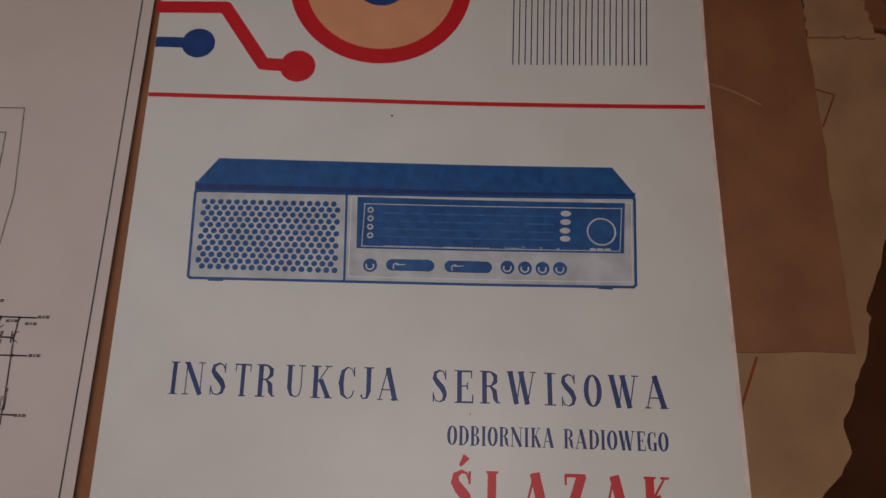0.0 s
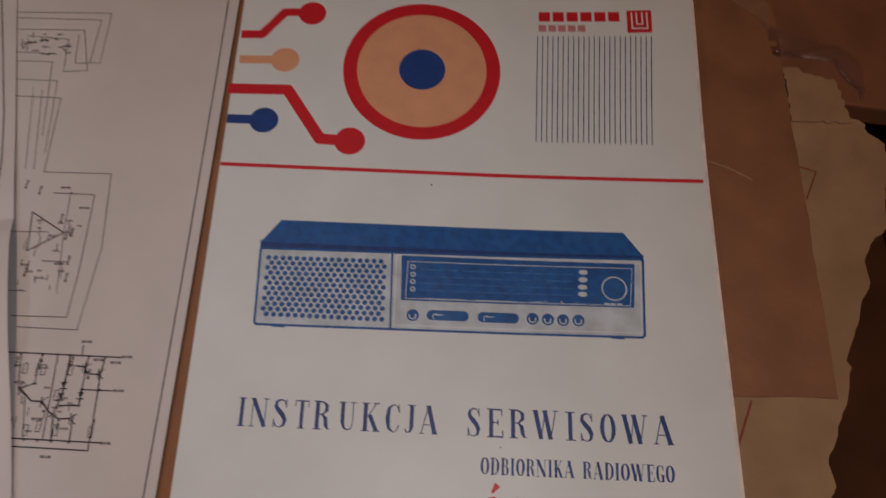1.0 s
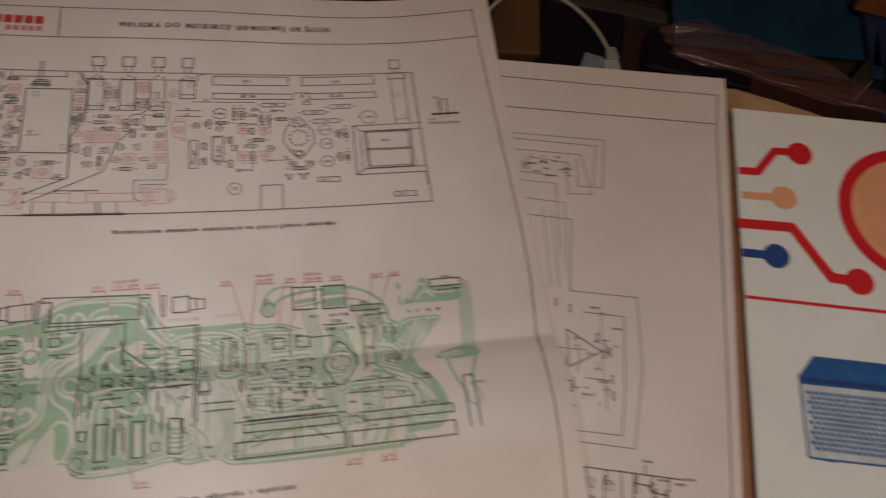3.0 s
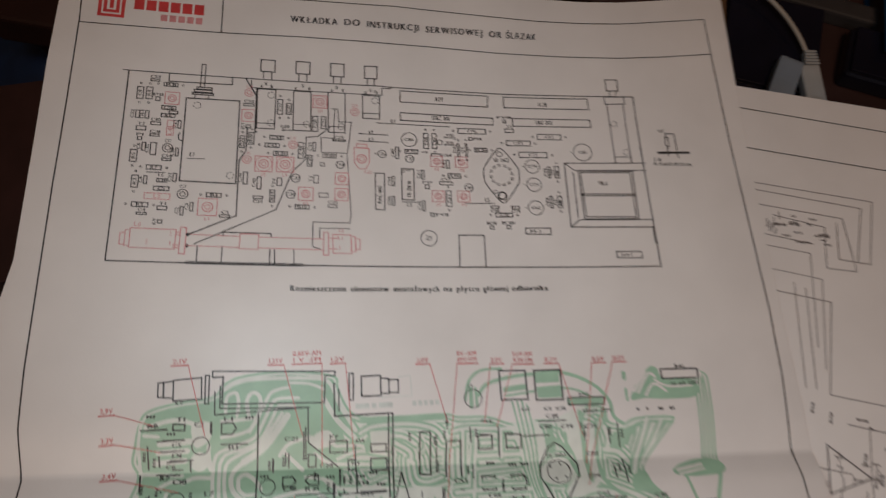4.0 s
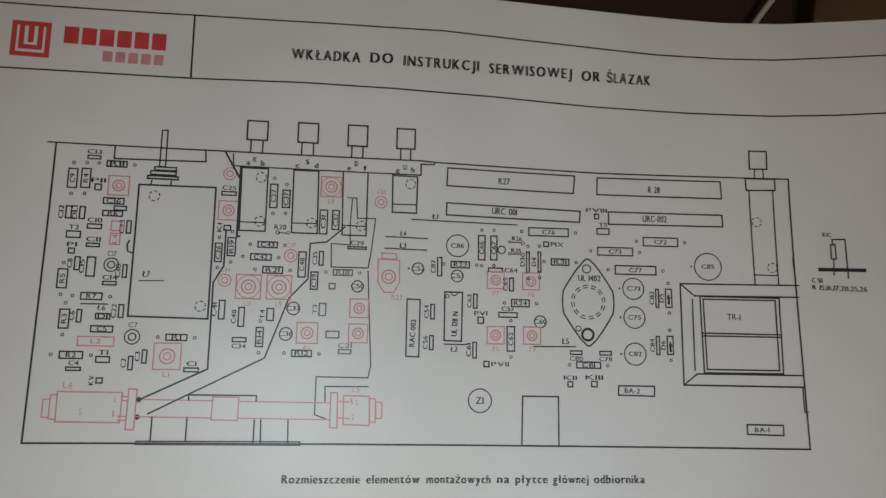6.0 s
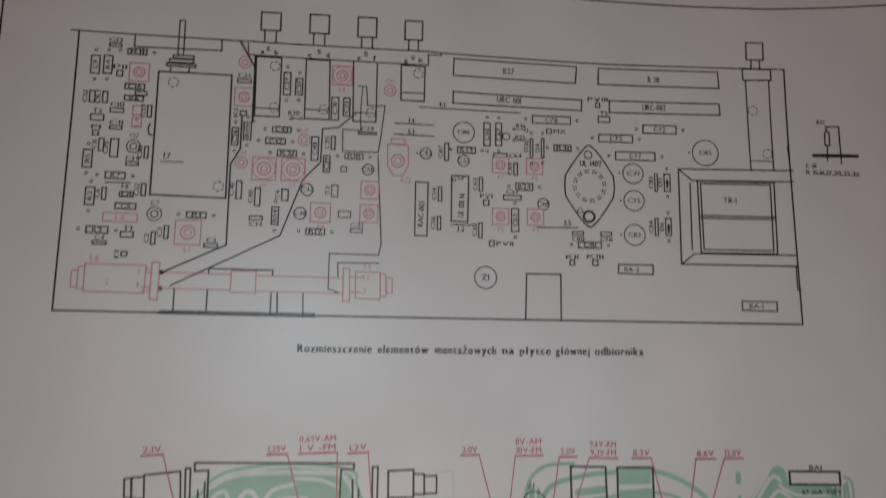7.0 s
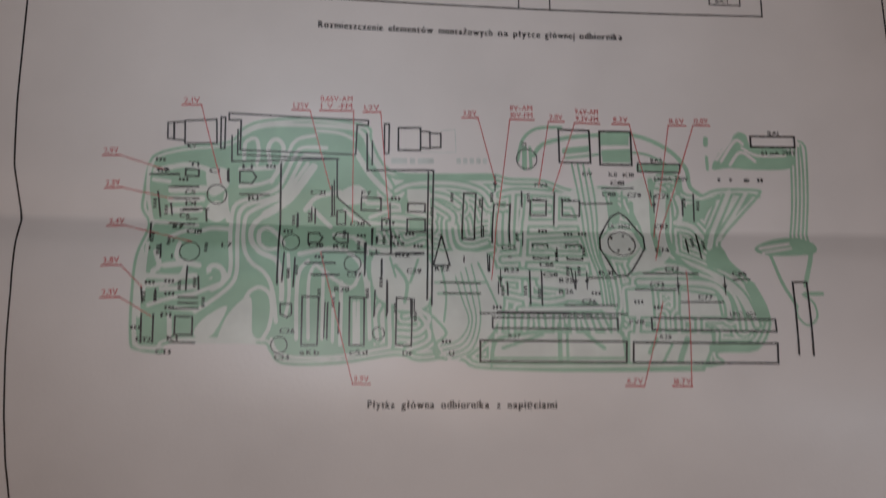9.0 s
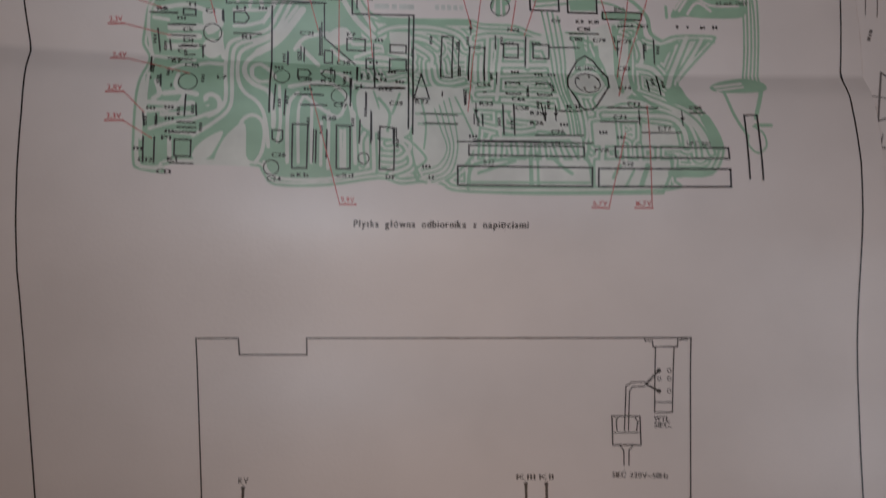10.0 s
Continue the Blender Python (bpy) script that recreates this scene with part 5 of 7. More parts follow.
# ---- middle drawing: the green track side with voltages ----
def track_drawing():
    g = TrackArt()
    g.fill(1, 15.2, -109.9, 15.1, -93.5, 15.7, -85.1, 17.8, -76.1, 15.5, -71.0, 15.9, -65.9, 17.1, -57.3, 19.8, -53.7, 27.9, -51.2, 40.4, -49.1, 44.4, -44.6, 51.1, -41.7, 66.6, -40.2, 82.6, -42.1, 84.4, -47.2, 90.0, -56.1, 102.4, -57.1, 122.2, -56.5, 127.7, -57.7, 138.6, -57.9, 147.7, -60.8, 156.8, -59.7, 164.1, -59.6, 173.4, -55.7, 182.6, -55.5, 184.3, -61.1, 189.7, -61.9, 195.3, -59.9, 208.1, -59.8, 209.0, -61.6, 204.2, -67.2, 197.7, -74.5, 194.8, -78.5, 196.4, -83.3, 202.6, -90.4, 205.4, -98.3, 207.7, -103.0, 203.0, -111.3, 190.9, -112.3, 188.2, -116.6, 123.6, -118.0, 113.2, -115.5, 108.1, -114.8, 99.6, -115.7, 92.7, -114.1, 75.9, -116.7, 59.3, -116.9, 55.1, -112.7, 51.7, -110.8, 26.6, -111.1, 25.1, -113.9, 17.2, -113.1)
    g.board = g.d.copy()
    tagged(part("board_tint", g.mesh("board_tint", 0.04, HAZE, 0.3), insert), kind="stuff")
    # copper areas, clear gaps and single tracks
    g.fill(-1, 40.2, -109.3, 42.5, -103.3, 45.6, -99.2, 48.4, -97.0, 49.8, -98.6, 50.2, -107.8, 52.2, -110.1, 41.1, -110.2)
    g.fill(-1, 33.7, -106.7, 36.8, -103.0, 42.7, -99.9, 40.1, -106.3, 37.8, -109.0, 33.8, -109.0)
    g.fill(-1, 27.6, -111.7, 52.9, -111.4, 49.2, -109.5, 27.5, -109.7)
    g.fill(-1, 34.6, -58.3, 40.2, -58.0, 40.8, -63.2, 36.2, -66.5, 34.4, -62.6)
    g.fill(-1, 86.0, -83.3, 101.7, -83.0, 102.2, -98.7, 92.4, -98.8, 86.4, -95.5)
    g.fill(-1, 104.3, -83.3, 120.1, -82.6, 123.5, -89.7, 125.2, -98.4, 120.4, -108.7, 109.8, -115.6, 104.6, -108.9, 103.4, -98.7)
    g.fill(-1, 147.6, -61.4, 157.2, -60.6, 159.7, -72.4, 155.5, -78.2, 158.9, -85.6, 160.4, -98.8, 155.1, -98.9, 152.7, -85.7, 150.4, -72.5)
    g.fill(-1, 165.9, -62.3, 178.7, -62.1, 179.3, -79.7, 171.2, -87.2, 164.6, -85.5, 171.1, -75.9)
    g.fill(-1, 122.6, -107.0, 161.6, -106.6, 162.4, -113.7, 122.6, -114.1)
    g.fill(-1, 164.2, -106.5, 189.7, -106.3, 189.1, -114.8, 164.1, -115.1)
    g.fill(-1, 163.7, -93.5, 171.1, -92.5, 171.5, -101.3, 164.1, -101.4)
    g.fill(-1, 180.4, -93.3, 191.4, -95.0, 192.4, -101.1, 180.0, -101.2)
    g.fill(-1, 144.6, -89.0, 155.5, -89.2, 155.5, -97.1, 144.4, -96.4)
    g.fill(-1, 74.3, -64.7, 77.8, -61.9, 81.3, -61.8, 83.4, -65.2, 81.4, -67.1, 76.1, -67.6)
    g.fill(-1, 95.4, -62.2, 102.5, -62.0, 103.0, -69.3, 95.9, -69.5)
    g.fill(-1, 156.2, -78.2, 159.5, -74.6, 163.2, -73.2, 167.7, -74.4, 169.5, -78.3, 166.3, -82.2, 161.6, -83.0, 157.5, -81.6)
    g.fill(-1, 163.3, -62.4, 171.4, -62.2, 175.3, -56.0, 173.5, -54.7, 164.2, -58.8)
    g.stroke(-1, 6.30, 37.4, -71.0, 37.4, -70.95)
    g.stroke(-1, 1.19, 48.1, -97.0, 49.5, -95.1, 52.0, -94.2, 54.7, -96.0, 55.7, -100.2, 55.0, -106.1, 53.0, -109.8)
    g.stroke(-1, 1.02, 17.7, -57.6, 17.3, -64.2, 18.1, -70.9, 19.0, -75.7)
    g.stroke(-1, 1.19, 16.8, -88.4, 16.5, -96.8, 16.8, -110.5, 20.3, -112.4, 24.1, -112.1)
    g.stroke(-1, 1.02, 17.4, -83.3, 17.4, -93.4, 17.6, -103.3)
    g.stroke(-1, 1.02, 18.8, -81.5, 18.5, -88.4, 18.7, -96.7)
    g.stroke(-1, 2.06, 24.2, -64.9, 33.8, -64.2)
    g.stroke(-1, 1.89, 23.9, -67.8, 33.2, -67.3)
    g.stroke(-1, 1.89, 23.0, -71.2, 32.6, -70.5)
    g.stroke(-1, 1.19, 18.5, -74.6, 32.1, -75.4)
    g.stroke(-1, 1.54, 19.3, -59.3, 28.2, -57.1, 34.6, -58.3)
    g.stroke(-1, 1.19, 18.9, -62.0, 23.5, -62.5)
    g.stroke(-1, 1.36, 30.4, -88.1, 28.7, -91.5, 25.9, -93.3, 19.8, -94.2)
    g.stroke(-1, 1.19, 20.1, -100.0, 26.1, -97.9, 33.3, -96.4)
    g.stroke(-1, 1.19, 26.2, -100.7, 33.5, -101.1)
    g.stroke(-1, 1.36, 26.3, -103.2, 26.5, -108.9)
    g.stroke(-1, 1.19, 66.8, -46.1, 60.8, -47.8, 58.1, -52.8, 55.5, -58.3, 53.2, -61.0, 48.5, -62.6, 44.3, -63.1)
    g.stroke(-1, 1.19, 70.1, -50.0, 62.6, -50.3, 60.2, -53.6, 57.8, -59.1, 55.3, -63.5, 49.4, -66.0, 43.6, -68.3, 42.1, -71.7, 42.0, -77.1, 43.1, -87.8, 41.7, -92.4, 36.4, -95.0, 30.9, -97.3)
    g.stroke(-1, 1.19, 68.8, -52.9, 63.6, -52.6, 61.1, -57.2, 57.9, -63.5, 53.7, -66.5, 46.9, -68.5, 44.5, -70.8, 44.0, -75.2, 45.0, -87.7, 44.0, -92.9, 39.8, -97.1, 33.5, -101.7)
    g.stroke(-1, 1.19, 64.5, -55.2, 61.2, -60.3, 57.9, -65.2, 52.0, -68.3, 47.0, -71.2, 45.8, -75.1, 46.7, -82.5, 49.1, -86.8, 52.6, -89.3, 54.9, -92.7, 56.2, -97.7, 57.0, -104.4)
    g.stroke(-1, 2.41, 66.3, -56.2, 59.2, -66.4, 52.1, -71.4)
    g.stroke(-1, 1.54, 52.1, -71.4, 48.5, -75.0, 48.5, -79.7, 51.4, -83.4, 56.6, -86.1, 58.2, -92.6, 58.4, -97.7)
    g.stroke(-1, 1.36, 50.8, -80.2, 50.7, -76.9, 53.1, -75.6, 56.6, -78.2, 58.2, -80.7)
    g.stroke(-1, 1.19, 51.2, -80.9, 53.3, -82.5, 56.7, -82.2)
    g.stroke(-1, 1.54, 37.4, -91.3, 36.9, -88.8, 38.8, -87.9, 41.0, -89.5, 41.1, -92.9, 38.1, -95.0)
    g.stroke(-1, 1.36, 34.0, -77.0, 36.6, -76.2, 41.3, -76.4)
    g.stroke(-1, 1.19, 45.2, -54.6, 45.3, -49.8, 47.1, -48.1, 48.8, -48.4, 49.5, -52.3, 49.1, -55.9)
    g.stroke(-1, 1.36, 53.0, -55.4, 52.3, -50.7, 53.8, -48.1, 55.8, -48.4, 57.0, -50.9, 56.4, -55.6, 53.6, -61.3)
    g.stroke(-1, 1.36, 44.5, -46.8, 48.6, -44.4, 56.3, -43.1, 73.7, -43.0, 80.8, -44.6, 84.6, -52.7, 90.4, -61.8)
    g.stroke(-1, 1.71, 79.2, -50.7, 83.8, -58.1, 90.1, -64.3)
    g.stroke(-1, 1.02, 66.8, -44.6, 73.8, -45.0, 78.8, -47.0)
    g.stroke(-1, 1.36, 64.1, -69.7, 67.4, -65.7, 74.7, -63.8)
    g.stroke(-1, 1.36, 65.4, -68.4, 72.0, -74.7)
    g.stroke(-1, 1.19, 91.9, -62.9, 97.1, -60.6, 109.6, -60.0, 118.6, -62.1, 121.9, -66.3)
    g.stroke(-1, 1.19, 95.4, -65.3, 103.4, -64.0, 108.3, -64.9, 111.9, -67.3)
    g.stroke(-1, 1.36, 79.1, -77.9, 85.2, -81.5, 102.6, -82.0, 109.6, -83.7)
    g.stroke(-1, 1.02, 110.9, -73.4, 111.8, -79.0, 115.8, -80.3, 120.7, -78.8)
    g.stroke(-1, 1.02, 108.9, -72.5, 110.2, -81.0, 116.6, -82.5, 122.3, -81.1)
    g.stroke(-1, 1.19, 83.1, -67.0, 91.9, -67.1, 94.8, -68.8)
    g.stroke(-1, 1.19, 84.1, -71.4, 92.0, -68.9, 102.7, -70.7)
    g.stroke(-1, 1.19, 76.2, -69.3, 81.5, -72.7, 92.1, -73.4, 102.7, -73.9)
    g.stroke(-1, 1.19, 90.3, -75.7, 94.2, -81.3, 100.9, -79.3)
    g.stroke(-1, 1.19, 104.4, -66.4, 109.8, -69.8, 109.8, -73.4)
    g.stroke(-1, 1.02, 73.0, -77.2, 81.7, -78.8, 83.6, -83.4)
    g.stroke(-1, 1.36, 63.1, -83.8, 74.9, -81.8, 81.9, -86.9, 83.9, -95.5)
    g.stroke(-1, 1.19, 68.4, -87.2, 78.7, -93.9, 81.9, -86.9)
    g.stroke(-1, 1.19, 65.8, -85.9, 63.4, -89.1, 62.8, -95.9, 63.1, -109.3)
    g.stroke(-1, 1.02, 67.7, -87.2, 66.2, -92.4, 66.6, -109.3)
    g.stroke(-1, 1.02, 70.5, -88.9, 70.7, -109.2)
    g.stroke(-1, 1.02, 73.7, -95.7, 73.8, -110.0)
    g.stroke(-1, 1.19, 76.0, -92.2, 76.1, -110.9)
    g.stroke(-1, 1.02, 80.0, -98.2, 80.3, -110.8)
    g.stroke(-1, 1.02, 81.2, -98.1, 81.5, -110.8)
    g.stroke(-1, 1.19, 84.1, -92.1, 84.9, -109.1)
    g.stroke(-1, 1.19, 87.7, -98.9, 86.4, -102.3, 87.2, -109.1)
    g.stroke(-1, 1.19, 90.4, -97.1, 91.0, -110.7)
    g.stroke(-1, 1.02, 59.8, -83.9, 60.6, -95.9, 59.7, -102.7)
    g.stroke(-1, 1.02, 55.8, -109.4, 57.5, -113.1, 62.6, -114.8, 75.9, -114.4, 91.0, -111.5)
    g.stroke(-1, 1.19, 92.5, -99.7, 99.3, -100.4, 102.8, -102.9, 99.4, -107.2, 93.5, -107.3)
    g.stroke(-1, 1.02, 95.1, -102.2, 100.2, -102.1, 102.9, -108.9, 96.1, -112.3)
    g.stroke(-1, 1.36, 92.4, -95.4, 99.2, -91.8, 104.3, -86.5)
    g.stroke(-1, 1.19, 125.0, -63.2, 131.3, -62.1, 145.8, -62.7, 152.0, -63.1)
    g.stroke(-1, 1.02, 129.1, -63.1, 128.5, -78.7)
    g.stroke(-1, 1.19, 134.0, -63.0, 133.2, -72.9, 131.5, -86.0)
    g.stroke(-1, 1.02, 143.1, -62.8, 143.0, -72.7)
    g.stroke(-1, 1.36, 133.2, -72.0, 153.1, -71.6)
    g.stroke(-1, 1.02, 131.2, -76.7, 152.3, -75.1)
    g.stroke(-1, 1.36, 125.4, -84.3, 136.0, -83.8, 151.9, -83.9)
    g.stroke(-1, 2.06, 123.5, -88.3, 137.5, -88.8, 144.5, -89.7)
    g.stroke(-1, 2.41, 137.1, -91.2, 144.5, -92.0)
    g.stroke(-1, 1.19, 132.2, -91.3, 132.5, -98.3)
    g.stroke(-1, 1.36, 145.8, -65.8, 151.3, -65.7)
    g.stroke(-1, 1.36, 135.9, -67.5, 140.8, -67.3)
    g.stroke(-1, 1.19, 125.0, -69.5, 124.6, -78.8)
    g.stroke(-1, 1.19, 127.0, -69.4, 126.7, -78.7)
    g.stroke(-1, 1.02, 125.2, -94.9, 137.4, -97.3, 144.4, -96.4)
    g.stroke(-1, 1.19, 130.4, -99.7, 154.8, -99.0)
    g.stroke(-1, 1.02, 124.5, -101.8, 124.1, -107.0)
    g.stroke(-1, 1.19, 127.8, -101.8, 127.9, -106.9)
    g.stroke(-1, 1.19, 132.1, -101.7, 131.7, -106.9)
    g.stroke(-1, 1.19, 137.0, -101.7, 137.6, -106.8)
    g.stroke(-1, 1.19, 141.7, -101.6, 141.6, -106.8)
    g.stroke(-1, 1.19, 146.4, -101.6, 147.0, -106.7)
    g.stroke(-1, 1.19, 151.2, -101.5, 152.9, -106.6)
    g.stroke(-1, 1.19, 155.1, -101.5, 157.4, -106.6)
    g.stroke(-1, 1.19, 159.2, -97.9, 159.5, -106.6)
    g.stroke(-1, 1.19, 166.9, -101.3, 166.4, -106.5)
    g.stroke(-1, 1.02, 174.3, -101.2, 174.4, -106.4)
    g.stroke(-1, 1.02, 179.1, -101.2, 179.3, -106.4)
    g.stroke(-1, 1.02, 185.4, -101.1, 185.2, -106.3)
    g.stroke(-1, 1.36, 178.7, -82.6, 187.2, -86.1, 195.5, -90.5, 200.4, -96.1, 203.3, -103.7)
    g.stroke(-1, 1.02, 179.2, -86.4, 188.7, -88.8, 195.7, -93.1, 198.4, -99.3, 199.1, -104.8)
    g.stroke(-1, 1.54, 179.7, -90.7, 190.2, -91.4, 194.4, -95.8, 195.1, -101.4)
    g.stroke(-1, 1.02, 188.9, -87.0, 197.1, -93.1, 200.9, -100.1)
    g.stroke(-1, 1.19, 165.8, -87.3, 176.6, -85.3, 185.3, -87.4)
    g.stroke(-1, 1.36, 167.4, -90.8, 179.7, -90.7)
    g.stroke(-1, 1.54, 198.9, -60.8, 195.4, -69.1, 191.0, -79.6)
    g.stroke(-1, 1.19, 204.4, -61.1, 200.6, -67.8, 194.8, -76.6)
    g.stroke(-1, 1.54, 181.4, -71.1, 186.9, -72.3, 190.5, -76.6)
    g.stroke(-1, 1.54, 182.0, -62.9, 183.4, -67.5, 182.3, -71.1)
    g.stroke(-1, 1.02, 185.2, -59.2, 189.7, -63.2, 196.1, -61.8)
    g.stroke(-1, 1.36, 178.7, -71.2, 178.9, -79.7)
    g.stroke(-1, 1.7, 24.2, -88.2, 30.3, -87.4, 33.9, -88.0)
    g.stroke(-1, 1.6, 19.0, -91.4, 26.6, -91.6, 33.0, -91.1)
    g.stroke(-1, 1.4, 23.6, -95.3, 33.2, -94.4)
    g.stroke(-1, 1.5, 21.3, -84.1, 22.6, -88.3, 20.9, -90.0)
    g.stroke(-1, 1.2, 27.8, -81.3, 27.3, -85.6, 30.3, -87.4)
    g.stroke(-1, 1.4, 40.2, -65.8, 40.2, -68.4, 41.0, -73.5)
    g.stroke(-1, 1.3, 44.1, -57.8, 51.7, -57.2, 54.8, -56.7)
    g.stroke(-1, 1.2, 24.6, -79.5, 29.1, -77.2, 32.8, -77.8)
    g.rim(0.8, 1.5)
    g.echo(1.55, 0.85, 86.0)
    g.fill(1, 190.1, -80.9, 194.7, -78.9, 196.4, -83.3, 198.6, -88.0, 194.2, -86.9, 189.4, -85.2)
    g.stroke(1, 3.4, 202.1, -91.8, 204.8, -97.4, 205.9, -101.3)
    g.fill(1, 184.5, -65.8, 193.4, -62.6, 196.3, -61.6, 190.0, -69.4, 187.0, -71.4, 184.5, -69.8)
    g.fill(1, 93.0, -65.0, 95.8, -64.9, 95.9, -68.8, 94.1, -70.2)
    g.stroke(1, 2.4, 161.3, -63.3, 161.9, -70.9)
    g.stroke(1, 1.5, 91.8, -58.6, 102.4, -58.6, 122.2, -57.6)
    g.fill(1, 96.3, -71.6, 100.9, -71.5, 100.9, -75.1, 96.3, -75.2)
    g.fill(1, 183.3, -62.0, 183.7, -57.3, 182.3, -55.9, 180.7, -59.3)
    g.stroke(1, 1.39, 37.0, -91.0, 39.0, -90.3, 39.4, -91.6)
    g.stroke(1, 1.04, 130.6, -52.0, 132.3, -44.9, 136.9, -41.1, 144.7, -40.5)
    g.stroke(1, 1.39, 135.7, -50.2, 138.7, -46.4, 146.1, -44.1, 155.4, -42.9, 168.4, -42.5, 179.3, -46.9, 185.1, -53.2, 186.2, -59.2, 189.7, -62.1)
    g.stroke(1, 2.09, 146.0, -48.4, 153.4, -47.5)
    g.stroke(1, 0.87, 146.0, -50.7, 153.7, -49.7, 164.5, -48.3, 173.7, -49.3, 182.7, -54.7)
    g.stroke(1, 1.57, 132.8, -47.7, 132.8, -54.4)
    g.stroke(1, 1.04, 134.6, -47.6, 134.9, -54.3)
    g.fill(1, 157.2, -42.8, 166.9, -42.6, 166.8, -46.0, 157.5, -46.2)
    g.fill(1, 157.8, -47.7, 167.1, -47.1, 167.3, -51.7, 158.1, -51.9)
    g.fill(1, 168.9, -52.4, 182.8, -51.7, 183.0, -54.7, 169.2, -55.0)
    g.stroke(1, 0.70, 148.1, -52.9, 150.2, -63.5, 151.7, -72.5, 152.8, -82.0, 155.1, -89.6, 156.2, -98.3)
    g.stroke(1, 0.70, 150.0, -52.8, 151.8, -63.5, 153.3, -72.5, 153.9, -82.0, 156.3, -89.6, 157.4, -98.3)
    g.stroke(1, 0.70, 151.8, -52.8, 153.5, -63.5, 154.8, -72.5, 155.1, -82.0, 157.4, -89.5, 158.6, -98.3)
    g.stroke(1, 0.70, 153.6, -54.2, 155.3, -63.4, 156.2, -72.4, 156.1, -82.9, 158.6, -90.9, 159.7, -98.8)
    g.stroke(1, 1.57, 161.9, -63.3, 161.9, -70.9)
    g.stroke(1, 1.39, 167.0, -65.0, 167.9, -72.3, 170.3, -79.9)
    g.stroke(1, 1.74, 173.4, -57.5, 174.1, -72.2, 174.6, -81.7)
    g.stroke(1, 1.39, 179.1, -61.1, 178.8, -72.1, 179.2, -81.6, 185.6, -87.4)
    g.stroke(1, 0.70, 164.1, -61.4, 164.8, -68.7, 169.5, -72.2)
    g.stroke(1, 0.52, 110.6, -89.9, 112.7, -96.8, 114.8, -103.6, 111.8, -109.1, 106.3, -110.9)
    g.stroke(1, 0.52, 112.2, -88.5, 114.3, -96.8, 115.8, -103.6, 113.2, -110.1, 107.0, -112.2)
    g.stroke(1, 0.52, 113.7, -87.0, 115.8, -95.9, 117.0, -103.6, 114.5, -111.1, 108.1, -113.6)
    g.stroke(1, 0.52, 115.5, -85.9, 117.5, -95.0, 118.3, -103.6, 115.9, -111.8, 109.8, -114.6)
    g.stroke(1, 0.70, 117.6, -85.5, 120.3, -91.5, 123.4, -98.4)
    g.stroke(1, 0.70, 106.1, -86.5, 107.8, -95.2, 107.2, -103.7)
    g.stroke(1, 0.70, 104.4, -91.8, 120.0, -91.5)
    g.stroke(1, 0.70, 105.3, -95.2, 118.2, -95.0)
    g.stroke(1, 0.87, 103.8, -102.1, 108.0, -107.1, 104.6, -110.6, 105.0, -113.9, 108.1, -114.9)
    g.stroke(1, 1.39, 142.5, -104.2, 142.8, -115.6)
    g.stroke(1, 0.87, 144.8, -104.2, 145.1, -115.6)
    g.stroke(1, 1.22, 121.8, -116.3, 123.1, -109.3, 130.4, -107.2, 141.6, -105.7)
    g.stroke(1, 1.22, 149.4, -105.3, 152.9, -108.7, 156.3, -111.1)
    g.stroke(1, 1.04, 125.2, -111.4, 137.3, -107.2)
    g.stroke(1, 0.87, 162.8, -100.7, 161.2, -106.2, 163.6, -108.6)
    g.stroke(1, 1.39, 172.3, -108.2, 170.2, -112.3)
    g.stroke(1, 1.74, 181.7, -108.1, 179.4, -114.9)
    g.stroke(1, 0.87, 177.1, -109.8, 174.4, -115.0)
    g.stroke(1, 1.04, 189.4, -104.9, 189.6, -109.7, 186.7, -116.9)
    g.stroke(1, 2.43, 189.5, -110.7, 202.3, -109.9)
    g.stroke(1, 0.87, 121.5, -117.5, 144.2, -118.0, 186.5, -117.4)
    g.stroke(1, 1.04, 92.2, -86.7, 95.8, -91.9, 95.2, -97.9)
    g.stroke(1, 0.87, 99.1, -84.8, 96.8, -91.9)
    g.stroke(1, 0.70, 90.5, -84.3, 92.3, -90.2)
    g.fill(1, 193.8, -53.4, 195.9, -48.6, 199.9, -43.8, 202.9, -40.8, 205.6, -41.7, 207.6, -45.9, 218.7, -46.2, 219.6, -52.6, 206.7, -53.4, 199.4, -52.9)
    g.stroke(-1, 1.02, 196.9, -50.7, 201.8, -43.7, 204.3, -44.8)
    g.stroke(-1, 0.84, 195.5, -50.3, 200.7, -43.0)
    g.stroke(-1, 1.02, 199.8, -51.8, 203.4, -47.5, 208.0, -50.5)
    g.stroke(-1, 0.84, 203.9, -46.0, 208.9, -48.6, 218.1, -48.5)
    g.stroke(1, 0.70, 219.8, -46.1, 219.6, -53.0, 218.7, -71.6, 217.0, -80.4)
    g.stroke(1, 0.70, 221.1, -46.1, 220.9, -53.0, 219.9, -71.6, 218.3, -80.8)
    g.stroke(1, 0.70, 222.4, -45.7, 222.2, -53.0, 221.2, -71.6, 219.8, -81.1)
    g.stroke(1, 0.70, 223.2, -44.9, 223.4, -53.0, 222.5, -71.5, 221.4, -81.1)
    g.stroke(1, 0.70, 222.6, -43.4, 224.7, -45.3, 224.7, -53.0, 223.7, -71.5, 222.8, -81.1)
    g.fill(1, 205.2, -79.8, 209.7, -77.0, 218.3, -75.5, 224.7, -77.6, 223.1, -81.1, 209.5, -81.8)
    g.stroke(-1, 1.02, 207.1, -79.4, 216.6, -77.7)
    g.stroke(-1, 0.84, 207.6, -80.9, 217.0, -79.2)
    g.stroke(1, 1.04, 209.6, -81.2, 212.0, -90.3, 215.9, -97.7)
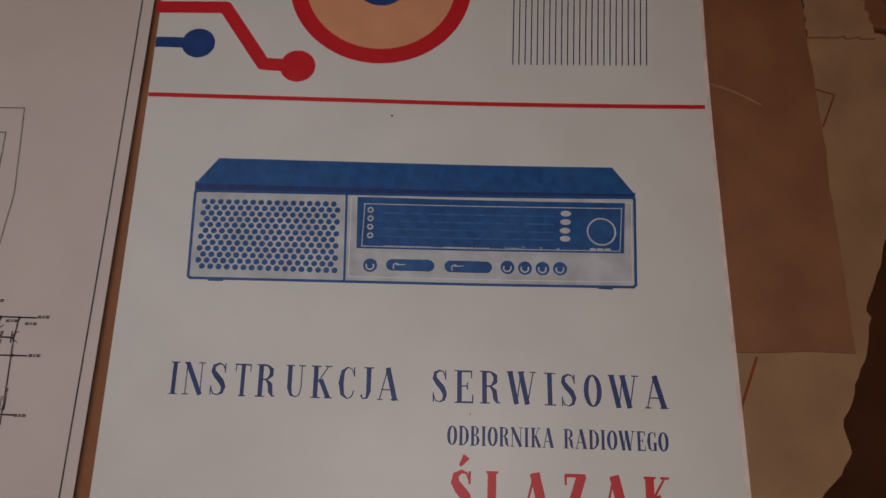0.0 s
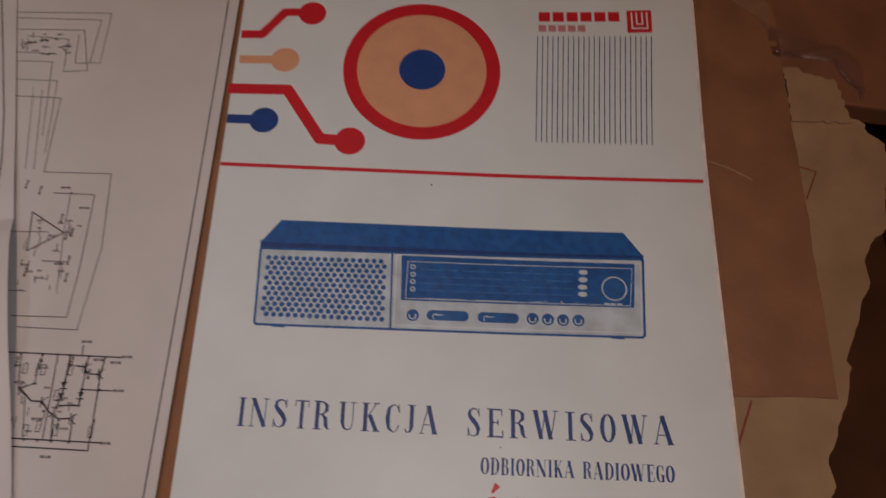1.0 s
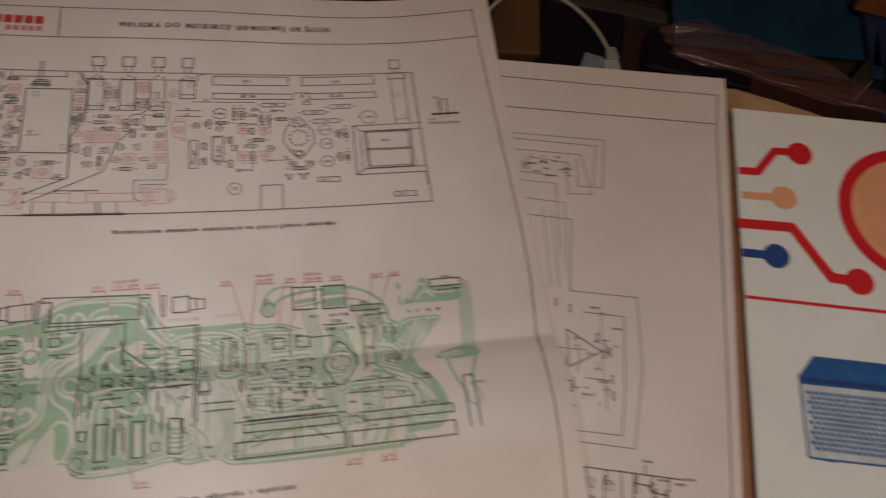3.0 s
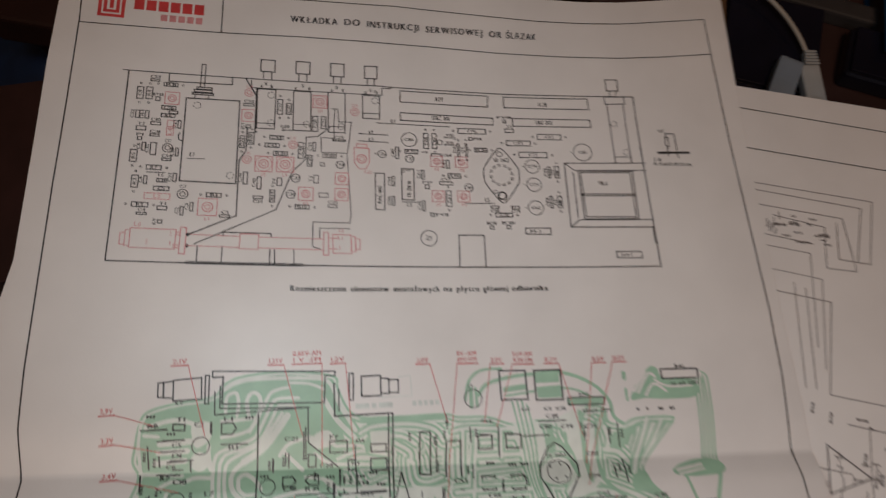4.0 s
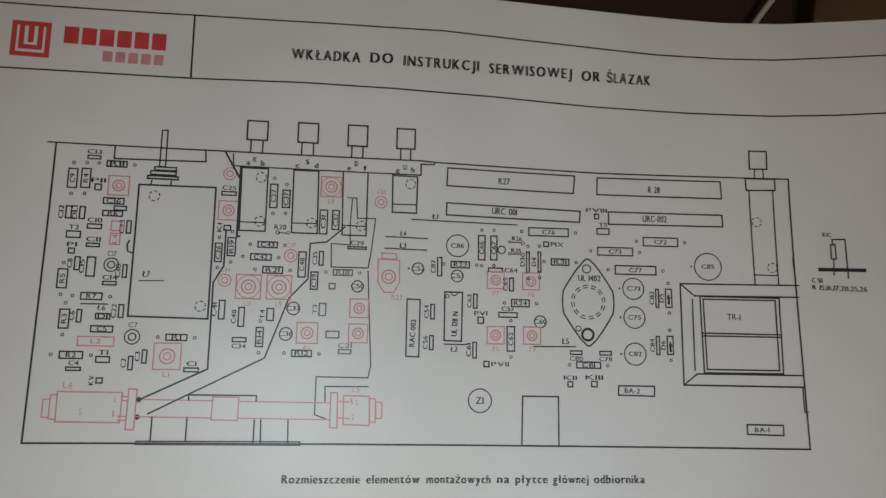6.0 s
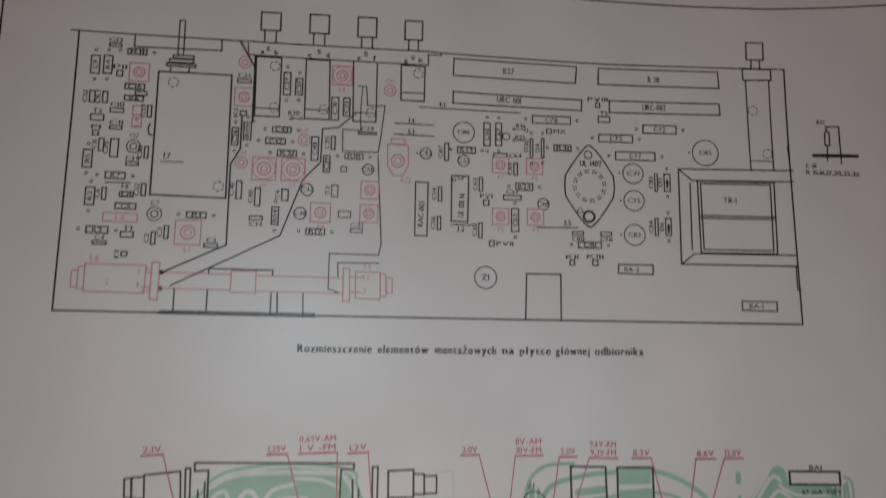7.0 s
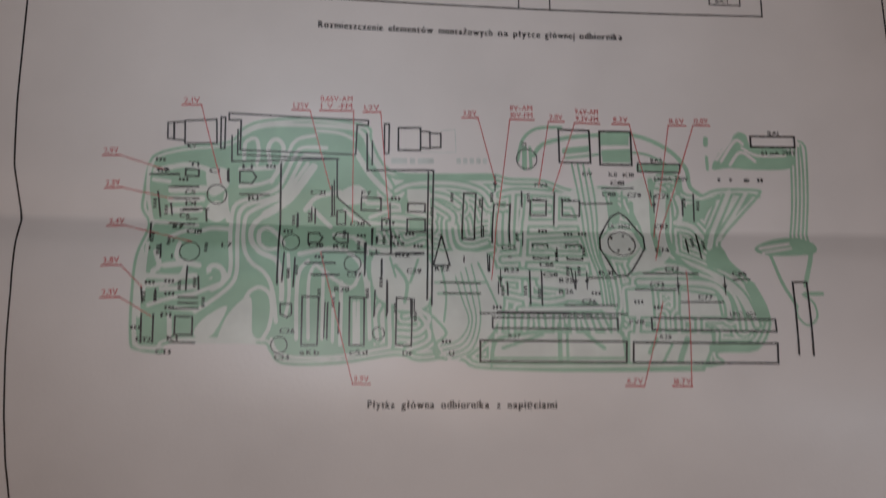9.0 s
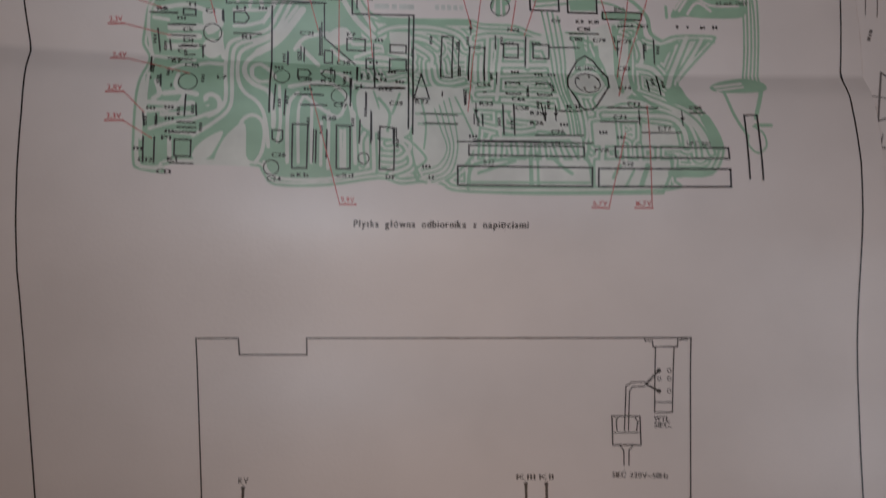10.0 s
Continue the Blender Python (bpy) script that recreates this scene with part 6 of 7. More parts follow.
    g.stroke(1, 0.70, 215.9, -97.7, 215.9, -100.8, 218.8, -103.6, 221.8, -101.1, 221.1, -96.6, 217.9, -94.2)
    g.stroke(1, 1.39, 222.6, -81.1, 220.5, -87.0, 219.1, -91.3)
    g.stroke(1, 1.22, 218.8, -93.8, 224.0, -93.8)
    g.stroke(1, 1.57, 192.2, -43.2, 192.1, -45.1)
    g.stroke(1, 1.04, 192.2, -49.3, 192.3, -53.4)
    g.stroke(1, 1.04, 192.3, -72.8, 189.2, -79.6)
    g.stroke(1, 0.87, 205.5, -61.7, 208.7, -62.2)
    tagged(part("track_area", g.mesh("track_area", 0.07, GREEN), insert, "pale green printed copper tracks"), kind="stuff")
    # faint print that shows through from the back
    t = Ink(on_insert, 0.06)
    t.bars(90.3, -54.6, 103.8, -54.2, 2.6, (3, 1, 3)).bars(111.0, -53.9, 120.8, -53.6, 2.6, (1, 1, 1, 1, 1)).line(105.9, -43.0, 110.4, -42.4, 110.8, -49.9, 99.7, -50.3, w=0.3)
    t.done("show_through", SHOW, insert, "faint grey green show-through", kind="stuff")

    o = Ink(on_insert, 0.17, 3.0, 1.45)
    # the rod holders, black
    o.loop(27.2, -43.4, 36.5, -42.5, 36.9, -50.0, 27.5, -50.5, w=0.36).line(27.2, -43.8, 24.1, -44.1, 24.3, -49.4, 27.5, -49.6, w=0.34).loop(22.2, -44.4, 23.9, -44.1, 24.2, -49.3, 22.4, -49.2, w=0.34).loop(37.8, -41.7, 39.1, -41.7, 39.3, -51.5, 38.1, -51.6, w=0.36)
    o.line(40.2, -42.0, 40.1, -40.3, 82.9, -40.6, 82.9, -42.1, 79.4, -42.2, 79.2, -51.8, 43.9, -51.8, w=0.36).line(40.2, -42.5, 43.8, -42.3, 43.9, -51.8, w=0.4).line(43.0, -45.4, 43.2, -53.3, 74.0, -53.4, w=0.34).line(41.3, -47.5, 41.6, -55.5, 73.5, -53.4, 73.8, -65.5, 84.2, -74.0, w=0.34)
    o.loop(88.0, -41.5, 89.5, -41.4, 89.5, -51.0, 88.1, -51.1, w=0.36).loop(92.4, -42.6, 99.4, -42.3, 99.5, -49.7, 92.5, -49.8, w=0.4).line(99.4, -43.4, 102.4, -43.5, 102.5, -49.0, 99.5, -48.8, w=0.34).loop(102.4, -44.0, 105.9, -43.9, 105.9, -48.6, 102.5, -48.7, w=0.36)
    o.line(82.6, -45.0, 82.9, -56.7, 103.7, -56.0, 103.4, -98.7, w=0.4).line(84.3, -47.2, 84.4, -54.8, w=0.34).line(102.1, -56.8, 102.0, -97.0, w=0.4)
    # tall posts and boxes
    o.line(56.4, -55.6, 56.9, -93.0, w=0.42).line(58.6, -83.4, 58.3, -92.1, w=0.36).line(61.9, -85.1, 61.7, -93.7, w=0.36)
    o.loop(64.5, -96.7, 69.4, -96.8, 69.3, -111.1, 64.6, -111.2, w=0.38).loop(78.6, -96.7, 83.0, -96.8, 83.2, -111.0, 78.8, -111.0, w=0.38).loop(92.7, -96.6, 97.5, -97.0, 97.4, -111.0, 92.7, -110.8, w=0.36)
    o.line(72.1, -98.6, 72.1, -109.2, w=0.38).line(75.6, -98.6, 75.5, -107.5, w=0.34).line(86.2, -94.6, 86.0, -102.3, w=0.34).line(89.7, -91.5, 89.8, -102.3, w=0.34).line(83.1, -79.7, 82.9, -90.0, w=0.36).line(87.9, -85.0, 88.0, -90.3, w=0.36).line(97.2, -97.0, 97.1, -102.2, w=0.3)
    o.loop(113.4, -63.0, 117.2, -63.0, 116.8, -77.8, 112.9, -77.7, w=0.38)
    o.line(123.0, -66.3, 122.3, -78.8, w=0.4).line(128.2, -66.2, 127.8, -78.7, w=0.4).line(123.0, -66.3, 128.2, -66.5, w=0.3).line(121.2, -83.0, 121.1, -88.0, w=0.34).line(119.4, -64.2, 119.0, -77.0, w=0.3)
    o.line(106.4, -76.7, 103.8, -86.5, 108.9, -86.4, 106.4, -76.7, w=0.36)
    for x, y, a, b in ((134.6, -64.8, 139.7, -69.5), (144.9, -64.7, 150.4, -69.5), (134.9, -79.1, 139.7, -83.7), (145.5, -79.1, 150.3, -83.9), (81.3, -65.3, 87.4, -69.2), (95.8, -66.7, 101.2, -69.3), (95.7, -71.6, 101.3, -75.6), (73.9, -69.7, 76.5, -73.8), (87.8, -71.8, 90.3, -75.3), (27.9, -103.2, 32.9, -108.5), (28.1, -58.5, 32.0, -60.5), (169.5, -52.0, 183.2, -54.7)):
        o.rect(x, y, a, b, w=0.36)
    o.loop(143.9, -41.3, 153.9, -41.4, 154.2, -52.2, 144.1, -52.2, w=0.42).loop(157.3, -41.5, 167.5, -41.4, 167.6, -52.6, 157.3, -52.6, w=0.42)
    o.rect(206.9, -42.1, 221.3, -45.7, w=0.42)
    # round cans
    for x, y, r in ((37.5, -65.8, 2.9), (31.0, -83.8, 2.9), (133.5, -51.4, 3.3), (60.4, -80.1, 2.55), (79.2, -86.5, 2.55), (58.1, -111.2, 2.4), (87.5, -107.4, 1.8)):
        o.ring(x, y, r, 0.36)
    o.loop(44.1, -58.4, 47.8, -58.2, 49.1, -60.1, 47.8, -62.1, 44.2, -62.0, w=0.34).loop(65.4, -77.0, 68.6, -76.9, 69.8, -78.4, 68.7, -80.1, 65.5, -80.2, w=0.34).loop(77.4, -76.7, 74.2, -76.7, 73.0, -78.3, 74.5, -79.9, 77.6, -79.8, w=0.34).loop(58.1, -99.0, 61.4, -99.0, 61.5, -102.0, 60.2, -103.0, 58.2, -102.0, w=0.34)
    # power transistor
    o.loop(163.0, -68.2, 165.5, -69.6, 170.7, -76.0, 170.4, -79.8, 165.5, -87.3, 164.0, -88.7, 161.1, -89.0, 159.8, -87.4, 156.2, -80.1, 156.7, -76.2, 160.4, -69.7, w=0.38).ring(163.3, -78.4, 4.3, 0.36, ry=4.0)
    for x, y in ((160.4, -76.5), (164.2, -75.7), (167.1, -76.8), (161.9, -80.8), (165.5, -80.3)):
        o.disc(x, y, 0.45, seg=8)
    # long resistors at the lower right
    o.loop(118.3, -109.2, 163.1, -109.1, 163.0, -115.4, 118.4, -115.5, w=0.42).loop(165.2, -109.3, 209.2, -109.2, 209.2, -115.2, 165.1, -115.4, w=0.42).loop(122.0, -102.2, 160.4, -101.9, 160.5, -105.4, 122.0, -105.4, w=0.38).loop(170.9, -101.8, 208.9, -101.9, 209.1, -105.6, 171.0, -105.4, w=0.4)
    o.line(215.2, -90.3, 215.6, -112.4, w=0.4).line(219.5, -90.2, 220.0, -112.7, w=0.4).line(215.2, -90.3, 219.5, -90.2, w=0.4)
    # upright and level component bars
    for x, y, a, b in ((20.3, -65.7, 21.1, -73.0), (24.1, -69.0, 24.5, -72.3), (18.6, -75.1, 19.5, -83.3), (22.5, -81.8, 22.8, -85.8), (25.9, -80.4, 26.0, -85.7), (30.7, -88.4, 30.6, -95.3), (34.0, -91.4, 34.3, -95.1), (18.4, -102.7, 18.5, -110.8), (21.8, -102.6, 21.8, -110.8), (40.7, -58.0, 40.9, -61.8), (34.4, -70.6, 34.6, -74.0), (61.8, -70.8, 61.8, -75.0), (67.2, -69.2, 67.2, -73.6), (72.2, -62.1, 72.4, -71.2), (131.8, -62.1, 131.9, -66.8), (142.3, -62.2, 142.2, -72.3), (133.5, -87.8, 133.7, -98.2), (137.2, -87.7, 137.3, -98.2), (126.6, -91.4, 126.7, -95.2), (183.6, -63.8, 183.8, -68.7), (187.2, -61.8, 187.4, -70.3), (184.1, -76.7, 184.0, -81.0), (187.8, -74.9, 187.8, -82.8), (85.0, -74.9, 84.9, -83.7), (86.5, -77.7, 86.3, -83.3), (90.7, -75.7, 90.8, -83.2), (18.0, -95.1, 18.5, -99.2), (22.0, -95.3, 22.1, -98.6)):
        o.line(x, y, a, b, w=0.38)
    for x, y, a, b in ((18.1, -60.4, 26.3, -60.2), (44.3, -65.5, 53.0, -65.4), (23.5, -64.1, 32.1, -63.7), (23.6, -67.5, 32.2, -67.3), (26.9, -70.9, 32.2, -70.7), (23.8, -75.0, 31.2, -75.1), (28.5, -97.5, 34.1, -97.6), (28.6, -99.2, 34.2, -99.2), (26.2, -100.9, 34.3, -100.7), (150.9, -65.5, 160.9, -65.3), (157.7, -60.4, 167.8, -60.2), (65.0, -86.6, 74.1, -86.4), (67.6, -90.2, 75.2, -90.0), (69.9, -83.0, 83.5, -82.8), (84.4, -83.3, 100.8, -83.0), (144.3, -98.3, 160.4, -98.1), (169.0, -88.0, 186.1, -87.9), (166.4, -93.1, 179.0, -93.0), (180.2, -96.8, 193.3, -96.7), (123.4, -100.5, 144.3, -100.4), (151.6, -89.6, 160.4, -89.5), (118.2, -101.0, 163.4, -100.7), (197.0, -89.6, 202.0, -89.5), (106.1, -91.7, 118.2, -91.9), (107.0, -95.0, 118.2, -95.0), (26.6, -110.7, 33.8, -110.8)):
        o.line(x, y, a, b, w=0.34)
    d = o.done("track_print", BLACK, insert, "black printed component marks", kind="stuff")
    tagged(d, kind="stuff")
    # diodes, arrows and specks
    for x, y in ((147.8, -90.6), (151.3, -90.5), (123.3, -59.6), (174.5, -65.3), (124.5, -90.2), (194.2, -91.6), (179.6, -91.6)):
        k = Ink(on_insert, 0.18, 3.0, 1.22)
        k.fill(x - 0.8, y + 0.3, x + 0.8, y + 0.3, x, y - 1.3).line(x, y - 2.6, x, y + 2.8, w=0.3)
        k.done("arrow", BLACK, d, kind="stuff")
    w = Ink(on_insert, 0.18, 3.0, 1.22)
    for s, x, y in (("8", 195.4, -57.5), ("9", 199.1, -57.6), ("10", 204.0, -57.6), ("11", 208.3, -57.5)):
        w.text(s, x, y, x + 0.8 * len(s), y, 1.2, 0.2)
    w.text("UL 1402", 159.7, -73.3, 166.8, -73.3, 1.4, 0.1).text("BA2", 173.8, -51.5, 177.5, -51.4, 1.3, 0.1).text("BA1", 212.7, -41.6, 216.2, -41.6, 1.3, 0.1).text("63 mA 250V", 210.2, -48.4, 221.5, -48.2, 1.3, 0.12).text("630mA 250V", 174.6, -57.7, 185.7, -57.5, 1.3, 0.12).text("KIV", 151.5, -56.5, 154.7, -56.5, 1.3, 0.1).text("KII", 160.0, -56.5, 162.6, -56.5, 1.3, 0.1).text("KIII", 164.6, -56.6, 168.1, -56.5, 1.3, 0.1).text("Z1", 131.5, -47.3, 133.4, -47.3, 1.4, 0.1).text("KV", 28.4, -52.0, 30.9, -51.9, 1.4, 0.1).text("R27", 126.9, -108.3, 130.5, -108.4, 1.3, 0.1).text("R28", 173.3, -108.2, 176.8, -108.3, 1.3, 0.1).text("URC-001", 143.4, -101.4, 152.3, -101.5, 1.3, 0.1).text("URC 002", 195.1, -101.0, 203.1, -101.1, 1.3, 0.1).text("PVIII", 164.1, -103.8, 168.6, -103.7, 1.3, 0.1).text("PVII", 136.0, -60.4, 140.0, -60.5, 1.3, 0.1)
    for s, x, y in (("C1", 35.1, -59.3), ("L1", 44.9, -57.6), ("T1", 29.0, -57.5), ("R9", 20.1, -59.6), ("C5", 28.2, -66.1), ("R1", 46.9, -67.3), ("D1", 28.4, -69.5), ("C6", 26.7, -73.1), ("R7", 25.1, -76.8), ("C18", 29.3, -78.1), ("C21", 65.7, -64.9), ("C26", 58.2, -107.7), ("C24", 56.8, -115.5), ("R20", 74.0, -95.0), ("C37", 77.6, -90.5), ("R21", 73.2, -81.8), ("C38", 65.7, -81.6), ("a", 64.2, -114.0), ("K", 66.3, -114.0), ("b", 68.5, -114.0), ("c", 78.9, -113.8), ("S", 80.7, -113.8), ("d", 82.8, -113.8), ("D", 94.9, -114.0), ("f", 96.5, -114.0), ("U", 108.9, -113.9), ("R22", 104.3, -88.2), ("C29", 95.7, -89.1), ("C53", 125.1, -81.0), ("R23", 125.8, -88.2), ("C58", 137.8, -89.5), ("R25", 142.7, -91.2), ("R26", 142.6, -94.7), ("C66", 136.7, -86.3), ("R31", 155.2, -88.7), ("C76", 149.6, -97.7), ("C71", 174.7, -63.4), ("C80", 157.7, -63.0), ("C79", 165.9, -63.2), ("C72", 175.9, -87.2), ("C73", 170.8, -92.2), ("C77", 185.7, -95.9), ("C85", 196.8, -88.5), ("C81", 160.5, -59.3), ("L7", 40.0, -82.2), ("C12", 17.1, -110.7), ("P1", 23.9, -103.5), ("C13", 22.7, -114.2), ("KI", 25.9, -110.2), ("R12", 92.2, -84.1), ("F7", 81.3, -64.6), ("C82", 174.6, -73.0), ("C74", 173.6, -81.0), ("C28", 78.0, -74.2), ("R13", 90.4, -80.5)):
        w.text(s, x, y, x + 1.45 * len(s), y, 1.4, 0.22)
    # names too small to read
    for x, y in ((20.7, -55.9), (27.6, -61.7), (53.4, -56.6), (59.2, -76.6), (69.1, -84.6), (81.6, -77.5), (91.9, -65.4), (90.3, -73.0), (92.1, -77.6), (99.1, -80.5), (96.5, -76.5), (136.7, -64.7), (145.8, -64.5), (138.6, -74.6), (146.7, -75.4), (151.2, -75.3), (154.0, -94.5), (123.4, -99.2), (16.9, -106.6), (20.3, -93.4), (25.8, -92.9), (26.0, -96.6), (26.2, -100.7), (108.0, -109.7)):
        w.bars(x - 1.4, y - 0.6, x + 1.4, y - 0.6, 1.4, (1, 1, 1))
    for x, y in ((167.1, -97.0), (173.1, -98.6)):
        w.bars(x - 1.4, y - 0.6, x + 1.4, y - 0.6, 1.4, (1, 1, 1))
    for x, y in ((19.5, -69.1), (22.8, -71.0), (19.8, -79.7), (21.9, -83.5), (24.7, -80.5), (35.6, -82.4), (60.7, -72.9), (65.5, -71.9), (62.5, -88.7), (60.1, -89.8), (80.9, -80.7), (88.6, -78.6), (88.0, -92.0), (83.9, -95.5), (76.4, -77.1), (103.5, -69.1), (109.7, -64.5), (118.7, -66.1), (122.3, -64.2), (134.0, -63.9), (130.3, -76.7), (125.2, -94.0), (132.2, -93.9), (136.5, -94.7)):
        w.bars(x + 0.6, y - 1.4, x + 0.6, y + 1.4, 1.4, (1, 1, 1))
    for x, y in ((142.2, -83.1), (150.9, -81.1), (145.5, -87.6), (149.0, -87.5), (184.2, -64.7), (188.7, -65.6), (186.0, -77.7), (189.4, -78.6), (18.9, -97.5), (22.1, -97.5), (28.8, -94.0), (33.1, -93.1), (35.8, -98.9), (69.5, -95.8), (73.8, -98.3), (92.5, -99.7), (98.5, -102.1)):
        w.bars(x + 0.6, y - 1.4, x + 0.6, y + 1.4, 1.4, (1, 1, 1))
    # short strokes beside the parts
    for x, y, a, b in ((40.4, -58.4, 40.5, -61.5), (19.7, -58.9, 23.3, -59.1), (17.7, -60.4, 26.3, -60.0), (25.2, -63.8, 31.8, -63.6), (27.8, -70.5, 35.2, -70.3), (34.6, -70.6, 34.6, -73.7), (28.7, -73.6, 32.0, -73.4), (72.8, -60.3, 73.1, -71.1), (73.8, -71.1, 72.0, -71.2), (66.1, -68.9, 66.2, -73.1), (62.0, -70.8, 62.1, -75.0), (82.6, -79.7, 82.9, -89.7), (84.7, -74.9, 84.9, -83.7), (86.2, -77.7, 86.3, -82.9), (90.2, -66.8, 90.8, -83.2), (88.1, -85.0, 88.2, -89.6), (89.9, -92.0, 90.1, -101.4), (86.1, -95.5, 86.2, -101.5), (71.3, -98.3, 71.2, -108.9), (75.5, -98.2, 75.4, -107.5), (97.0, -97.0, 97.1, -101.3), (98.1, -97.0, 98.1, -100.4), (66.6, -86.4, 73.7, -86.2), (66.8, -90.0, 75.2, -89.9), (92.2, -82.8, 100.9, -82.6), (120.5, -82.6, 120.7, -88.0), (113.3, -83.6, 113.2, -85.3), (119.7, -73.2, 119.6, -76.9), (131.8, -62.1, 131.9, -66.8), (132.3, -75.1, 131.8, -79.6), (146.4, -86.7, 147.6, -93.2), (142.5, -80.3, 142.2, -82.6), (123.8, -91.4, 123.8, -94.9), (173.3, -61.2, 173.6, -63.1), (127.2, -83.4, 128.0, -83.4)):
        w.line(x, y, a, b, w=0.34)
    w.done("track_writing", BLACK, insert, kind="stuff")

    # red voltages with their pointers
    def volt(x0, y0, x1, y1, s, ax, ay, bx, by, upper="", side=1):
        k = Ink(on_insert, 0.2, 3.0, 1.22)
        k.text(s, x0 + 0.4, y0 + 0.7, x1 - 0.5, y1 + 0.7, 1.65, 0.1).line(x0, y0, x1, y1, w=0.42)
        if upper:
            k.text(upper, x0 + 0.2, y0 + 3.1, x1 - 0.5, y1 + 3.1, 1.65, 0.1)
        k.line(ax, ay, bx, by, w=0.26)
        k.done("voltage_label", VOLTRED, insert, kind="stuff")

    volt(26.1, -38.4, 31.7, -38.1, "2,1V", 31.7, -38.1, 38.7, -62.4)
    volt(59.1, -38.2, 64.6, -38.1, "1,25V", 64.6, -38.1, 71.7, -63.0)
    volt(67.6, -38.0, 78.2, -37.6, "1 V -FM", 78.2, -37.6, 78.7, -73.3, "0,65V-AM")
    volt(81.2, -37.9, 86.7, -37.6, "1,2V", 86.7, -37.6, 89.9, -71.2)
    volt(112.7, -38.4, 117.8, -38.2, "3,0V", 117.8, -38.2, 123.5, -59.6)
    volt(128.1, -38.4, 136.0, -38.3, "10V-FM", 128.1, -38.4, 121.7, -90.6, "11V-AM")
    volt(140.7, -38.7, 145.8, -38.6, "2,0V", 140.7, -38.7, 137.3, -60.2)
    volt(149.3, -38.9, 157.5, -39.0, "9,3V-FM", 149.3, -38.9, 141.8, -61.9, "9,6V-AM")
    volt(161.6, -38.9, 167.2, -38.9, "8,2V", 167.2, -38.9, 173.7, -65.8)
    volt(180.1, -39.0, 185.8, -38.9, "8,6V", 180.1, -39.0, 174.1, -75.9)
    volt(188.3, -38.8, 193.7, -38.7, "12,0V", 188.3, -38.8, 173.3, -83.6)
    volt(4.1, -55.4, 9.0, -55.1, "2,9V", 9.0, -55.1, 21.7, -58.8)
    volt(5.1, -65.2, 9.9, -64.8, "2,3V", 9.9, -64.8, 24.4, -67.6)
    volt(6.3, -76.5, 11.4, -76.2, "2,4V", 11.4, -76.2, 31.3, -80.8)
    volt(6.5, -88.7, 11.8, -88.4, "2,8V", 11.8, -88.4, 18.3, -94.8)
    volt(6.8, -98.1, 12.1, -97.8, "2,3V", 12.1, -97.8, 21.2, -103.3)
    volt(80.1, -122.5, 85.3, -122.5, "9,9V", 80.1, -122.5, 69.5, -83.2)
    volt(162.8, -122.4, 168.4, -122.5, "6,7V", 168.4, -122.5, 174.6, -96.9)
    volt(177.1, -122.4, 183.0, -122.4, "16,7V", 182.8, -122.4, 182.5, -87.1)


track_drawing()


# ---- lower drawing ----
def lower_drawing():
    o = Ink(on_insert, 0.08, 3.0, 1.22)
    o.line(39.3, -214.8, 35.4, -165.6, 48.6, -165.5, 49.1, -170.7, 70.4, -170.7, 70.2, -165.4, 195.9, -164.9, 193.7, -216.0, w=0.4)
    x0, y0 = 39.2, -214.8
    x1, y1 = 193.5, -216.0
    o.line(x0, y0, x0 + 0.8, y0 - 70, x1, y0 - 70, x1, y1, w=0.4)
    d = o.done("lower_outline", BLACK, insert, kind="stuff")
    s = Ink(on_insert, 0.09, 3.0, 1.22)
    s.line(180.5, -165.1, 180.9, -166.0, 183.3, -166.0, 183.3, -167.9, 191.4, -167.8, 191.5, -165.6, 194.6, -165.4, w=0.34).line(184.2, -167.9, 183.2, -189.1, 189.0, -189.0, 190.3, -167.8, w=0.36).line(183.5, -185.8, 189.2, -185.8, w=0.3)
    for x, y in ((185.1, -175.6), (184.9, -182.2)):
        s.disc(x, y, 0.75, seg=10).line(180.7, -180.0, x, y, w=0.55)
    for x, y in ((185.1, -178.2), (188.5, -175.6), (188.4, -178.2), (188.2, -182.2)):
        s.ring(x, y, 0.6, 0.3, seg=10)
    s.text("WYŁ.", 183.0, -191.9, 188.2, -191.9, 1.7, 0.15).text("SIEĆ.", 183.0, -193.9, 188.5, -193.9, 1.7, 0.15)
    s.done("switch_symbol", BLACK, d, kind="stuff")
    p = Ink(on_insert, 0.09, 3.0, 1.22)
    p.line(180.4, -179.3, 176.1, -179.4, 174.2, -180.7, 173.2, -194.8, w=0.34).line(180.3, -180.7, 176.4, -180.9, 175.3, -182.2, 174.5, -194.8, w=0.34)
    p.rect(169.3, -190.3, 178.4, -199.4, w=0.4).line(169.3, -195.5, 178.5, -195.5, w=0.3).line(171.1, -190.9, 170.6, -191.8, 170.8, -194.8, w=0.36).line(176.8, -190.9, 177.7, -191.9, 177.1, -194.8, w=0.36).line(171.4, -199.4, 172.8, -201.1, 172.7, -205.7, w=0.34).line(176.0, -199.4, 174.5, -201.1, 174.3, -205.7, w=0.34)
    p.text("SIEĆ 220V~50Hz", 168.9, -209.5, 186.9, -209.9, 1.6, 0.16)
    p.done("plug_symbol", BLACK, d, kind="stuff")
    for s, x, y in (("KV", 51.8, -212.0), ("KIII", 141.0, -211.6), ("KII", 147.6, -211.6)):
        k = Ink(on_insert, 0.09, 3.0, 1.22)
        k.disc(x, y, 0.7, seg=10).line(x, y, x + 0.2, y - 30, w=0.7).text(s, x - 0.75 * len(s), y + 1.4, x + 0.75 * len(s), y + 1.4, 1.7, 0.12)
        k.done("wire_symbol", BLACK, d, kind="stuff")


lower_drawing()


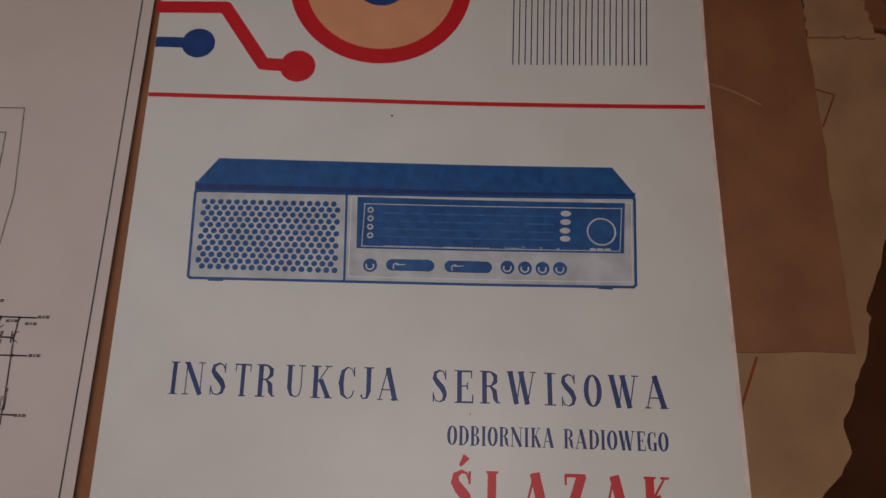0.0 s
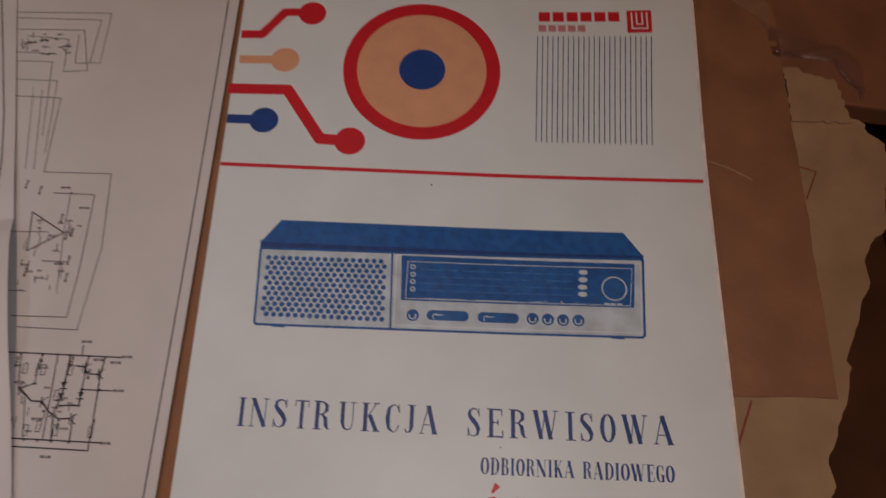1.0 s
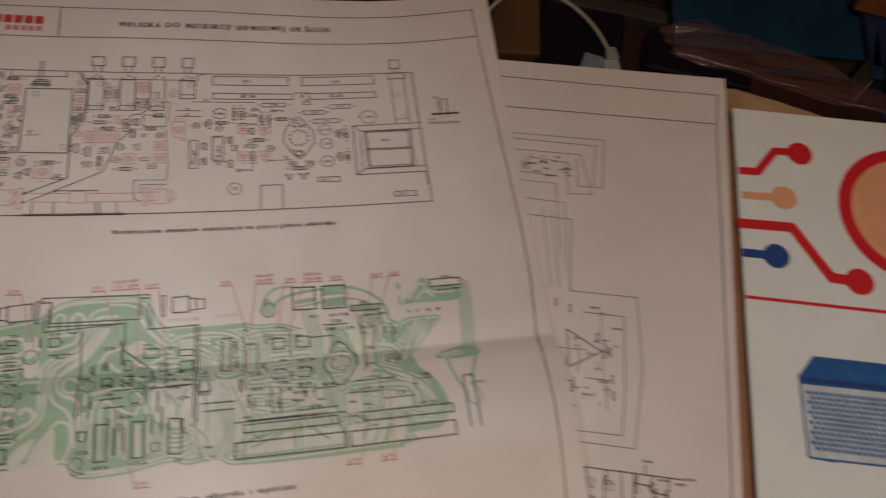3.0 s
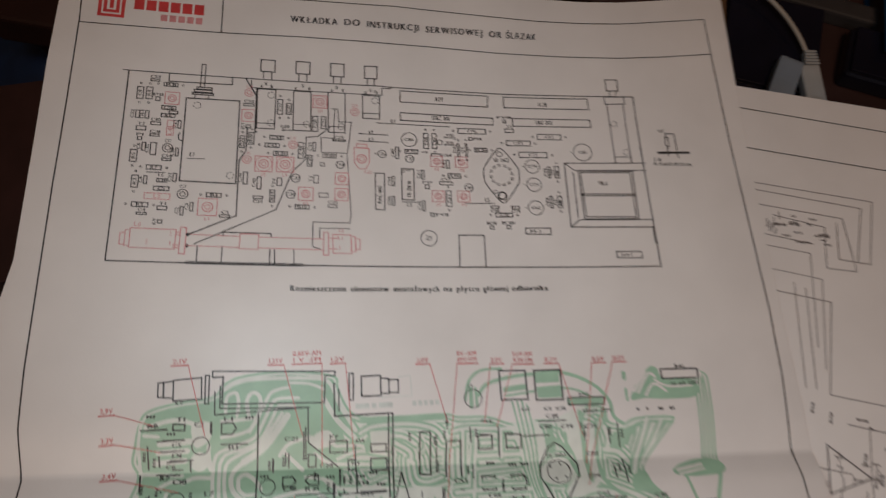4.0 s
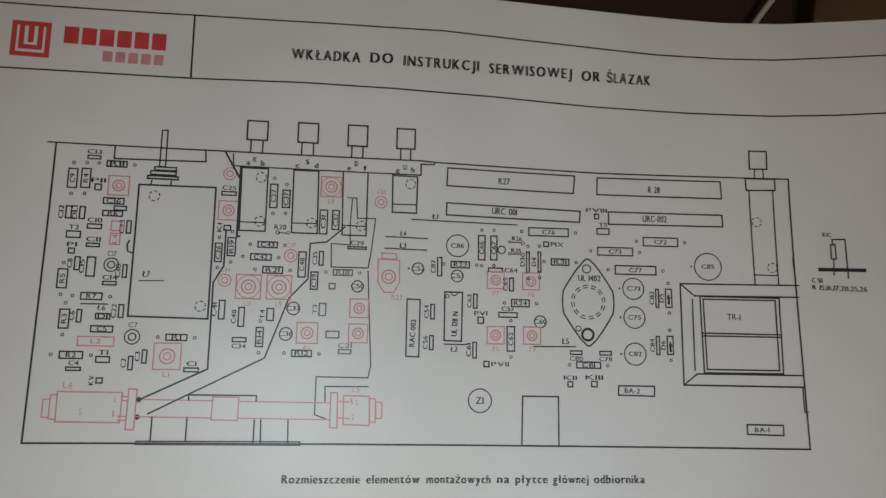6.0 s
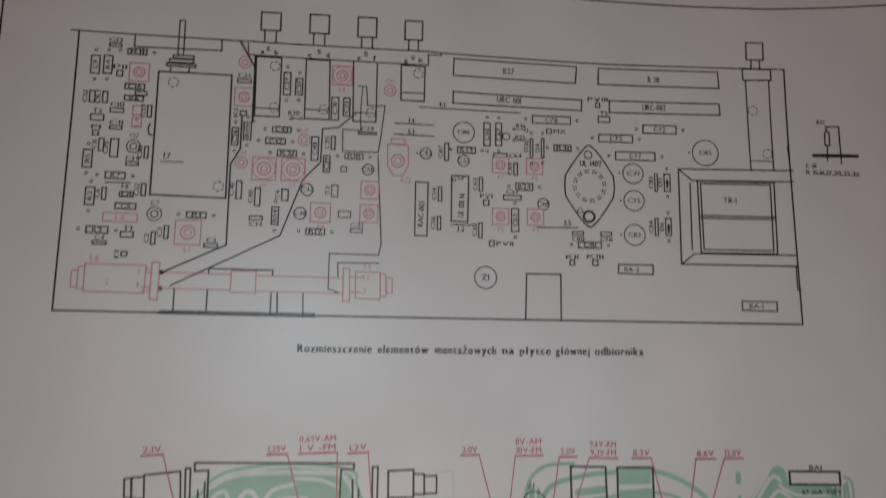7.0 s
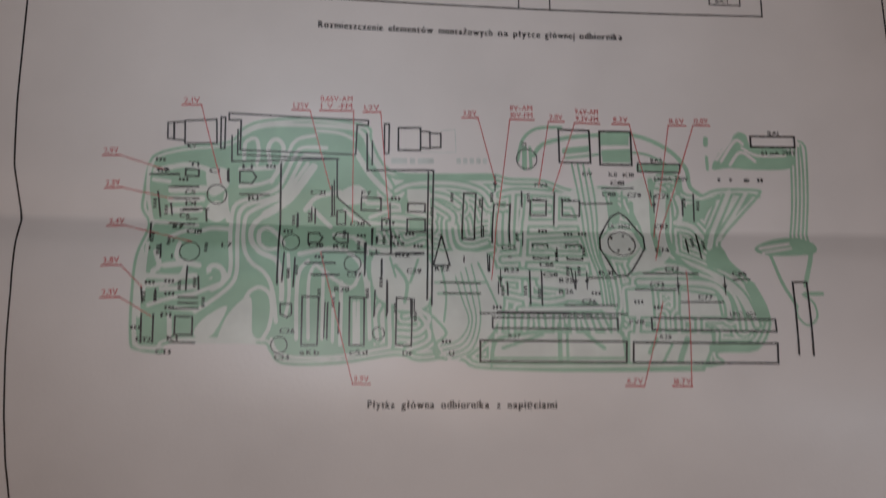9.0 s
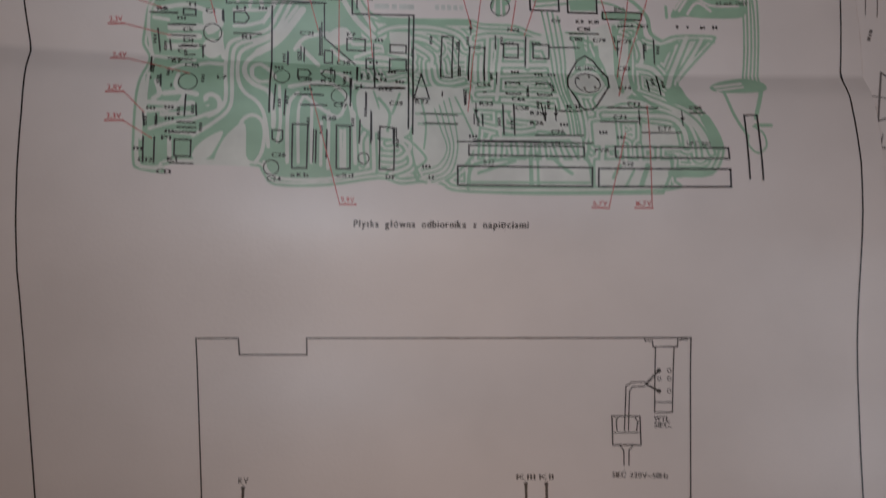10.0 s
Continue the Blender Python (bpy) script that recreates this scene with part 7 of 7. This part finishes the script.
# ---- circuit diagram on the other sheet ----
def diagram():
    f = Ink(on_schematic, 0.08, 40, 1.3)
    f.line(-120.2, 120.6, -6.6, 112.2, w=0.36).line(-116.9, 101.1, -8.3, 94.4, w=0.36).line(-6.4, 112.4, -7.8, 87, -8.1, 42, -9.2, -50, -11.0, -138, -13, -225, w=0.40)
    f.line(-300, 124.5, -120.2, 120.6, w=0.36).line(-300, 105.5, -116.9, 101.1, w=0.36)
    f.done("border_line", BLACK, schematic, kind="stuff")
    g = Ink(on_schematic, 0.08, 40, 1.3)
    g.line(-111.3, 84.7, -63.6, 82.1, -64.0, 54.1, -76.0, 54.5, -77.3, 70.3, w=0.3).line(-110.5, 81.4, -67.9, 78.4, -68.8, 54.9, w=0.3).line(-108.9, 74.7, -75.1, 72.8, -69.2, 50.2, -80.7, 50.0, -81.8, 67.9, -102.3, 70.6, w=0.3).line(-108.6, 61.9, -86.1, 59.8, w=0.3).line(-104.6, 56.7, -87.1, 55.5, -83.2, 16.5, w=0.26).line(-105.0, 46.8, -82.3, 44.9, -80.0, 7.9, w=0.26).line(-102.8, 37.6, -78.7, 35.7, -78.3, -1.8, -47.8, -3.2, -45.4, -37.8, -48.9, -72.5, -74.1, -71.3, w=0.32)
    g.line(-93.0, 41.8, -87.2, -0.3, w=0.24).line(-88.5, 40.2, -83.3, -0.4, w=0.24).line(-71.8, -12.0, -53.2, -13.1, -53.1, -47.6, -54.2, -67.3, -77.6, -66.6, w=0.34).line(-64.1, -12.4, -63.1, -32.5, -60.6, -57.3, w=0.28)
    g.line(-79.1, -20.9, -63.3, -30.5, -77.5, -38.5, -79.1, -20.9, w=0.5).line(-86.5, -29.7, -70.2, -30.1, w=0.3).line(-63.3, -30.5, -59.5, -30.8, w=0.36).line(-69.8, -43.1, -59.2, -43.6, w=0.4).line(-82.6, -55.8, -74.1, -56.1, w=0.28)
    g.done("signal_print", GREY, schematic, kind="stuff")
    h = Ink(on_schematic, 0.09, 40, 1.3)
    h.line(-76.3, -81.5, -29.0, -83.6, w=0.42).line(-42.0, -96.2, -30.0, -96.6, w=0.4).line(-65.9, -114.8, -30.7, -116.1, w=0.42).line(-65.2, -117.8, -35.1, -119.0, -35.2, -113.2, w=0.42).line(-44.6, -83.4, -44.8, -78.9, w=0.36)
    h.line(-69.6, -82.2, -67.6, -96.4, -61.4, -93.8, -61.5, -85.3, -60.7, -82.6, w=0.34).line(-67.2, -95.5, -61.4, -100.7, -56.8, -100.9, -53.7, -104.5, -49.0, -107.5, -44.2, -107.2, w=0.5).line(-54.5, -82.5, -53.5, -115.5, w=0.36).line(-49.3, -82.8, -49.4, -98.5, -51.4, -105.0, -50.2, -115.5, w=0.5).line(-41.6, -83.2, -42.6, -87.4, -41.0, -90.1, -35.7, -90.3, -35.0, -83.4, w=0.42).line(-42.0, -96.2, -41.9, -102.3, -49.7, -102.4, w=0.5).line(-35.7, -90.3, -35.0, -114.2, w=0.4).line(-46.1, -87.0, -42.2, -87.4, w=0.5).line(-43.3, -105.9, -43.0, -115.8, w=0.4).line(-64.2, -98.6, -61.4, -115.2, w=0.34).line(-41.9, -85.2, -42.0, -96.2, w=0.36)
    h.done("amplifier_print", BLACK, schematic, kind="stuff")
    for x, y in ((-69.6, -82.2), (-60.7, -82.6), (-54.7, -82.5), (-49.3, -82.8), (-41.6, -83.2), (-34.9, -83.6), (-61.3, -94.0), (-42.0, -96.2), (-35.0, -96.4), (-41.9, -102.3), (-55.3, -104.6), (-43.0, -116.0), (-50.1, -115.7), (-55.5, -115.5), (-60.9, -115.2), (-63.7, -12.1)):
        k = Ink(on_schematic, 0.12)
        k.disc(x, y, 0.62, seg=9)
        k.done("node_dot", BLACK, schematic)
    for x, y in ((-49.6, -94.5), (-49.8, -98.9), (-42.0, -98.4)):
        k = Ink(on_schematic, 0.12)
        k.fill(x - 1.3, y + 1.3, x + 1.3, y + 1.3, x, y - 1.3).line(x - 1.3, y - 1.4, x + 1.3, y - 1.4, w=0.5)
        k.done("diode_symbol", BLACK, schematic, kind="stuff")
    for x, y, r in ((-66.5, -96.4, 2.0), (-56.8, -101.1, 1.9), (-42.1, -87.9, 1.9), (-36.2, -90.1, 1.8), (-43.9, -107.4, 1.9)):
        k = Ink(on_schematic, 0.12)
        k.line(x - 0.4, y - r, x - 0.4, y + r, w=0.5).line(x - 0.4, y + 0.3, x + r, y + r, w=0.36).line(x - 0.4, y - 0.3, x + r, y - r, w=0.36)
        k.done("transistor_symbol", BLACK, schematic, kind="stuff")
    for x, y in ((-48.1, -88.6), (-49.2, -111.7), (-35.4, -112.2), (-61.0, -111.8), (-56.2, -110.3), (-59.1, -88.6), (-66.6, -88.0), (-51.7, -98.5)):
        k = Ink(on_schematic, 0.12)
        k.rect(x - 0.8, y - 2.0, x + 0.8, y + 2.0, w=0.32)
        k.done("resistor_symbol", BLACK, schematic, kind="stuff")
    # small writing too blurred to read
    b = Ink(on_schematic, 0.12)
    for x, y, a in ((-59.6, -108.2, 0), (-48.2, -111.3, 1), (-34.4, -111.5, 1), (-47.6, -87.5, 1), (-39.8, -92.3, 1), (-32.6, -86.3, 0), (-39.6, -85.2, 0), (-70.2, -87.6, 1), (-60.2, -88.6, 1), (-28.5, -84.0, 0), (-29.4, -97.2, 0), (-31.0, -116.9, 0), (-53.1, -122.1, 0), (-45.9, -78.0, 0), (-68.9, -10.2, 0), (-58.8, -19.9, 0), (-84.1, -9.9, 1), (-77.4, -12.7, 1), (-84.1, 63.2, 0), (-101.3, 66.1, 0), (-95.9, 66.8, 0), (-58.0, -45.1, 1), (-57.4, -52.5, 1), (-71.6, -51.2, 0), (-75.5, -50.0, 1), (-61.3, -33.8, 1), (-59.1, -32.6, 1), (-64.5, -45.1, 0), (-69.8, -94.2, 0), (-65.0, -26.1, 1)):
        b.bars(x, y, x + (0.3 if a else 4.2), y + (4.2 if a else -0.1), 1.5, (2, 1, 2))
    rng = random.Random(9)
    for x0, y0, x1, y1, count in ((-104.6, 70.7, -81.0, 59.0, 22), (-78.3, -22.0, -57.6, -37.6, 12), (-79.7, -37.5, -54.7, -57.4, 16), (-70.7, -85.3, -41.8, -113.3, 22)):
        for _ in range(count):
            x, y = rng.uniform(x0, x1), rng.uniform(y1, y0)
            if rng.random() < 0.6:
                b.bars(x, y, x + rng.uniform(1.6, 3.4), y, 1.3, (1, 1, 1))
            else:
                b.line(x, y, x + rng.uniform(-0.3, 0.3), y + rng.uniform(2, 5), w=0.4)
    b.done("blurred_writing", GREY, schematic, kind="stuff")


diagram()

# ---- a second sheet that peeps out under the insert, and a slip of card ----
def lower_sheet():
    s = thing("lower_sheet", "white printed sheet lying askew under the insert sheet", "paper")
    turn = math.radians(-9)

    def at(u, v, w=0.0):
        a, b = u * math.cos(turn) - v * math.sin(turn), u * math.sin(turn) + v * math.cos(turn)
        return on_insert(-22 + a, -8 + b, w - 1.6)

    part("paper", slab("paper", at, 14, 24, -9, 70, -150, 22, 0.3, PAPER), s)
    i = Ink(at, 0.08)
    i.line(-2, 20, -2, -148, w=0.4)
    i.done("border_line", BLACK, s)
    return s


lower_sheet()


def white_slip():
    s = thing("white_slip", "small white card slip behind the diagram sheet", "paper")
    part("card", slab("card", lambda x, y, w: on_schematic(x, y, w - 1.2), 8, 6, -47, -9, 96, 127, 0.4, PAPER, lambda a, t: (0, -3.2 * a)), s)
    return s


white_slip()


# ---- the low bench behind and what lies on it ----
BENCH_Z = -0.168
bench = thing("bench", "low dark wooden bench behind the table", "bench")
seat = part("seat", box("seat", (1.15, 0.62, 0.03), DARKWOOD, 0.003), bench)
seat.location = (-0.02, 0.50, BENCH_Z - 0.015)
for x in (-0.56, 0.52):
    for y in (0.22, 0.78):
        leg = part("leg", box("leg", (0.04, 0.04, BENCH_Z - 0.03 - FLOOR_Z), DARKWOOD, 0.003), bench)
        leg.location = (x, y, (BENCH_Z - 0.03 + FLOOR_Z) / 2)


def block(name, label, category, x, y, sx, sy, sz, turn, material, z=BENCH_Z, bevel=0.002):
    ob = tagged(new(name, box(name, (sx, sy, sz), material, bevel)), label, category)
    ob.matrix_world = pose(x, y, z + sz / 2, 0, 0, turn)
    return ob


def book(label, x, y, sx, sy, sz, turn, cover, pages, z=BENCH_Z):
    """A closed book: two boards, a rounded spine and the page block."""
    b = thing("book", label, "book")
    b.matrix_world = pose(x, y, z, 0, 0, turn)
    for h in (0.001, sz - 0.001):
        part("board", box("board", (sx, sy, 0.002), cover, 0.0006), b).location = (0, 0, h)
    part("page_block", box("page_block", (sx - 0.006, sy - 0.006, sz - 0.004), pages, 0.0006), b).location = (0, 0, sz / 2)
    part("spine", box("spine", (0.003, sy, sz), cover, 0.001), b).location = (sx / 2, 0, sz / 2)
    return b


block("wood_block", "short ochre brown wooden block", "wood block", -0.107, 0.330, 0.038, 0.175, 0.022, 3, OCHRE)


def gadget(label, x, y, sx, sy, sz, turn):
    g = thing("plastic_box", label, "box")
    g.matrix_world = pose(x, y, BENCH_Z, 0, 0, turn)
    part("body", box("body", (sx, sy, sz), PLASTIC_BLACK, 0.004, 3), g).location = (0, 0, sz / 2)
    part("lid", box("lid", (sx * 0.94, sy * 0.9, 0.003), PLASTIC_BLACK, 0.001), g).location = (0, 0, sz + 0.0015)
    return g


gadget("glossy black plastic box on the bench", -0.052, 0.262, 0.068, 0.078, 0.015, -4)
gadget("low black plastic box beside the cable", 0.042, 0.262, 0.085, 0.040, 0.016, -8)
block("grey_bar", "dark grey plastic bar across the boxes", "plastic bar", -0.010, 0.305, 0.15, 0.014, 0.013, -8, DARKGREY)
block("grey_bar", "dark grey plastic bar behind the boxes", "plastic bar", 0.020, 0.335, 0.17, 0.020, 0.012, -6, DARKGREY)

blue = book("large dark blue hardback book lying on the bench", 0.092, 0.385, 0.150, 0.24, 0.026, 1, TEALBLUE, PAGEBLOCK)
label = Ink(lambda x, y, w: Vector((x, y, 26.3 + w)) * 0.001, 0.0)
label.fill(0, -62, 36, -58, 36, -40, 0, -44)
label.done("cover_label", LIME, blue, "green patch on the cover")
book("thin book with cream page edges on the bench", 0.171, 0.300, 0.008, 0.115, 0.034, -2, NIGHTBLUE, CREAM)
book("thin leaning book with cream page edges", 0.184, 0.315, 0.008, 0.125, 0.034, -13, NIGHTBLUE, CREAM)
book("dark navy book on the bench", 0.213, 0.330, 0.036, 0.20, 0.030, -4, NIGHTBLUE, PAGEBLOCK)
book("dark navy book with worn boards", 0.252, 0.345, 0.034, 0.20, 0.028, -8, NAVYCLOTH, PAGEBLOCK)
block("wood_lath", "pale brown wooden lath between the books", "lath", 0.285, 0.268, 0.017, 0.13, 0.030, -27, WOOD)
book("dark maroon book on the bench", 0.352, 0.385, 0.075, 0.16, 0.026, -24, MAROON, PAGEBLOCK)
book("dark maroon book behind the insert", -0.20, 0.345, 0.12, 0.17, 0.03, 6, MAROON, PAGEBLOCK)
block("wooden_board", "orange brown wooden board across the bench", "board", 0.40, 0.337, 0.46, 0.17, 0.018, -13, ORANGE, BENCH_Z + 0.035)
block("board_support", "short brown wooden batten under the board", "batten", 0.45, 0.375, 0.05, 0.10, 0.035, -13, OCHRE)


def floor_panel(x, y, w, turn):
    return block("plank", "reddish brown wooden plank beside the table", "plank", x, y, w, 0.62, 0.02, turn, WOOD, FLOOR_Z)


def cable():
    cu = bpy.data.curves.new("cable", "CURVE")
    cu.dimensions, cu.bevel_depth, cu.bevel_resolution = "3D", 0.0016, 3
    sp = cu.splines.new("NURBS")
    pts = ((-0.160, 0.205, -0.1655), (-0.146, 0.242, -0.154), (-0.128, 0.288, -0.142), (-0.094, 0.308, -0.140), (-0.058, 0.292, -0.141), (-0.038, 0.268, -0.143), (-0.031, 0.252, -0.145))
    sp.points.add(len(pts) - 1)
    for p, q in zip(sp.points, pts):
        p.co = (*q, 1)
    sp.use_endpoint_u = True
    tmp = new("cable_curve", cu)
    dg = bpy.context.evaluated_depsgraph_get()
    dg.update()
    me = bpy.data.meshes.new_from_object(tmp.evaluated_get(dg))
    bpy.data.objects.remove(tmp)
    me.materials.append(CABLE)
    c = thing("usb_cable", "white cable with moulded plug looped on the bench", "cable")
    part("cord", me, c)
    plug = part("plug", box("plug", (0.013, 0.030, 0.008), PLUG, 0.002, 3), c, "pale moulded plug")
    plug.matrix_world = pose(-0.0275, 0.228, -0.145, 0, 0, 12)
    for k in range(5):
        ring = part("relief_ring", box("relief_ring", (0.0075 + 0.0006 * k, 0.0016, 0.0062), PLUG, 0.0007), c)
        ring.matrix_world = pose(-0.0300 + 0.0004 * k, 0.2535 - 0.0022 * k, -0.145, 0, 0, 10)
    return c


cable()
block("charger", "pale blue grey plastic charger block on the boxes", "charger", -0.047, 0.226, 0.016, 0.034, 0.012, -14, CHARGER, BENCH_Z + 0.0185)


def film(name, label, top, low, lift, material):
    """Crumpled clear film between two edges given by their turning points, in millimetres."""
    nu, nv = 46, 14
    verts, faces = [], []
    for i in range(nu + 1):
        s = i / nu * (len(top) - 1)
        k = min(int(s), len(top) - 2)
        a = Vector(top[k]).lerp(Vector(top[k + 1]), s - k)
        b = Vector(low[k]).lerp(Vector(low[k + 1]), s - k)
        for j in range(nv + 1):
            p = b.lerp(a, j / nv)
            z = lift(i / nu, j / nv) + 4.0 * noise.noise(Vector((p.x * 0.03, p.y * 0.11, 7))) + 1.8 * noise.noise(Vector((p.x * 0.09, p.y * 0.16, 2)))
            verts.append(Vector((p.x, p.y, z)) * 0.001)
    for i in range(nu):
        for j in range(nv):
            a = i * (nv + 1) + j
            faces.append((a, a + 1, a + nv + 2, a + nv + 1))
    bag = thing(name, label, "plastic bag")
    part("film_sheet", mesh_of("film_sheet", verts, faces, material, True), bag)
    # the hem, rolled over along the near edge
    rim, tube, k = [verts[i * (nv + 1) + 1] for i in range(nu + 1)], [], 8
    for i, p in enumerate(rim):
        way = (rim[min(i + 1, nu)] - rim[max(i - 1, 0)]).normalized()
        out = way.cross(Vector((0, 0, 1))).normalized()
        r = 0.0009 + 0.0004 * noise.noise(Vector((i * 0.35, 1, 5)))
        tube += [p + out * r * math.cos(2 * math.pi * q / k) + Vector((0, 0, r * (1 + 0.6 * math.sin(2 * math.pi * q / k)))) for q in range(k)]
    quads = [(i * k + q, i * k + (q + 1) % k, (i + 1) * k + (q + 1) % k, (i + 1) * k + q) for i in range(nu) for q in range(k)]
    part("folded_hem", mesh_of("folded_hem", tube, quads, material, True), bag, "glossy rolled hem of the film")
    return bag


film("plastic_bag", "crumpled glossy clear plastic bag behind the booklet",
     ((-25.1, 182.7), (2.9, 194.4), (30.8, 183.3), (68.3, 171.1), (104.0, 150.6), (149.5, 139.2), (194.9, 132.6)),
     ((-21.1, 154.4), (2.6, 148.9), (39.3, 137.9), (78.7, 129.0), (111.1, 123.8), (147.1, 122.9), (193.2, 123.6)),
     lambda s, t: -24 - 12 * t, FILM)
film("plastic_bag", "glossy clear plastic scrap on the worn folder",
     ((248.5, 84.0), (262.0, 80.0), (276.0, 74.0), (285.0, 66.0), (290.0, 54.0)),
     ((249.5, 69.0), (262.0, 66.0), (275.0, 62.0), (281.5, 54.0), (286.0, 44.0)),
     lambda s, t: 0.5, FILM)


# ---- dark clothes beside the table ----
def clothes():
    n = 36
    verts, faces = [], []
    for j in range(n + 1):
        for i in range(n + 1):
            x, y = -0.80 + 0.42 * i / n, -0.42 + 1.0 * j / n
            rim = min(1, min(i, n - i, j, n - j) / 5)
            z = FLOOR_Z + 0.003 + rim * (0.17 + 0.03 * noise.noise(Vector((x * 9, y * 7, 1))) + 0.02 * noise.noise(Vector((x * 22, y * 20, 4))))
            verts.append((x, y, z))
    for j in range(n):
        for i in range(n):
            a = j * (n + 1) + i
            faces.append((a, a + 1, a + n + 2, a + n + 1))
    tagged(new("dark_coat", mesh_of("dark_coat", verts, faces, NIGHTBLUE, True)), "crumpled dark navy coat lying on the floor", "coat")


clothes()
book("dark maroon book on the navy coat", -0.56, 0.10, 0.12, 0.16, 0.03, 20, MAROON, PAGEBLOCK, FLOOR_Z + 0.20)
floor_panel(0.50, 0.06, 0.18, 4)
block("plank", "reddish brown grained wooden plank lying on the bench", "plank", 0.452, 0.222, 0.24, 0.18, 0.02, -6, PLANK)
